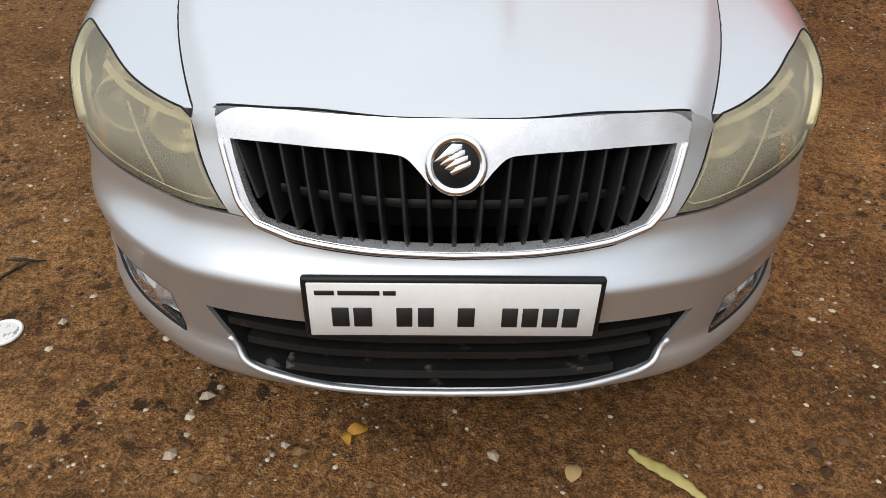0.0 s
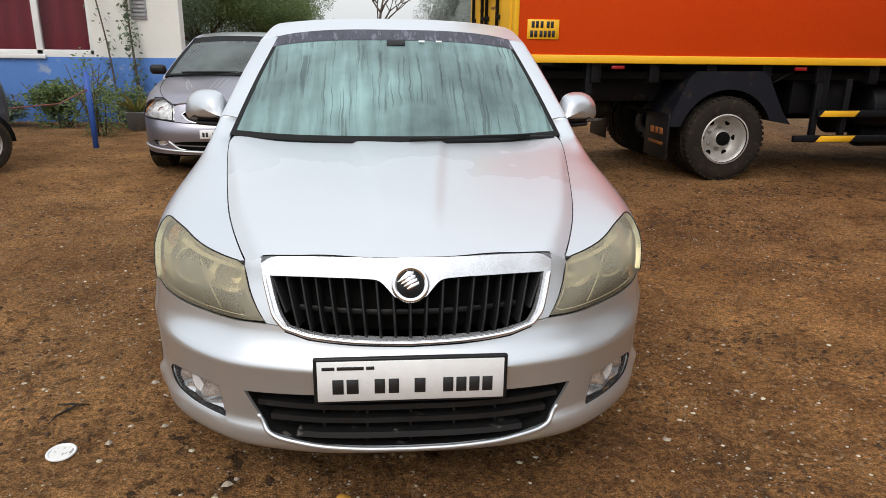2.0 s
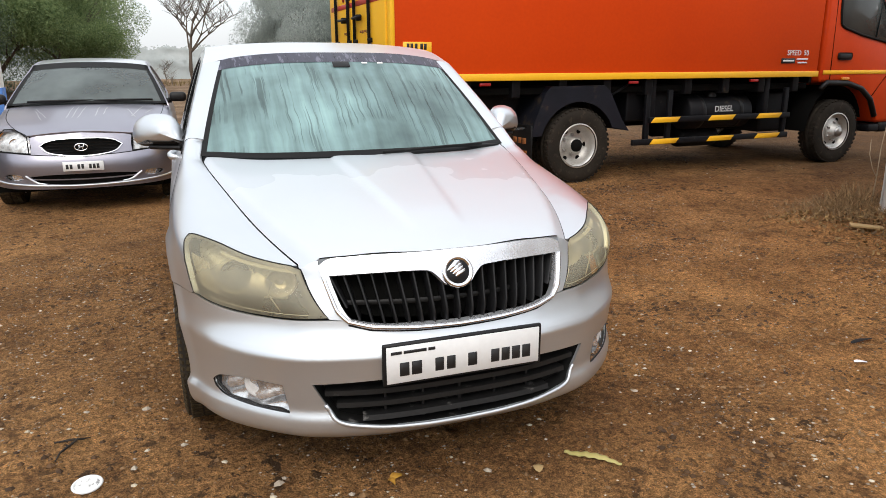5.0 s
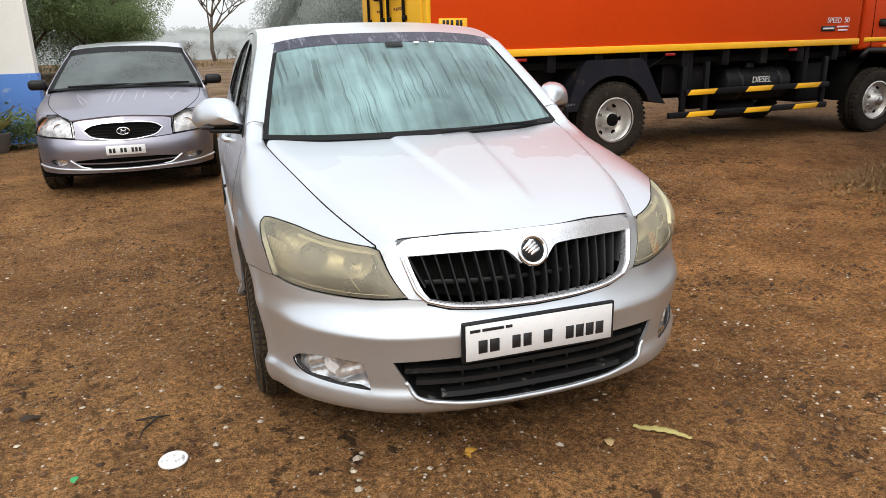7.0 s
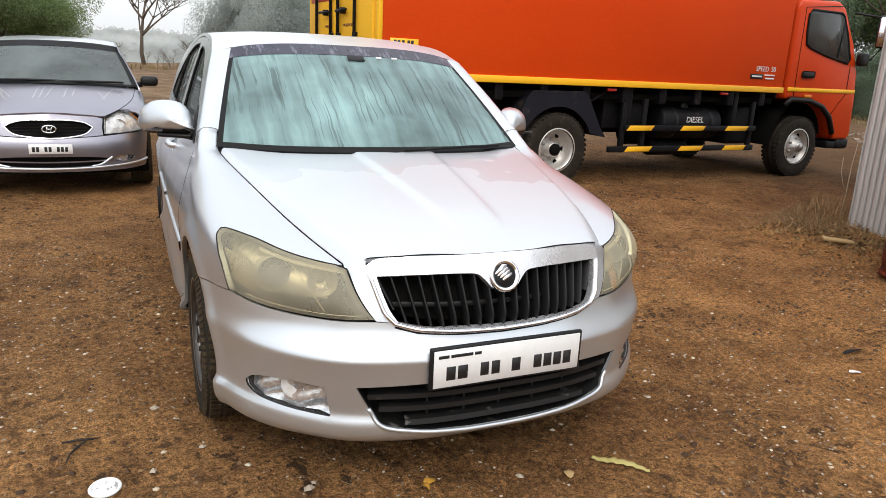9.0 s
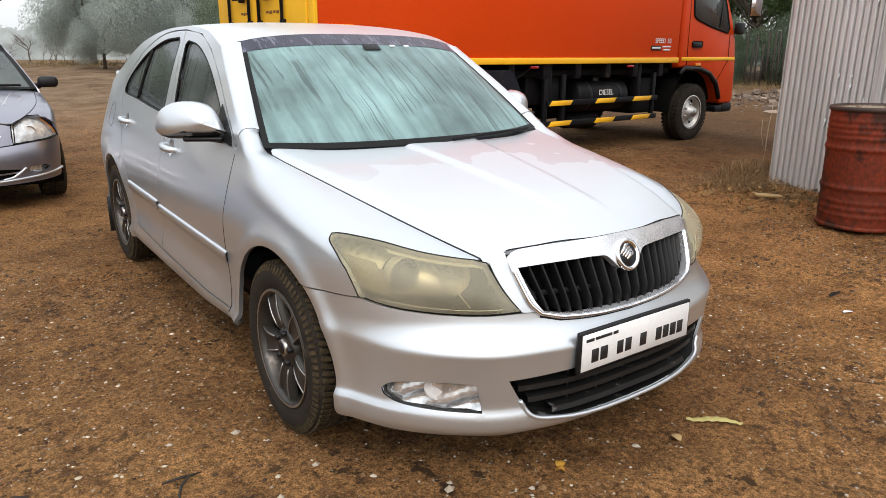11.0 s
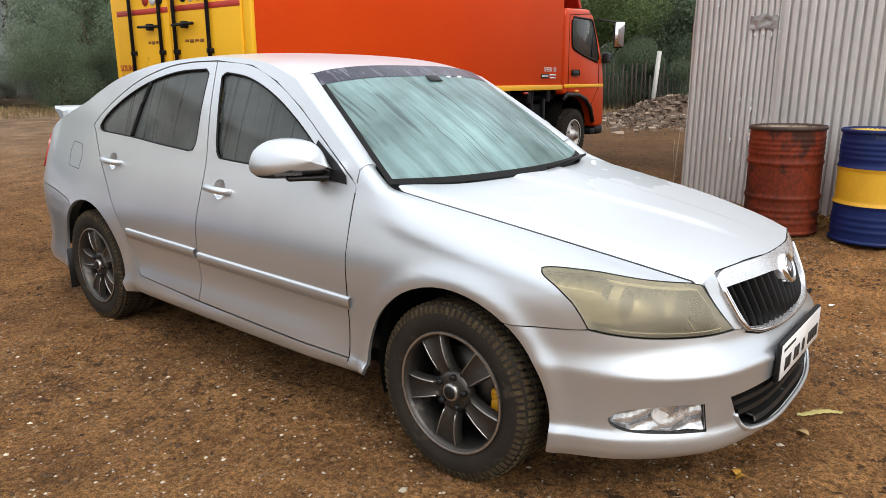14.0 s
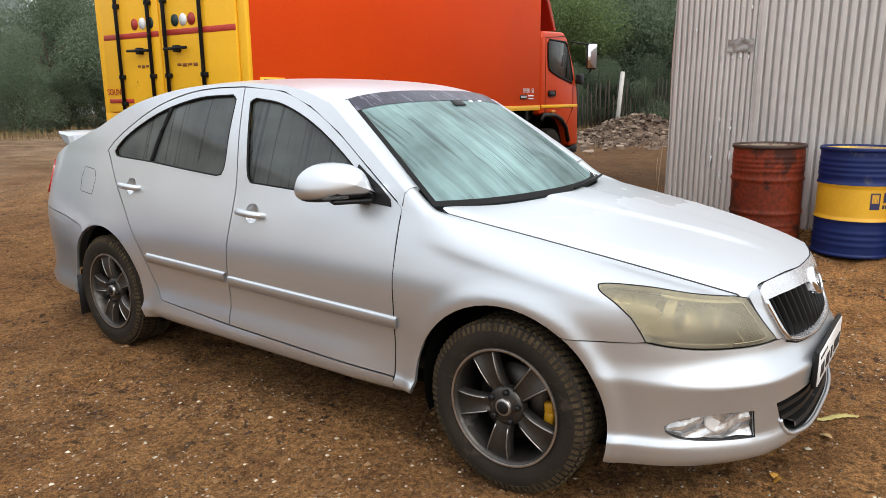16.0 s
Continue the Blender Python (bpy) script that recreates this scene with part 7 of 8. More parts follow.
for s, flip in ((1, lambda g: g), (-1, flip_x)):
    g_fw = [(y, float(g_sz(y)) + 0.04) for y in np.linspace(0.30, 1.05, 14)] + [(1.06, 0.8), (1.08, 0.3)] + [p for p in reversed(arc(0.79, 0.29, 0.34, 125, 0)) if p[1] > 0.29] + [(0.45, 0.60), (0.40, 0.66), (0.36, 0.70)]
    part("front_wing", flip(panel(g_fw, gwing, 0.05)), GREYPAINT, grey)
    # headlamp
    tl, tr = gwing(0.33, float(g_sz(0.33)) + 0.01), (-0.45, 0.158, 0.703)
    bl, br = gnose(0.93, 0.592), gnose(0.455, 0.560)
    hl = coons([bl, (-0.76, 0.34, 0.66), tl], [br, tr], [bl, gnose(0.78, 0.578), gnose(0.62, 0.57), br], [tl, (-0.565, 0.30, 0.768), (-0.52, 0.24, 0.747), tr], 14, 10, bulge=(-0.01, -0.02, 0))
    lampo = part("headlight", flip(sheet(hl)), LENS, grey, "clear headlight with amber corner")
    part("reflector", flip(sheet([[tuple(Vector(p) + Vector((0.01, 0.045 + 0.01 * math.sin(i * 1.9) * math.cos(j), 0))) for i, p in enumerate(r)] for j, r in enumerate(hl)])), surf("grey_lamp_bowl", (0.90, 0.90, 0.88), (0.52, 0.52, 0.52), rough=0.2, metal=0.4, scale=26), lampo)
    part("indicator", flip(sheet([[tuple(Vector(p) + Vector((0.004, 0.012, 0))) for p in r[:2]] for r in hl[1:-1]])), AMBER, lampo)
    part("lamp_seal", flip(tube([tuple(Vector(p) + Vector((0, -0.003, 0))) for p in hl[0] + [r[-1] for r in hl[1:]] + list(reversed(hl[-1]))[1:] + [r[0] for r in reversed(hl[:-1])]], 0.005, 6, False)), GASKET, lampo)
    part("inner_bowl", flip(moved(lathe([(0.055, 0.0), (0.050, 0.004), (0.03, -0.025), (0.0, -0.03)], 20), Matrix.Translation((-0.56, 0.235, 0.64)) @ Matrix.Rotation(radians(90), 4, "X"))), CHROME, lampo)
    part("shut_line", flip(tube([tuple(Vector(gbonnet(-float(g_sx(y)), y)) + Vector((0, 0, 0.001))) for y in np.linspace(0.17, 1.05, 14)], 0.003, 5)), GASKET, gh)
    # side with window
    g_body = [(1.09, 0.30), (1.07, 0.8), (1.06, 0.935)] + spline([(1.06, 0.945), (1.4, 1.15), (1.75, 1.34), (2.1, 1.39), (2.7, 1.385), (3.1, 1.28), (3.5, 1.03)], 5) + [(4.05, 1.0), (4.15, 0.6), (4.1, 0.28)] + arc(3.23, 0.29, 0.34, 0, 180, 14) + [(2.85, 0.22), (1.12, 0.22)]
    g_win = [(1.32, 0.97), (1.45, 1.07), (1.78, 1.27), (2.1, 1.335), (2.68, 1.33), (3.0, 1.22), (3.3, 1.05), (3.25, 1.0), (2.2, 0.975)]
    gs = part("side_body", flip(panel(g_body, gflank, 0.07, holes=[g_win])), GREYPAINT, grey)
    part("side_window", flip(panel(g_win, lambda y, z: gflank(y, z, -0.015), 0.1)), SIDEGLASS, gs)
    part("door_pillar", flip(sheet([[gflank(2.12, z, -0.004) for z in np.linspace(0.96, 1.345, 5)], [gflank(2.20, z, -0.004) for z in np.linspace(0.96, 1.345, 5)]])), GASKET, gs)
    gm = part("door_mirror", flip(moved(box((-0.085, -0.04, -0.052), (0.09, 0.05, 0.052), 0.038, 3), Matrix.Translation((-0.875, 1.24, 1.005)))), BLACK, grey)
    part("mirror_foot", flip(tube([(-0.80, 1.26, 0.97), (-0.72, 1.25, 0.955)], 0.03, 8)), BLACK, gm)
    for wy in (0.79, 3.23):
        ringp = [(wy + 0.36 * math.cos(t), 0.29 + 0.36 * math.sin(t)) for t in np.linspace(radians(-20), radians(200), 16)]
        part("wheel_housing", flip(sheet([[(-0.80, y, z) for y, z in ringp], [(-0.45, y, z) for y, z in ringp]])), CAVITY, grey)
        road_wheel(grey, Matrix.Translation((s * -0.735, wy, 0.288)) @ (Matrix() if s > 0 else Matrix.Rotation(radians(180), 4, "Z")), r=0.29, w=0.18, rim=0.185, face=RIMSTEEL)
gl = [gflank(y, z) for y, z in spline([(1.06, 0.945), (1.4, 1.15), (1.75, 1.34)], 6)]
groof = []
for y, z, zc in ((1.75, 1.34, 1.375), (2.1, 1.39, 1.425), (2.7, 1.385, 1.42), (3.0, 1.31, 1.34)):
    xg = -gflank(y, z)[0]
    groof.append([(u * xg, y - 0.07 * (1 - u * u) * (1 if y < 2 else 0), z + (zc - z) * (1 - abs(u) ** 2.5)) for u in np.linspace(-1, 1, 15)])
part("roof", sheet(groof), surf("pale_car_roof", (0.55, 0.55, 0.58), rough=0.35, metal=0.6, coat=0.8), grey)
g_wl = spline([(-0.715, 1.05, 0.94), (-0.4, 0.96, 0.955), (0, 0.93, 0.96), (0.4, 0.96, 0.955), (0.715, 1.05, 0.94)], 5)
gws = coons([(x * 0.985, y, z) for x, y, z in gl], [(-x * 0.985, y, z) for x, y, z in gl], g_wl, groof[0], 30, 24, bulge=(0, -0.02, 0.015))
gscr = part("windscreen", sheet(gws), glass("grey_car_windscreen", (0.55, 0.6, 0.6), 0.45, fog=0.24, fog_colour=(0.34, 0.41, 0.40), low=0.5), grey)
part("sun_band", sheet([[outside(p) for p in r] for r in gws[-5:]]), GASKET, gscr)
part("edge_band", join(sheet([[outside(p) for p in r] for r in gws[:2]]), sheet([[outside(p) for p in r[:2]] for r in gws]), sheet([[outside(p) for p in r[-2:]] for r in gws])), GASKET, gscr)
for x0, x1 in ((-0.55, 0.05), (0.0, 0.62)):
    part("wiper", tube([(x0, 0.99, 0.985), ((x0 + x1) / 2, 0.96, 0.995), (x1, 1.0 - 0.01, 0.99)], 0.012, 6), BLACK, gscr)
part("hanging_charm", moved(lathe([(0.0, -0.03), (0.012, -0.01), (0.008, 0.02), (0, 0.03)], 10), Matrix.Translation((0.02, 1.62, 1.30))), WHITE, grey)
part("dashboard", box((-0.66, 1.0, 0.85), (0.66, 1.4, 0.94), 0.03), CABIN, grey)
part("steering_wheel", moved(tube([(0.18 * math.cos(t), 0.18 * math.sin(t), 0) for t in np.linspace(0, 2 * math.pi, 25)], 0.016, 6, False), Matrix.Translation((0.33 * -1, 1.5, 0.95)) @ Matrix.Rotation(radians(65), 4, "X")), SEATCLOTH, grey)
for x in (-0.34, 0.34):
    part("front_seat", join(box((x - 0.23, 1.9, 0.5), (x + 0.23, 2.05, 1.08), 0.06, 3), box((x - 0.12, 1.95, 1.1), (x + 0.12, 2.03, 1.25), 0.04, 3)), SEATCLOTH, grey)
part("cabin_back", box((-0.6, 2.9, 0.4), (0.6, 3.0, 1.2), 0.02), CABIN, grey)
part("underbody", box((-0.66, 0.3, 0.18), (0.66, 3.9, 0.3), 0.02), CAVITY, grey)
part("tail_panel", sheet([[(x, 3.45, 1.02) for x in (-0.64, 0, 0.64)], [(x, 4.1, 1.0) for x in (-0.64, 0, 0.64)], [(x, 4.18, 0.6) for x in (-0.68, 0, 0.68)], [(x, 4.12, 0.25) for x in (-0.66, 0, 0.66)]]), GREYPAINT, grey)
part("rear_window", sheet([groof[-1], [(x * 1.2, 3.45, 1.02) for x, y, z in groof[-1]]]), SIDEGLASS, grey)
grey.matrix_basis = pose(-1.665, 5.335, 0, 0, 0, 0)

# ---------------------------------------------------------------- dark hatchback at the edge of the yard
dark = thing("dark_hatchback_car", "dark blue-grey hatchback with silver alloy wheels", "car")
prof = [(0.0, 0.30), (0.02, 0.62), (0.10, 0.80), (0.9, 0.98), (1.6, 1.42), (2.4, 1.50), (3.2, 1.42), (3.75, 1.0), (3.82, 0.6), (3.78, 0.30)]
smooth_prof = spline(prof, 5)
shell_rows = []
for v, k in ((0.0, 0.93), (0.03, 0.965), (0.10, 0.99), (0.25, 1.0), (1.4, 1.0), (1.55, 0.99), (1.63, 0.965), (1.66, 0.93)):
    shell_rows.append([(1.9 + (u - 1.9) * (0.5 + 0.5 * k), v, 0.30 + (z - 0.30) * k) for u, z in smooth_prof])
part("body_shell", join(sheet(shell_rows), (shell_rows[0], [tuple(range(len(smooth_prof)))]), (shell_rows[-1], [tuple(range(len(smooth_prof)))[::-1]])), DARKPAINT, dark)
part("side_window", moved(prism([(1.05, 0.98), (1.68, 1.36), (2.4, 1.42), (3.05, 1.35), (3.4, 1.02)], 0.01, 0.002, 1), Matrix.Translation((0, -0.006, 0))), bpy.data.materials["dark_cab_glass"], dark)
for u in (0.75, 3.46):
    # near-black half disc painting the shade of the arch opening
    part("wheel_arch", moved(prism([(u + 0.35 * math.cos(t), 0.30 + 0.35 * math.sin(t)) for t in np.linspace(0, math.pi, 15)], 0.01, 0.002, 1), Matrix.Translation((0, -0.004, 0))), CAVITY, dark)
    road_wheel(dark, Matrix.Translation((u, 0.07, 0.30)) @ Matrix.Rotation(radians(90), 4, "Z"), r=0.30, w=0.19, rim=0.205, face=ALLOYLIP, spokes=8)
    part("far_wheel", moved(lathe([(0.0, 0), (0.30, 0), (0.30, 0.18), (0, 0.18)], 28), Matrix.Translation((u, 1.62, 0.30)) @ Matrix.Rotation(radians(90), 4, "X")), TYRE, dark)
part("sill", box((0.95, -0.004, 0.26), (2.7, 0.03, 0.33), 0.01), BLACK, dark)
dark.matrix_basis = Matrix.Translation((-3.84, 5.86, 0)) @ Matrix.Rotation(radians(44), 4, "Z") @ Matrix.Translation((-3.78, 0, 0))

# ---------------------------------------------------------------- trees, bushes and distance
def leaf_mat(name, a, b, thin=False):
    m = bpy.data.materials.new(name)
    m.use_nodes = True
    n, l = m.node_tree.nodes, m.node_tree.links
    p = n["Principled BSDF"]
    g = n.new("ShaderNodeNewGeometry")
    r = n.new("ShaderNodeValToRGB")
    r.color_ramp.elements[0].color, r.color_ramp.elements[1].color = (*a, 1), (*b, 1)
    l.new(g.outputs["Random Per Island"], r.inputs[0])
    l.new(r.outputs[0], p.inputs["Base Color"])
    p.inputs["Roughness"].default_value = 0.7
    p.inputs["Specular IOR Level"].default_value = 0.25
    if thin:
        tr, mx = n.new("ShaderNodeBsdfTranslucent"), n.new("ShaderNodeMixShader")
        l.new(r.outputs[0], tr.inputs[0])
        mx.inputs[0].default_value = 0.55
        l.new(p.outputs[0], mx.inputs[1])
        l.new(tr.outputs[0], mx.inputs[2])
        l.new(mx.outputs[0], n["Material Output"].inputs[0])
    return m


LEAF = leaf_mat("thorn_tree_leaves", (0.095, 0.135, 0.085), (0.26, 0.325, 0.215), True)
LEAFBRIGHT = leaf_mat("fresh_green_leaves", (0.10, 0.155, 0.06), (0.29, 0.36, 0.16), True)
DRYLEAF = leaf_mat("dry_leaves", (0.10, 0.058, 0.024), (0.33, 0.20, 0.075))
BARK = surf("grey_brown_bark", (0.13, 0.10, 0.075), (0.08, 0.06, 0.045), rough=0.95, scale=8, fine=40, bump=0.3, stretch=(1, 1, 0.2))


def crown(seed, n, rx, ry, rz, size, droop=0.4, blobs=12, slim=0.45):
    """Small leaves in uneven clumps about the origin."""
    rnd = random.Random(seed)
    cl = []
    for _ in range(blobs):
        while True:
            p = Vector((rnd.uniform(-1, 1), rnd.uniform(-1, 1), rnd.uniform(-1, 1)))
            if p.length < 1:
                break
        cl.append((Vector((p.x * rx * 0.75, p.y * ry * 0.75, p.z * rz * 0.75)), rnd.uniform(0.28, 0.55)))
    vs, fs = [], []
    for _ in range(n):
        c, k = rnd.choice(cl)
        d = Vector((rnd.gauss(0, 1), rnd.gauss(0, 1), rnd.gauss(0, 1))).normalized() * (rnd.random() ** 0.4)
        p = c + Vector((d.x * rx * k, d.y * ry * k, d.z * rz * k))
        u = Vector((d.x + rnd.uniform(-0.8, 0.8), d.y + rnd.uniform(-0.8, 0.8), -droop + rnd.uniform(-0.6, 0.6))).normalized() * size * rnd.uniform(0.6, 1.4)
        w = u.cross(Vector((rnd.uniform(-1, 1), rnd.uniform(-1, 1), 1))).normalized() * size * slim * rnd.uniform(0.6, 1.2)
        i = len(vs)
        vs += [tuple(p - u * 0.5), tuple(p + w * 0.5), tuple(p + u * 0.5), tuple(p - w * 0.5)]
        fs.append((i, i + 1, i + 2, i + 3))
    return vs, fs


def limbs(seed, height, spread, r0, levels=3, n0=5):
    """A tapered trunk that forks into limbs and twigs."""
    rnd = random.Random(seed)
    out = []

    def grow_limb(p, d, length, r, level):
        pts, rad = [p], [r]
        for k in range(4):
            d = (d + Vector((rnd.uniform(-0.22, 0.22), rnd.uniform(-0.22, 0.22), rnd.uniform(-0.05, 0.12)))).normalized()
            p = p + d * length / 4
            pts.append(p)
            rad.append(r * (1 - 0.16 * (k + 1)))
        out.append(tube(pts, rad, 7 if level < 2 else 4))
        if level < levels:
            for k in range(n0 - (1 if level else 0)):
                q = pts[rnd.choice((2, 3, 4))]
                a = rnd.uniform(0, 6.28)
                nd = (d * 0.55 + Vector((math.cos(a), math.sin(a), rnd.uniform(0.1, 0.7))) * spread).normalized()
                grow_limb(q, nd, length * rnd.uniform(0.5, 0.75), r * 0.5, level + 1)

    grow_limb(Vector((0, 0, -0.1)), Vector((0.05, 0.02, 1)), height * 0.42, r0, 0)
    return join(*out)


def tree(label, seed, size, m, mat=LEAF, n=7000, leaf=0.20, rx=2.6, ry=2.4, rz=2.2, zc=2.8, droop=0.5):
    t = thing("tree", label, "tree", "trees round the yard", m=m)
    part("trunk", limbs(seed, 4.2, 0.8, 0.14, 2, 5), BARK, t)
    part("crown", moved(crown(seed + 50, n, rx, ry, rz, leaf, droop), Matrix.Translation((0, 0, zc))), mat, t, smooth=False)
    return t


def at(x, y, s=1.0, rz=0, sink=0.0):
    return Matrix.Translation((x, y, rise(x, y) - sink)) @ Matrix.Rotation(radians(rz), 4, "Z") @ Matrix.Diagonal((s, s, s, 1))


thorn = tree("dense grey-green thorn tree at the edge of the yard", 1, 1, at(9.0, 24.5, 1.2, 10), n=52000, leaf=0.078, zc=2.2, rz=2.4)
# leaf colour lifted to pale grey, so distance haze sits in the colour
HAZELEAF = leaf_mat("hazed_grey_leaves", (0.31, 0.345, 0.32), (0.52, 0.56, 0.52), True)
pale = tree("thorn tree with mist painted into its pale grey-green leaves", 5, 1, at(5.0, 27.5, 1.1, 80), HAZELEAF, n=46000, leaf=0.078, zc=2.1, rz=2.3, droop=0.9)
thorn_b = tree("bushy grey-green thorn tree with drooping sprays", 2, 1, at(13.5, 30.5, 1.4, 80), n=52000, leaf=0.078, zc=2.1, rz=2.3, droop=0.9)
fresh = tree("leafy bright green tree behind the yard", 3, 1, at(-5.6, 21.5, 1.05, 0), LEAFBRIGHT, 46000, 0.080, zc=2.7, rz=1.9)


def put(ob, x, y, s, rz):
    c = copy_thing(ob, at(x, y, 1, rz))
    c.scale = (s, s, s * 1.02)
    return c


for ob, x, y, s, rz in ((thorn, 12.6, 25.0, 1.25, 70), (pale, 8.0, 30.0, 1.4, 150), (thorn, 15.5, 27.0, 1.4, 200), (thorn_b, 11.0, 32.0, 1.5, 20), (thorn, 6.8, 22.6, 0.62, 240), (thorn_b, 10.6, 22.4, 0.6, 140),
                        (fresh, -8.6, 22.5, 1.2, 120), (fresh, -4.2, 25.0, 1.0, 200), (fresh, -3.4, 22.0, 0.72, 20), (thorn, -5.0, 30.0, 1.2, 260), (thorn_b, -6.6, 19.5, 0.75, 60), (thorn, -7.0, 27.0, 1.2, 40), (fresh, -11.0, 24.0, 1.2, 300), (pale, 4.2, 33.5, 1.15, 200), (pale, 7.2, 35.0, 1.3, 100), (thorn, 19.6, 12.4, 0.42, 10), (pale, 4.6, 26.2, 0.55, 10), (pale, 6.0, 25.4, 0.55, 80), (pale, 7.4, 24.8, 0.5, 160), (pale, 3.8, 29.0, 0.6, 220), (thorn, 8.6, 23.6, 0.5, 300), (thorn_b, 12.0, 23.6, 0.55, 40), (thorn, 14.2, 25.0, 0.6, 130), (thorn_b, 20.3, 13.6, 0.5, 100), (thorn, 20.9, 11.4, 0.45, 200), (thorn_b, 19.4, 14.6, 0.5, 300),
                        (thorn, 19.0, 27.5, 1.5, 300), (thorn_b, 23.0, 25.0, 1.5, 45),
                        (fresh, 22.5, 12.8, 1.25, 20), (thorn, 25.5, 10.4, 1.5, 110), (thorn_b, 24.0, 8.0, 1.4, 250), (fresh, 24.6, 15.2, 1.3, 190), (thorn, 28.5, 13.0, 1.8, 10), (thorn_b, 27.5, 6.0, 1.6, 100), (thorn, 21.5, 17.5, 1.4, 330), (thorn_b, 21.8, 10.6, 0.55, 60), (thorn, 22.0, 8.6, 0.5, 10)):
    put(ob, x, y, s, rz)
bare = thing("bare_tree", "leafless tree standing in the misty field", "tree", "trees round the yard", m=at(0.0, 41.0, 2.5, 30))
part("trunk", limbs(14, 3.4, 0.80, 0.052, 4, 6), BARK, bare)
for k, (x, y, s) in enumerate(((2.4, 40.0, 0.9), (3.4, 41.5, 0.7), (-1.5, 44.0, 0.8), (-3.2, 40.0, 0.9))):
    b = thing("bare_shrub", "leafless brown shrub in the field", "shrub", "field shrubs", m=at(x, y, s, 40 * k))
    part("twigs", limbs(21 + k, 2.2, 1.1, 0.05, 3, 5), BARK, b)
field = []
fr = random.Random(19)
for k in range(26):
    x, y = fr.uniform(-4.0, 6.0), fr.uniform(31.5, 40.0)
    field.append(moved(limbs(60 + k, 1.0 + 0.5 * fr.random(), 1.2, 0.02, 3, 4), at(x, y, 1.0, 50 * k)))
tagged(part("field_brush", join(*field), surf("grey_brown_brush", (0.20, 0.16, 0.125), (0.14, 0.11, 0.085), rough=0.95)), "grey-brown leafless brush across the field", "brush", kind="stuff")
rnd = random.Random(8)
# field edge: dry scrub along the far side of the yard
vs, fs = [], []
for k in range(5200):
    a = radians(rnd.uniform(-14, 76))
    d = rnd.uniform(20.5, 24.0) if a > radians(9) else rnd.uniform(31, 36)
    x, y = d * math.sin(a), d * math.cos(a)
    z, h = rise(x, y), rnd.uniform(0.05, 0.28)
    dx, dy = rnd.uniform(-0.12, 0.12), rnd.uniform(-0.1, 0.1)
    i = len(vs)
    vs += [(x - 0.012, y, z), (x + 0.012, y, z), (x + dx, y + dy, z + h)]
    fs.append((i, i + 1, i + 2))
tagged(part("dry_scrub", (vs, fs), leaf_mat("dry_scrub_stalks", (0.12, 0.08, 0.035), (0.30, 0.22, 0.10)), smooth=False), "dry brown scrub along the yard's edge", "scrub", kind="stuff")
# far treeline backdrop, its mist painted as pale colour with a weak glow
MIST = surf("painted_mist_distance", (0.48, 0.52, 0.52), (0.36, 0.40, 0.40), rough=1.0, scale=0.25, fine=1.6, emit=0.22)
for far, lift, seed in ((47.0, 0.70, 1.7), (92.0, 1.5, 6.1)):
    hill = []
    for k in range(361):
        a = radians(-60 + 0.42 * k)
        h = 1.33 + far * (0.0165 + 0.007 * noise.noise((k * 0.08, seed, 0)) + 0.005 * noise.noise((k * 0.31, 4.2, seed)) + 0.004 * noise.noise((k * 0.9, 1.1, seed)) + 0.003 * noise.noise((k * 2.3, 7.1, seed))) + lift - 0.9
        hill.append((far * math.sin(a), far * math.cos(a), h))
    tuft = random.Random(int(far))
    vs, fs = sheet([[(x, y, -1) for x, y, h in hill], [(x, y, h) for x, y, h in hill]])
    vs, fs = list(vs), list(fs)
    for k in range(2600):
        x, y, h = hill[tuft.randint(90, 330)]
        ang = math.atan2(x, y) + radians(tuft.uniform(-0.3, 0.3))
        c = Vector((far * math.sin(ang), far * math.cos(ang) - tuft.uniform(0.1, 0.8), h + tuft.gauss(-0.05, 0.16)))
        side = Vector((math.cos(ang), -math.sin(ang), tuft.uniform(-0.5, 0.5))) * tuft.uniform(0.06, 0.22)
        up = Vector((tuft.uniform(-0.4, 0.4), 0, 1)).normalized() * tuft.uniform(0.05, 0.16)
        i = len(vs)
        vs += [tuple(c - side), tuple(c - up), tuple(c + side), tuple(c + up)]
        fs.append((i, i + 1, i + 2, i + 3))
    tagged(part("backdrop", (vs, fs), MIST), "far treeline backdrop with mist painted into its pale, glowing colour", "backdrop", kind="structure")

# plants along the house
def bush(label, x, y, n, rx, ry, rz, leaf, seed, mat=LEAFBRIGHT, z0=0.0):
    b = thing("bush", label, "bush", "plants along the house", m=Matrix.Translation((x, y, z0)))
    part("leaves", moved(crown(seed, n, rx, ry, rz, leaf, 0.1, 9, 0.6), Matrix.Translation((0, 0, rz * 0.8))), mat, b, smooth=False)
    st = [tube([(rnd.uniform(-0.1, 0.1), rnd.uniform(-0.05, 0.05), 0), (rnd.uniform(-rx, rx) * 0.5, rnd.uniform(-ry, ry) * 0.5, rz * 0.8), (rnd.uniform(-rx, rx) * 0.8, rnd.uniform(-ry, ry) * 0.8, rz * 1.5)], [0.012, 0.009, 0.004], 4) for _ in range(9)]
    part("stem_tangle", join(*st), BARK, b)
    return b


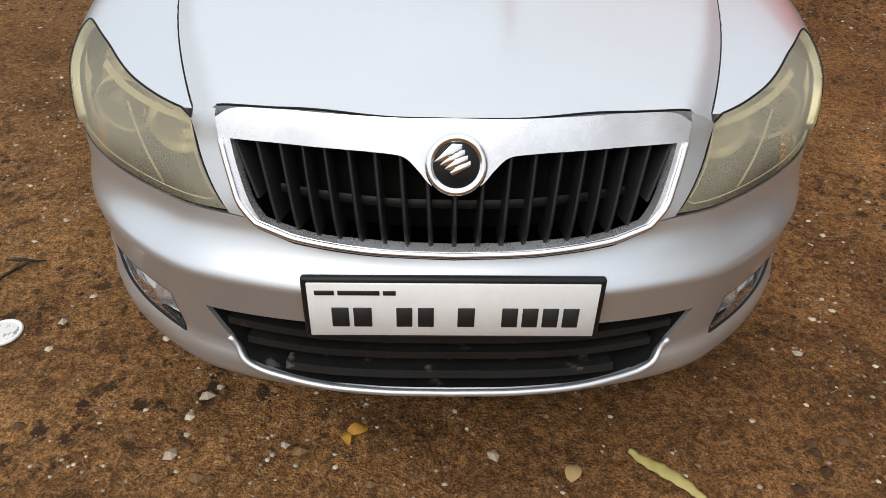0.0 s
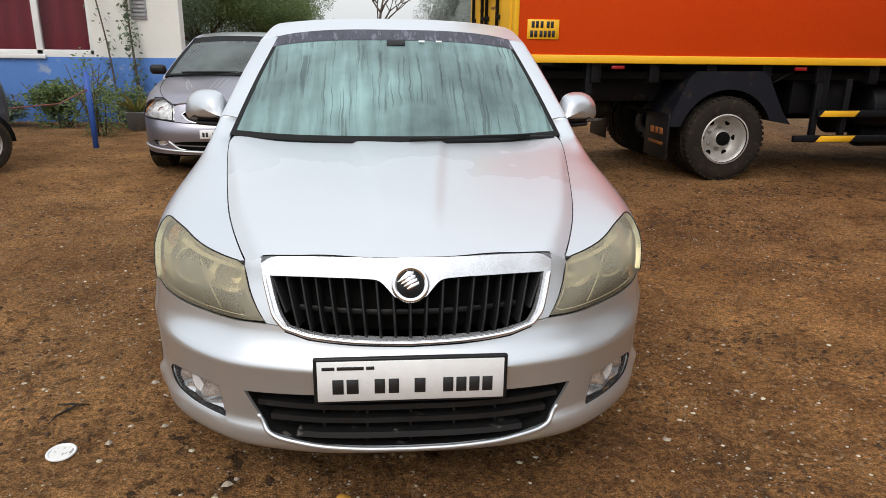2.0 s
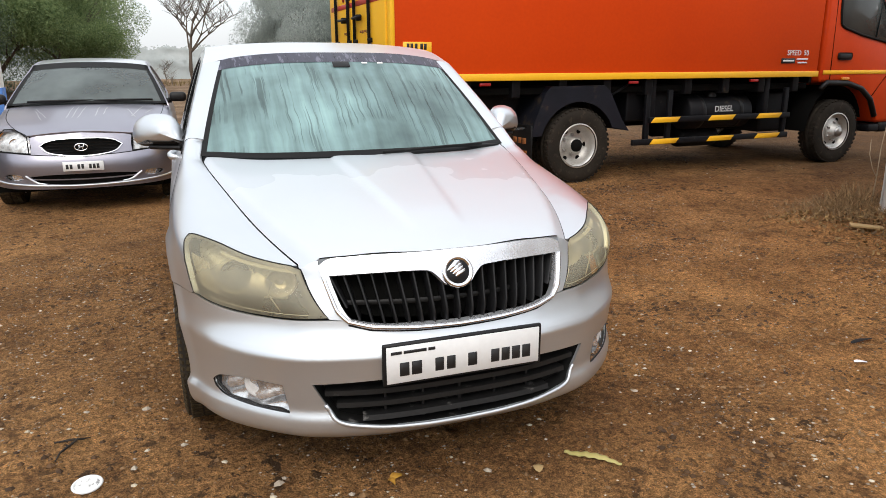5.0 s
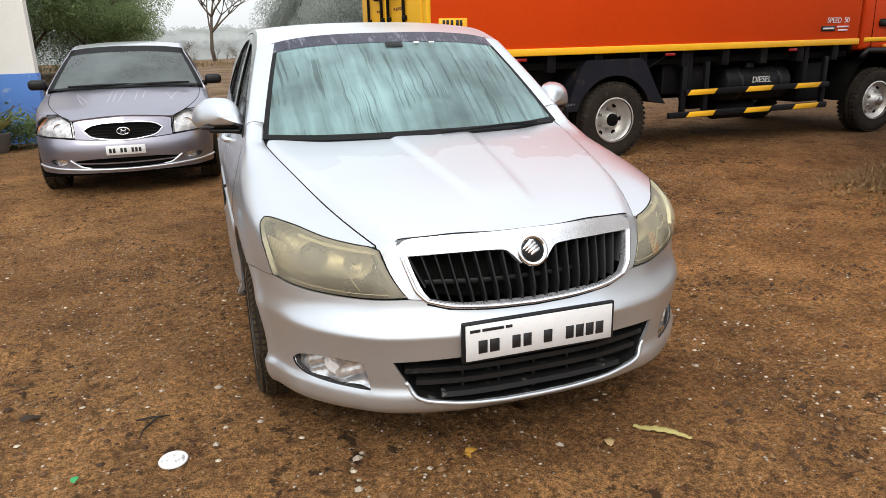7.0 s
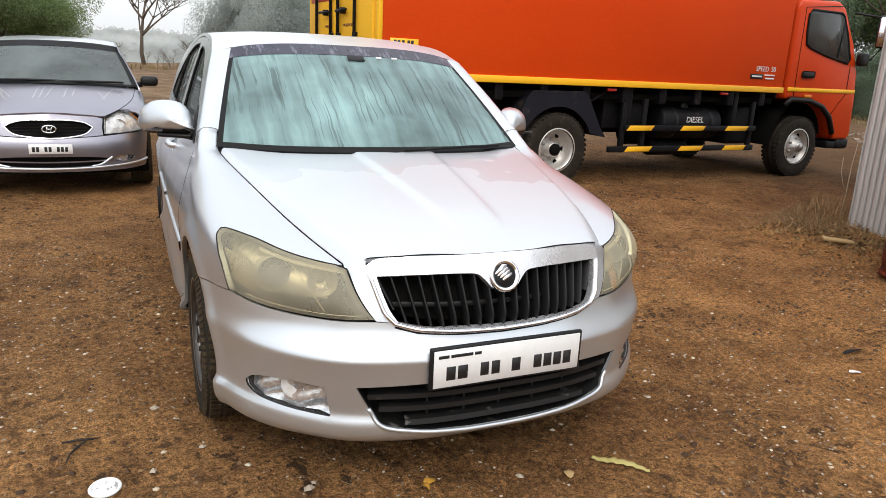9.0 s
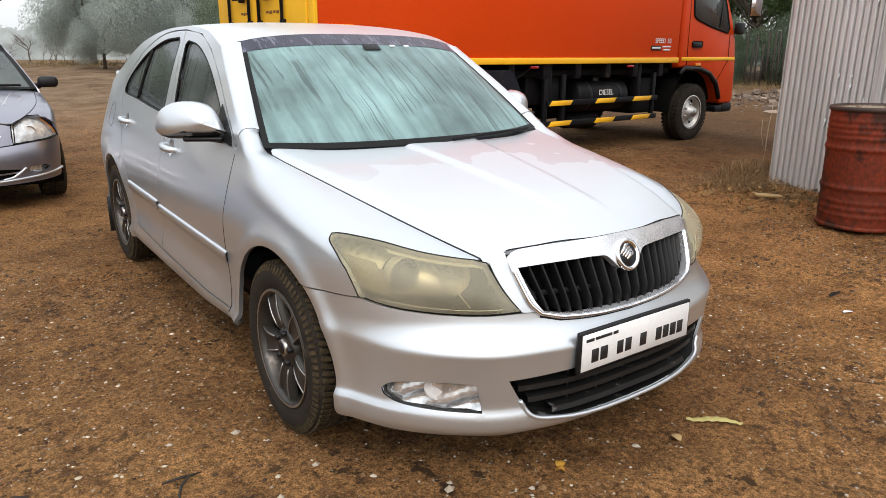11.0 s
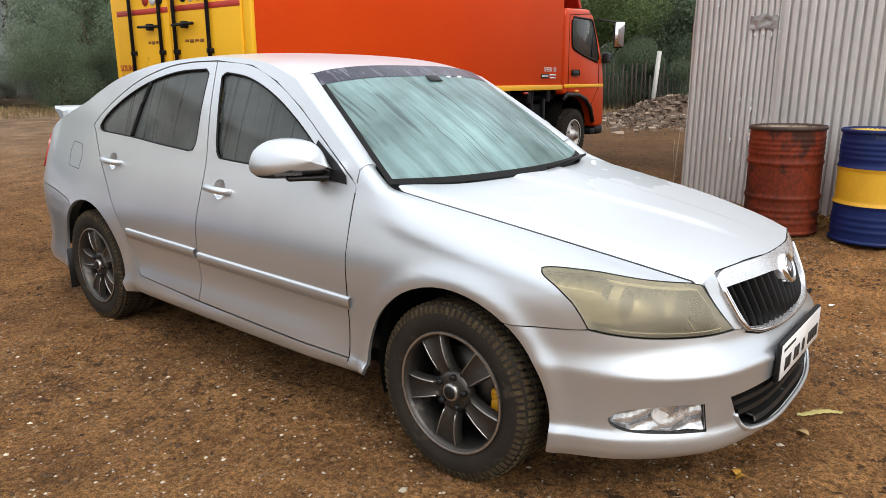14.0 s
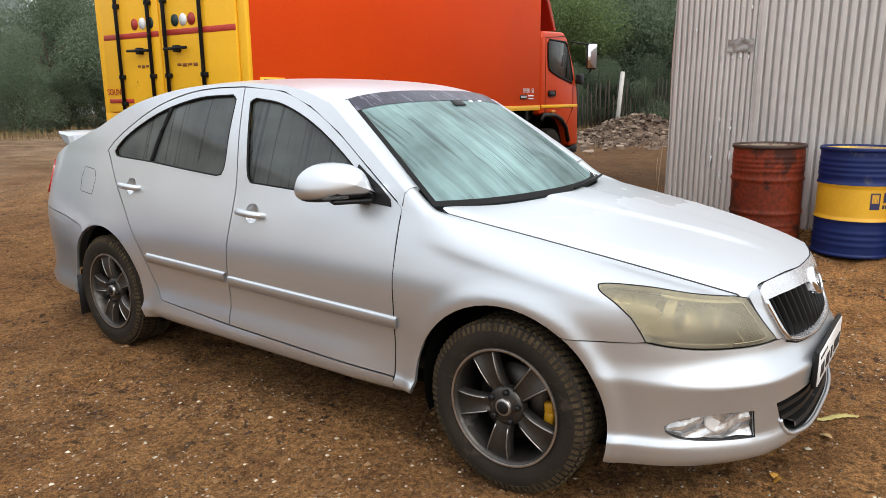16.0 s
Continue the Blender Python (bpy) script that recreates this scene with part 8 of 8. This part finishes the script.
bush("low tangled green bush against the blue wall", -4.9, 9.6, 2600, 0.85, 0.4, 0.46, 0.07, 61)
bush("low tangled bush with dry twigs against the wall", -5.9, 9.7, 1500, 0.7, 0.35, 0.34, 0.07, 62, LEAF)
bush("rose bush beside the blue pole", -4.05, 8.6, 800, 0.42, 0.3, 0.66, 0.06, 63)
bush("green bush by the house corner", -3.75, 9.6, 1600, 0.55, 0.35, 0.42, 0.07, 64)
bush("low bush at the house corner", -3.1, 10.0, 900, 0.45, 0.4, 0.36, 0.07, 67)
climber = thing("climbing_plant", "thin climbing plant against the cream wall", "plant")
for k, (x, lean) in enumerate(((-4.28, -0.25), (-4.0, 0.05), (-3.92, -0.05))):
    stem = [(x + lean * t + 0.04 * math.sin(5 * t + k), 10.12 + 0.05 * math.sin(3 * t), 2.9 * t) for t in np.linspace(0, 1, 10)]
    part("stem", tube(stem, [0.018 - 0.0012 * i for i in range(10)], 5), BARK, climber)
    lv = []
    for i in range(260 if k else 120):
        q = Vector(stem[rnd.randint(2, 9)]) + Vector((rnd.gauss(0, 0.07), rnd.gauss(0, 0.05), rnd.uniform(-0.15, 0.15)))
        u, wv = Vector((rnd.uniform(-1, 1), rnd.uniform(-1, 1), rnd.uniform(-1, 0.3))).normalized() * 0.036, Vector((rnd.uniform(-1, 1), rnd.uniform(-1, 1), rnd.uniform(-1, 1))).normalized() * 0.022
        lv.append(([tuple(q - u), tuple(q + wv), tuple(q + u), tuple(q - wv)], [(0, 1, 2, 3)]))
    part("leaves", join(*lv), LEAF, climber, smooth=False)
pot = thing("potted_plant", "spiky yellow-green plant in a grey bucket by the wall", "plant pot", m=Matrix.Translation((-3.72, 9.35, 0)))
part("bucket", lathe([(0.0, 0.0), (0.15, 0.0), (0.20, 0.26), (0.215, 0.27), (0.20, 0.275), (0.18, 0.24), (0, 0.23)], 28), surf("grey_bucket", (0.25, 0.27, 0.28), rough=0.5, wear=(0.35, 0.33, 0.3)), pot)
sp_l = []
for k in range(34):
    a, l, up = rnd.uniform(0, 6.28), rnd.uniform(0.3, 0.55), rnd.uniform(0.35, 1.2)
    d = Vector((math.cos(a), math.sin(a), up)).normalized()
    s2 = d.cross(Vector((0, 0, 1))).normalized() * 0.022
    b0 = Vector((0, 0, 0.24))
    sp_l.append(([tuple(b0 - s2), tuple(b0 + s2), tuple(b0 + d * l * 0.6 + s2), tuple(b0 + d * l - Vector((0, 0, 0.04))), tuple(b0 + d * l * 0.6 - s2)], [(0, 1, 2, 3, 4)]))
part("blades", join(*sp_l), leaf_mat("spiky_blades", (0.20, 0.22, 0.06), (0.42, 0.36, 0.14)), pot, smooth=False)
tagged(part("clothes_line", tube([(-3.9, 6.0, 0.62), (-3.75, 6.8, 0.60), (-3.66, 7.42, 0.72)], 0.008, 5), surf("red_cord", (0.30, 0.10, 0.08), rough=0.8)), "slack red cord tied to the blue pole", "cord")
# ---------------------------------------------------------------- rubble, fence, litter and stones
STONE = leaf_mat("pale_broken_stone", (0.22, 0.16, 0.105), (0.50, 0.43, 0.34))


def pebble(p, r, flat, rnd):
    """A small angular stone."""
    vs = []
    for d in ((1, 0, 0), (0.3, 0.9, 0), (-0.8, 0.5, 0), (-0.7, -0.6, 0), (0.4, -0.9, 0), (0.1, 0.0, 1), (0, 0, -0.6)):
        k = r * rnd.uniform(0.7, 1.25)
        vs.append((p[0] + d[0] * k, p[1] + d[1] * k, p[2] + d[2] * k * flat))
    fs = [(i, (i + 1) % 5, 5) for i in range(5)] + [((i + 1) % 5, i, 6) for i in range(5)]
    return vs, fs


def lump(p, r, rnd):
    """A broken brick or stone, tumbled any way up."""
    m = Matrix.Translation(p) @ Matrix.Rotation(rnd.uniform(0, 6.3), 4, "Z") @ Matrix.Rotation(rnd.uniform(-0.8, 0.8), 4, "X")
    vs = [tuple(m @ Vector((x * r * rnd.uniform(0.9, 1.7), y * r * rnd.uniform(0.7, 1.1), z * r * rnd.uniform(0.5, 0.9)))) for x in (-1, 1) for y in (-1, 1) for z in (-1, 1)]
    return vs, [(0, 1, 3, 2), (4, 6, 7, 5), (0, 4, 5, 1), (2, 3, 7, 6), (1, 5, 7, 3), (0, 2, 6, 4)]


def scatter(name, count, seed, sizes, flat, mat, label, category, area, dense=None):
    rnd = random.Random(seed)
    vs, fs = [], []
    while len(vs) < count * 7:
        x, y = area(rnd)
        if dense and rnd.random() > dense(x, y):
            continue
        r = sizes[0] * (sizes[1] / sizes[0]) ** (rnd.random() ** 2.2)
        v, f = pebble((x, y, ground_z(x, y) + r * flat * 0.25), r, flat, rnd)
        k = len(vs)
        vs += v
        fs += [tuple(i + k for i in q) for q in f]
    return tagged(part(name, (vs, fs), mat, smooth=False), label, category, kind="stuff")


def yard(rnd):
    k = rnd.random()
    if k < 0.65:
        return rnd.uniform(-3.2, 3.6), rnd.uniform(-0.9, 4.5)
    return rnd.uniform(-6, 8.5), rnd.uniform(-1.2, 11)


def patchy(x, y):
    return 0.35 + 0.65 * smooth_step(-0.15, 0.35, noise.noise((x * 1.1, y * 1.1, 9.0)))


scatter("grit", 19000, 1, (0.0018, 0.0075), 0.55, STONE, "pale grit strewn over the earth", "gravel", yard, patchy)
scatter("white_chips", 2300, 2, (0.004, 0.0125), 0.45, leaf_mat("white_chips", (0.34, 0.27, 0.18), (0.66, 0.57, 0.43)), "whitish stone chips on the earth", "gravel", yard, patchy)
scatter("clods", 7500, 3, (0.004, 0.018), 0.6, leaf_mat("earth_clods", (0.085, 0.043, 0.017), (0.25, 0.14, 0.062)), "small clods of dark earth", "earth", yard, patchy)
def churned(x, y):
    return smooth_step(0.05, 0.40, noise.noise((x * 1.6, y * 2.3, 4.0))) * (1.0 if x > 0.7 else 0.35)


scatter("dark_clods", 6000, 7, (0.004, 0.019), 0.65, leaf_mat("moist_dark_clods", (0.045, 0.023, 0.010), (0.125, 0.064, 0.027)), "moist dark clods on churned earth", "earth", yard, churned)
scatter("dark_litter", 1600, 5, (0.003, 0.011), 0.5, leaf_mat("dark_litter", (0.015, 0.010, 0.006), (0.05, 0.03, 0.018)), "dark scraps and rotted leaves on the earth", "litter", yard, patchy)
rnd = random.Random(12)
vs, fs = [], []
for k in range(420):
    x, y = yard(rnd)
    a, l = rnd.uniform(0, 3.14), rnd.uniform(0.015, 0.06)
    z = ground_z(x, y) + 0.004
    dx, dy, w2 = math.cos(a) * l / 2, math.sin(a) * l / 2, rnd.uniform(0.0008, 0.002)
    i = len(vs)
    vs += [(x - dx - dy * w2 / l, y - dy + dx * w2 / l, z), (x + dx, y + dy, z + 0.003), (x - dx + dy * 2 * w2 / l, y - dy - dx * 2 * w2 / l, z), (x, y, z + 0.0035)]
    fs += [(i, i + 1, i + 3), (i + 1, i + 2, i + 3), (i + 2, i, i + 3)]
tagged(part("straw", (vs, fs), leaf_mat("straw_bits", (0.16, 0.10, 0.05), (0.40, 0.30, 0.18)), smooth=False), "bits of straw and twig on the earth", "litter", kind="stuff")

# fallen leaves round the shed and drums
vs, fs = [], []
for k in range(3600):
    x, y = rnd.gauss(4.27, 0.27), rnd.uniform(-1.4, 2.7)
    if (x - 3.84) ** 2 + (y - 1.11) ** 2 < 0.09 or (x - 3.86) ** 2 + (y - 0.435) ** 2 < 0.09 or x > 4.52:
        continue
    z = ground_z(x, y) + rnd.uniform(0.003, 0.026)
    a, l = rnd.uniform(0, 6.28), rnd.uniform(0.008, 0.024)
    u, w2 = Vector((math.cos(a) * l, math.sin(a) * l, rnd.uniform(-0.01, 0.015))), Vector((-math.sin(a) * l * 0.4, math.cos(a) * l * 0.4, rnd.uniform(-0.01, 0.012)))
    c, i = Vector((x, y, z)), len(vs)
    vs += [tuple(c - u), tuple(c + w2), tuple(c + u + Vector((0, 0, 0.008))), tuple(c - w2)]
    fs += [(i, i + 1, i + 2), (i, i + 2, i + 3)]
tagged(part("fallen_leaves", (vs, fs), DRYLEAF, smooth=False), "dry yellow-brown leaves heaped round the drums", "leaves", kind="stuff")
vs, fs = [], []
for k in range(3400):
    x, y = rnd.gauss(4.52, 0.22), rnd.gauss(2.48, 0.26)
    if rnd.random() < 0.25:
        x, y = rnd.gauss(4.30, 0.10), rnd.uniform(1.6, 2.6)
    heap = math.exp(-((x - 4.62) ** 2 / 0.09 + (y - 2.5) ** 2 / 0.11))
    z, h = ground_z(x, y) + 0.12 * heap * rnd.random(), rnd.uniform(0.01, 0.07 + 0.14 * heap)
    i, a = len(vs), rnd.uniform(0, 6.28)
    bx, by = 0.0028 * math.cos(a), 0.0028 * math.sin(a)
    vs += [(x - bx, y - by, z), (x + bx, y + by, z), (x + rnd.uniform(-0.12, 0.12), y + rnd.uniform(-0.12, 0.12), z + h)]
    fs.append((i, i + 1, i + 2))
tagged(part("dry_grass", (vs, fs), leaf_mat("bleached_dry_grass", (0.075, 0.043, 0.020), (0.40, 0.26, 0.125)), smooth=False), "dry grass tufts at the foot of the shed", "grass", kind="stuff")
shoots = [tube([(4.58, 2.32, 0.12), (4.575, 2.30, 0.42), (4.55, 2.28, 0.66), (4.56, 2.27, 0.86)], [0.006, 0.005, 0.004, 0.002], 5), tube([(4.575, 2.30, 0.42), (4.50, 2.29, 0.50), (4.42, 2.27, 0.62), (4.40, 2.26, 0.74)], [0.004, 0.0035, 0.003, 0.002], 5)]
tagged(part("dry_stalks", join(*shoots), surf("bleached_stalk", (0.42, 0.33, 0.22), (0.30, 0.22, 0.14), rough=0.9)), "forked bleached stalk growing by the shed corner", "plant")
tagged(part("wood_scrap", box((-0.115, -0.035, 0), (0.115, 0.035, 0.022), 0.006), surf("pale_scrap_wood", (0.42, 0.28, 0.12), rough=0.8), m=pose(4.07, 1.93, rise(4.07, 1.93) + 0.015, 4, 3, -38)), "pale scrap of wood lying in the leaves", "wood scrap")

# rubble heap and boundary beyond the lorry
rb = random.Random(31)
vs, fs = [], []
for k in range(4200):
    x, y = rb.gauss(17.3, 1.7), rb.gauss(7.4, 1.0)
    hgt = 0.72 * math.exp(-((x - 17.3) ** 2 / 3.2 + (y - 7.4) ** 2 / 1.6))
    v, f = lump((x, y, rise(x, y) + hgt * rb.random()), 0.014 + 0.055 * rb.random() ** 5, rb)
    k2 = len(vs)
    vs += v
    fs += [tuple(i + k2 for i in q) for q in f]
tagged(part("rubble", (vs, fs), leaf_mat("rubble", (0.050, 0.030, 0.019), (0.31, 0.235, 0.175)), smooth=False), "heap of broken bricks and rubble", "rubble", kind="stuff")
mound = []
for j in range(17):
    row = []
    for i in range(21):
        x, y = 13.8 + 0.36 * i, 5.2 + 0.28 * j
        row.append((x, y, rise(x, y) - 0.06 + 0.6 * math.exp(-((x - 17.3) ** 2 / 3.2 + (y - 7.4) ** 2 / 1.6)) + 0.14 * noise.noise((x * 2, y * 2, 0)) + 0.07 * noise.noise((x * 5, y * 5, 3))))
    mound.append(row)
tagged(part("earth_mound", sheet(mound), surf("brown_spoil", (0.130, 0.080, 0.048), (0.060, 0.038, 0.024), rough=0.95, scale=4, fine=30, bump=0.6)), "low mound of brown earth under the rubble", "mound")
tagged(part("fence_post", tube([(18.9, 8.75, rise(18.9, 8.75)), (19.1, 8.7, rise(18.9, 8.75) + 1.9)], 0.075, 4), surf("pale_concrete_post", (0.55, 0.54, 0.50), rough=0.9)), "leaning pale concrete fence post", "post")
OLDSTICK = surf("dark_old_stick", (0.06, 0.045, 0.035), (0.03, 0.024, 0.018), rough=0.95)
pal = thing("stick_fence", "dark rough stick fence under the trees", "fence")
for k in range(46):
    x, y = 19.2 + 0.10 * k, 11.6 - 0.12 * k
    part("stick", tube([(x, y, rise(x, y)), (x + rb.uniform(-0.08, 0.08), y, rise(x, y) + rb.uniform(1.0, 1.8))], 0.03, 5), OLDSTICK, pal)

# tyre track pressed into the earth
tr = random.Random(51)
vs, fs = [], []
t0, t1 = Vector((-0.95, 3.21)), Vector((-2.3, 2.29))
run_dir = (t1 - t0).normalized()
cross = Vector((-run_dir.y, run_dir.x))
for lane in (-0.055, -0.02, 0.018, 0.055):
    s = 0.0
    while s < (t1 - t0).length:
        if tr.random() < 0.75:
            c = t0 + run_dir * s + cross * (lane + tr.uniform(-0.004, 0.004))
            bl, bw = tr.uniform(0.010, 0.020), tr.uniform(0.003, 0.006)
            k = len(vs)
            z = ground_z(c.x, c.y)
            for a, b, h in ((-1, -1, -0.004), (1, -1, -0.004), (1, 1, -0.004), (-1, 1, -0.004), (-0.6, 0, 0.007), (0.6, 0, 0.007)):
                q = c + run_dir * a * bl + cross * b * bw
                vs.append((q.x, q.y, z + h))
            fs += [tuple(i + k for i in f) for f in ((0, 1, 5, 4), (1, 2, 5), (2, 3, 4, 5), (3, 0, 4))]
        s += tr.uniform(0.022, 0.05)
tagged(part("tyre_track", (vs, fs), bpy.data.materials["earth_clods"], smooth=False), "tyre track pressed into the earth", "track", kind="stuff")

# single things lying by the car
lid = thing("white_lid", "white plastic lid with a faint print, lying on earth", "lid", m=pose(-1.16, 0.49, ground_z(-1.16, 0.49) + 0.004, 3, -2, 20))
part("rim", lathe([(0.047, 0.0), (0.049, 0.004), (0.046, 0.008), (0.040, 0.007), (0.038, 0.004)], 40), WHITE, lid)
part("disc", lathe([(0.038, 0.004), (0.0, 0.0045)], 40), surf("printed_white_plastic", (0.74, 0.73, 0.70), (0.66, 0.65, 0.62), rough=0.4, wear=(0.25, 0.24, 0.23), wear_at=0.60, wear_scale=45), lid)
podc = spline([(0.405, 0.105), (0.45, 0.058), (0.50, 0.012), (0.548, -0.035)], 6)
rows = []
for o, h in ((-0.016, 0.002), (-0.010, 0.008), (0.0, 0.010), (0.010, 0.008), (0.016, 0.002)):
    rows.append([(x + o * 0.72 * math.sin(math.pi * min(1, 0.12 + 0.82 * i / (len(podc) - 1))), y + o * 0.70 * math.sin(math.pi * min(1, 0.12 + 0.82 * i / (len(podc) - 1))), ground_z(x, y) + 0.006 + h + 0.0025 * math.sin(i * 2.1)) for i, (x, y) in enumerate(podc)])
tagged(part("seed_pod", sheet(rows), surf("yellow_green_pod", (0.46, 0.38, 0.12), (0.32, 0.27, 0.09), rough=0.6, wear=(0.14, 0.09, 0.03), wear_at=0.62, wear_scale=40)), "flat yellow-green seed pod lying on earth", "seed pod")


def scrap(name, label, cat, x, y, l, w2, mat, rz, curl=0.01):
    g = []
    for i in range(7):
        t = i / 6
        wd = w2 * math.sin(math.pi * (0.08 + 0.86 * t)) ** 0.7
        g.append([(l * (t - 0.5), -wd, curl * math.sin(3 * t)), (l * (t - 0.5), 0, curl * math.sin(3 * t) + 0.003), (l * (t - 0.5), wd, curl * math.sin(3 * t + 0.6))])
    return tagged(part(name, sheet(g), mat, m=pose(x, y, ground_z(x, y) + 0.007, 4, 3, rz)), label, cat)


GOLD = surf("golden_dead_leaf", (0.60, 0.33, 0.04), (0.42, 0.20, 0.03), rough=0.6, fine=90)
scrap("dead_leaf", "golden dead leaf on the earth", "leaf", -0.20, 0.155, 0.045, 0.016, GOLD, 20)
scrap("dead_leaf", "curled golden dead leaf on the earth", "leaf", -0.225, 0.13, 0.035, 0.012, GOLD, 110, 0.016)
scrap("dead_leaf", "pale dead leaf on the earth", "leaf", 0.27, 0.05, 0.05, 0.018, bpy.data.materials["pale_scrap_wood"], 60)
scrap("green_scrap", "bright green scrap of leaf on the earth", "leaf", -1.46, 0.47, 0.035, 0.012, surf("green_scrap", (0.03, 0.35, 0.10), rough=0.5), 70)
scrap("black_strip", "black strip of plastic on the earth", "plastic scrap", 2.27, 0.47, 0.17, 0.014, BLACK, 8, 0.008)
scrap("paper_scrap", "white scrap of paper on the earth", "paper", 2.06, 0.30, 0.06, 0.012, WHITE, -20, 0.006)
scrap("dark_husk", "dark dry husk on the earth", "husk", -1.68, 0.95, 0.07, 0.018, bpy.data.materials["dark_litter"], 15)
TW = surf("dark_twig", (0.03, 0.022, 0.015), rough=0.9)
tw = [tube([(0, 0, 0.006), (0.03, 0.02, 0.02), (0.07, 0.03, 0.012)], [0.005, 0.004, 0.002], 5), tube([(0.0, 0.0, 0.008), (-0.02, -0.05, 0.012), (-0.03, -0.09, 0.004)], [0.005, 0.004, 0.002], 5), tube([(-0.05, 0.035, 0.012), (0.01, 0.03, 0.016), (0.05, 0.03, 0.01)], [0.003, 0.005, 0.003], 5)]
tagged(part("twig", join(*tw), TW, m=pose(-1.25, 0.76, ground_z(-1.25, 0.76), 0, 0, 0)), "small dark forked twig on the earth", "twig")
rb = random.Random(77)
for k, (x, y, r) in enumerate(((-0.57, 0.27, 0.020), (-0.545, 0.30, 0.012), (-0.60, 0.09, 0.018), (-0.86, 0.62, 0.016), (-1.02, 0.53, 0.014), (-0.36, 0.12, 0.012), (0.10, 0.09, 0.016), (-1.0, 0.98, 0.017), (-1.22, 1.02, 0.013), (0.92, 0.42, 0.013))):
    tagged(part("stone", pebble((0, 0, 0), r, 0.7, rb), STONE, smooth=False, m=Matrix.Translation((x, y, ground_z(x, y) + r * 0.3))), "small pale brown stone on the earth", "stone", "stones by the car")
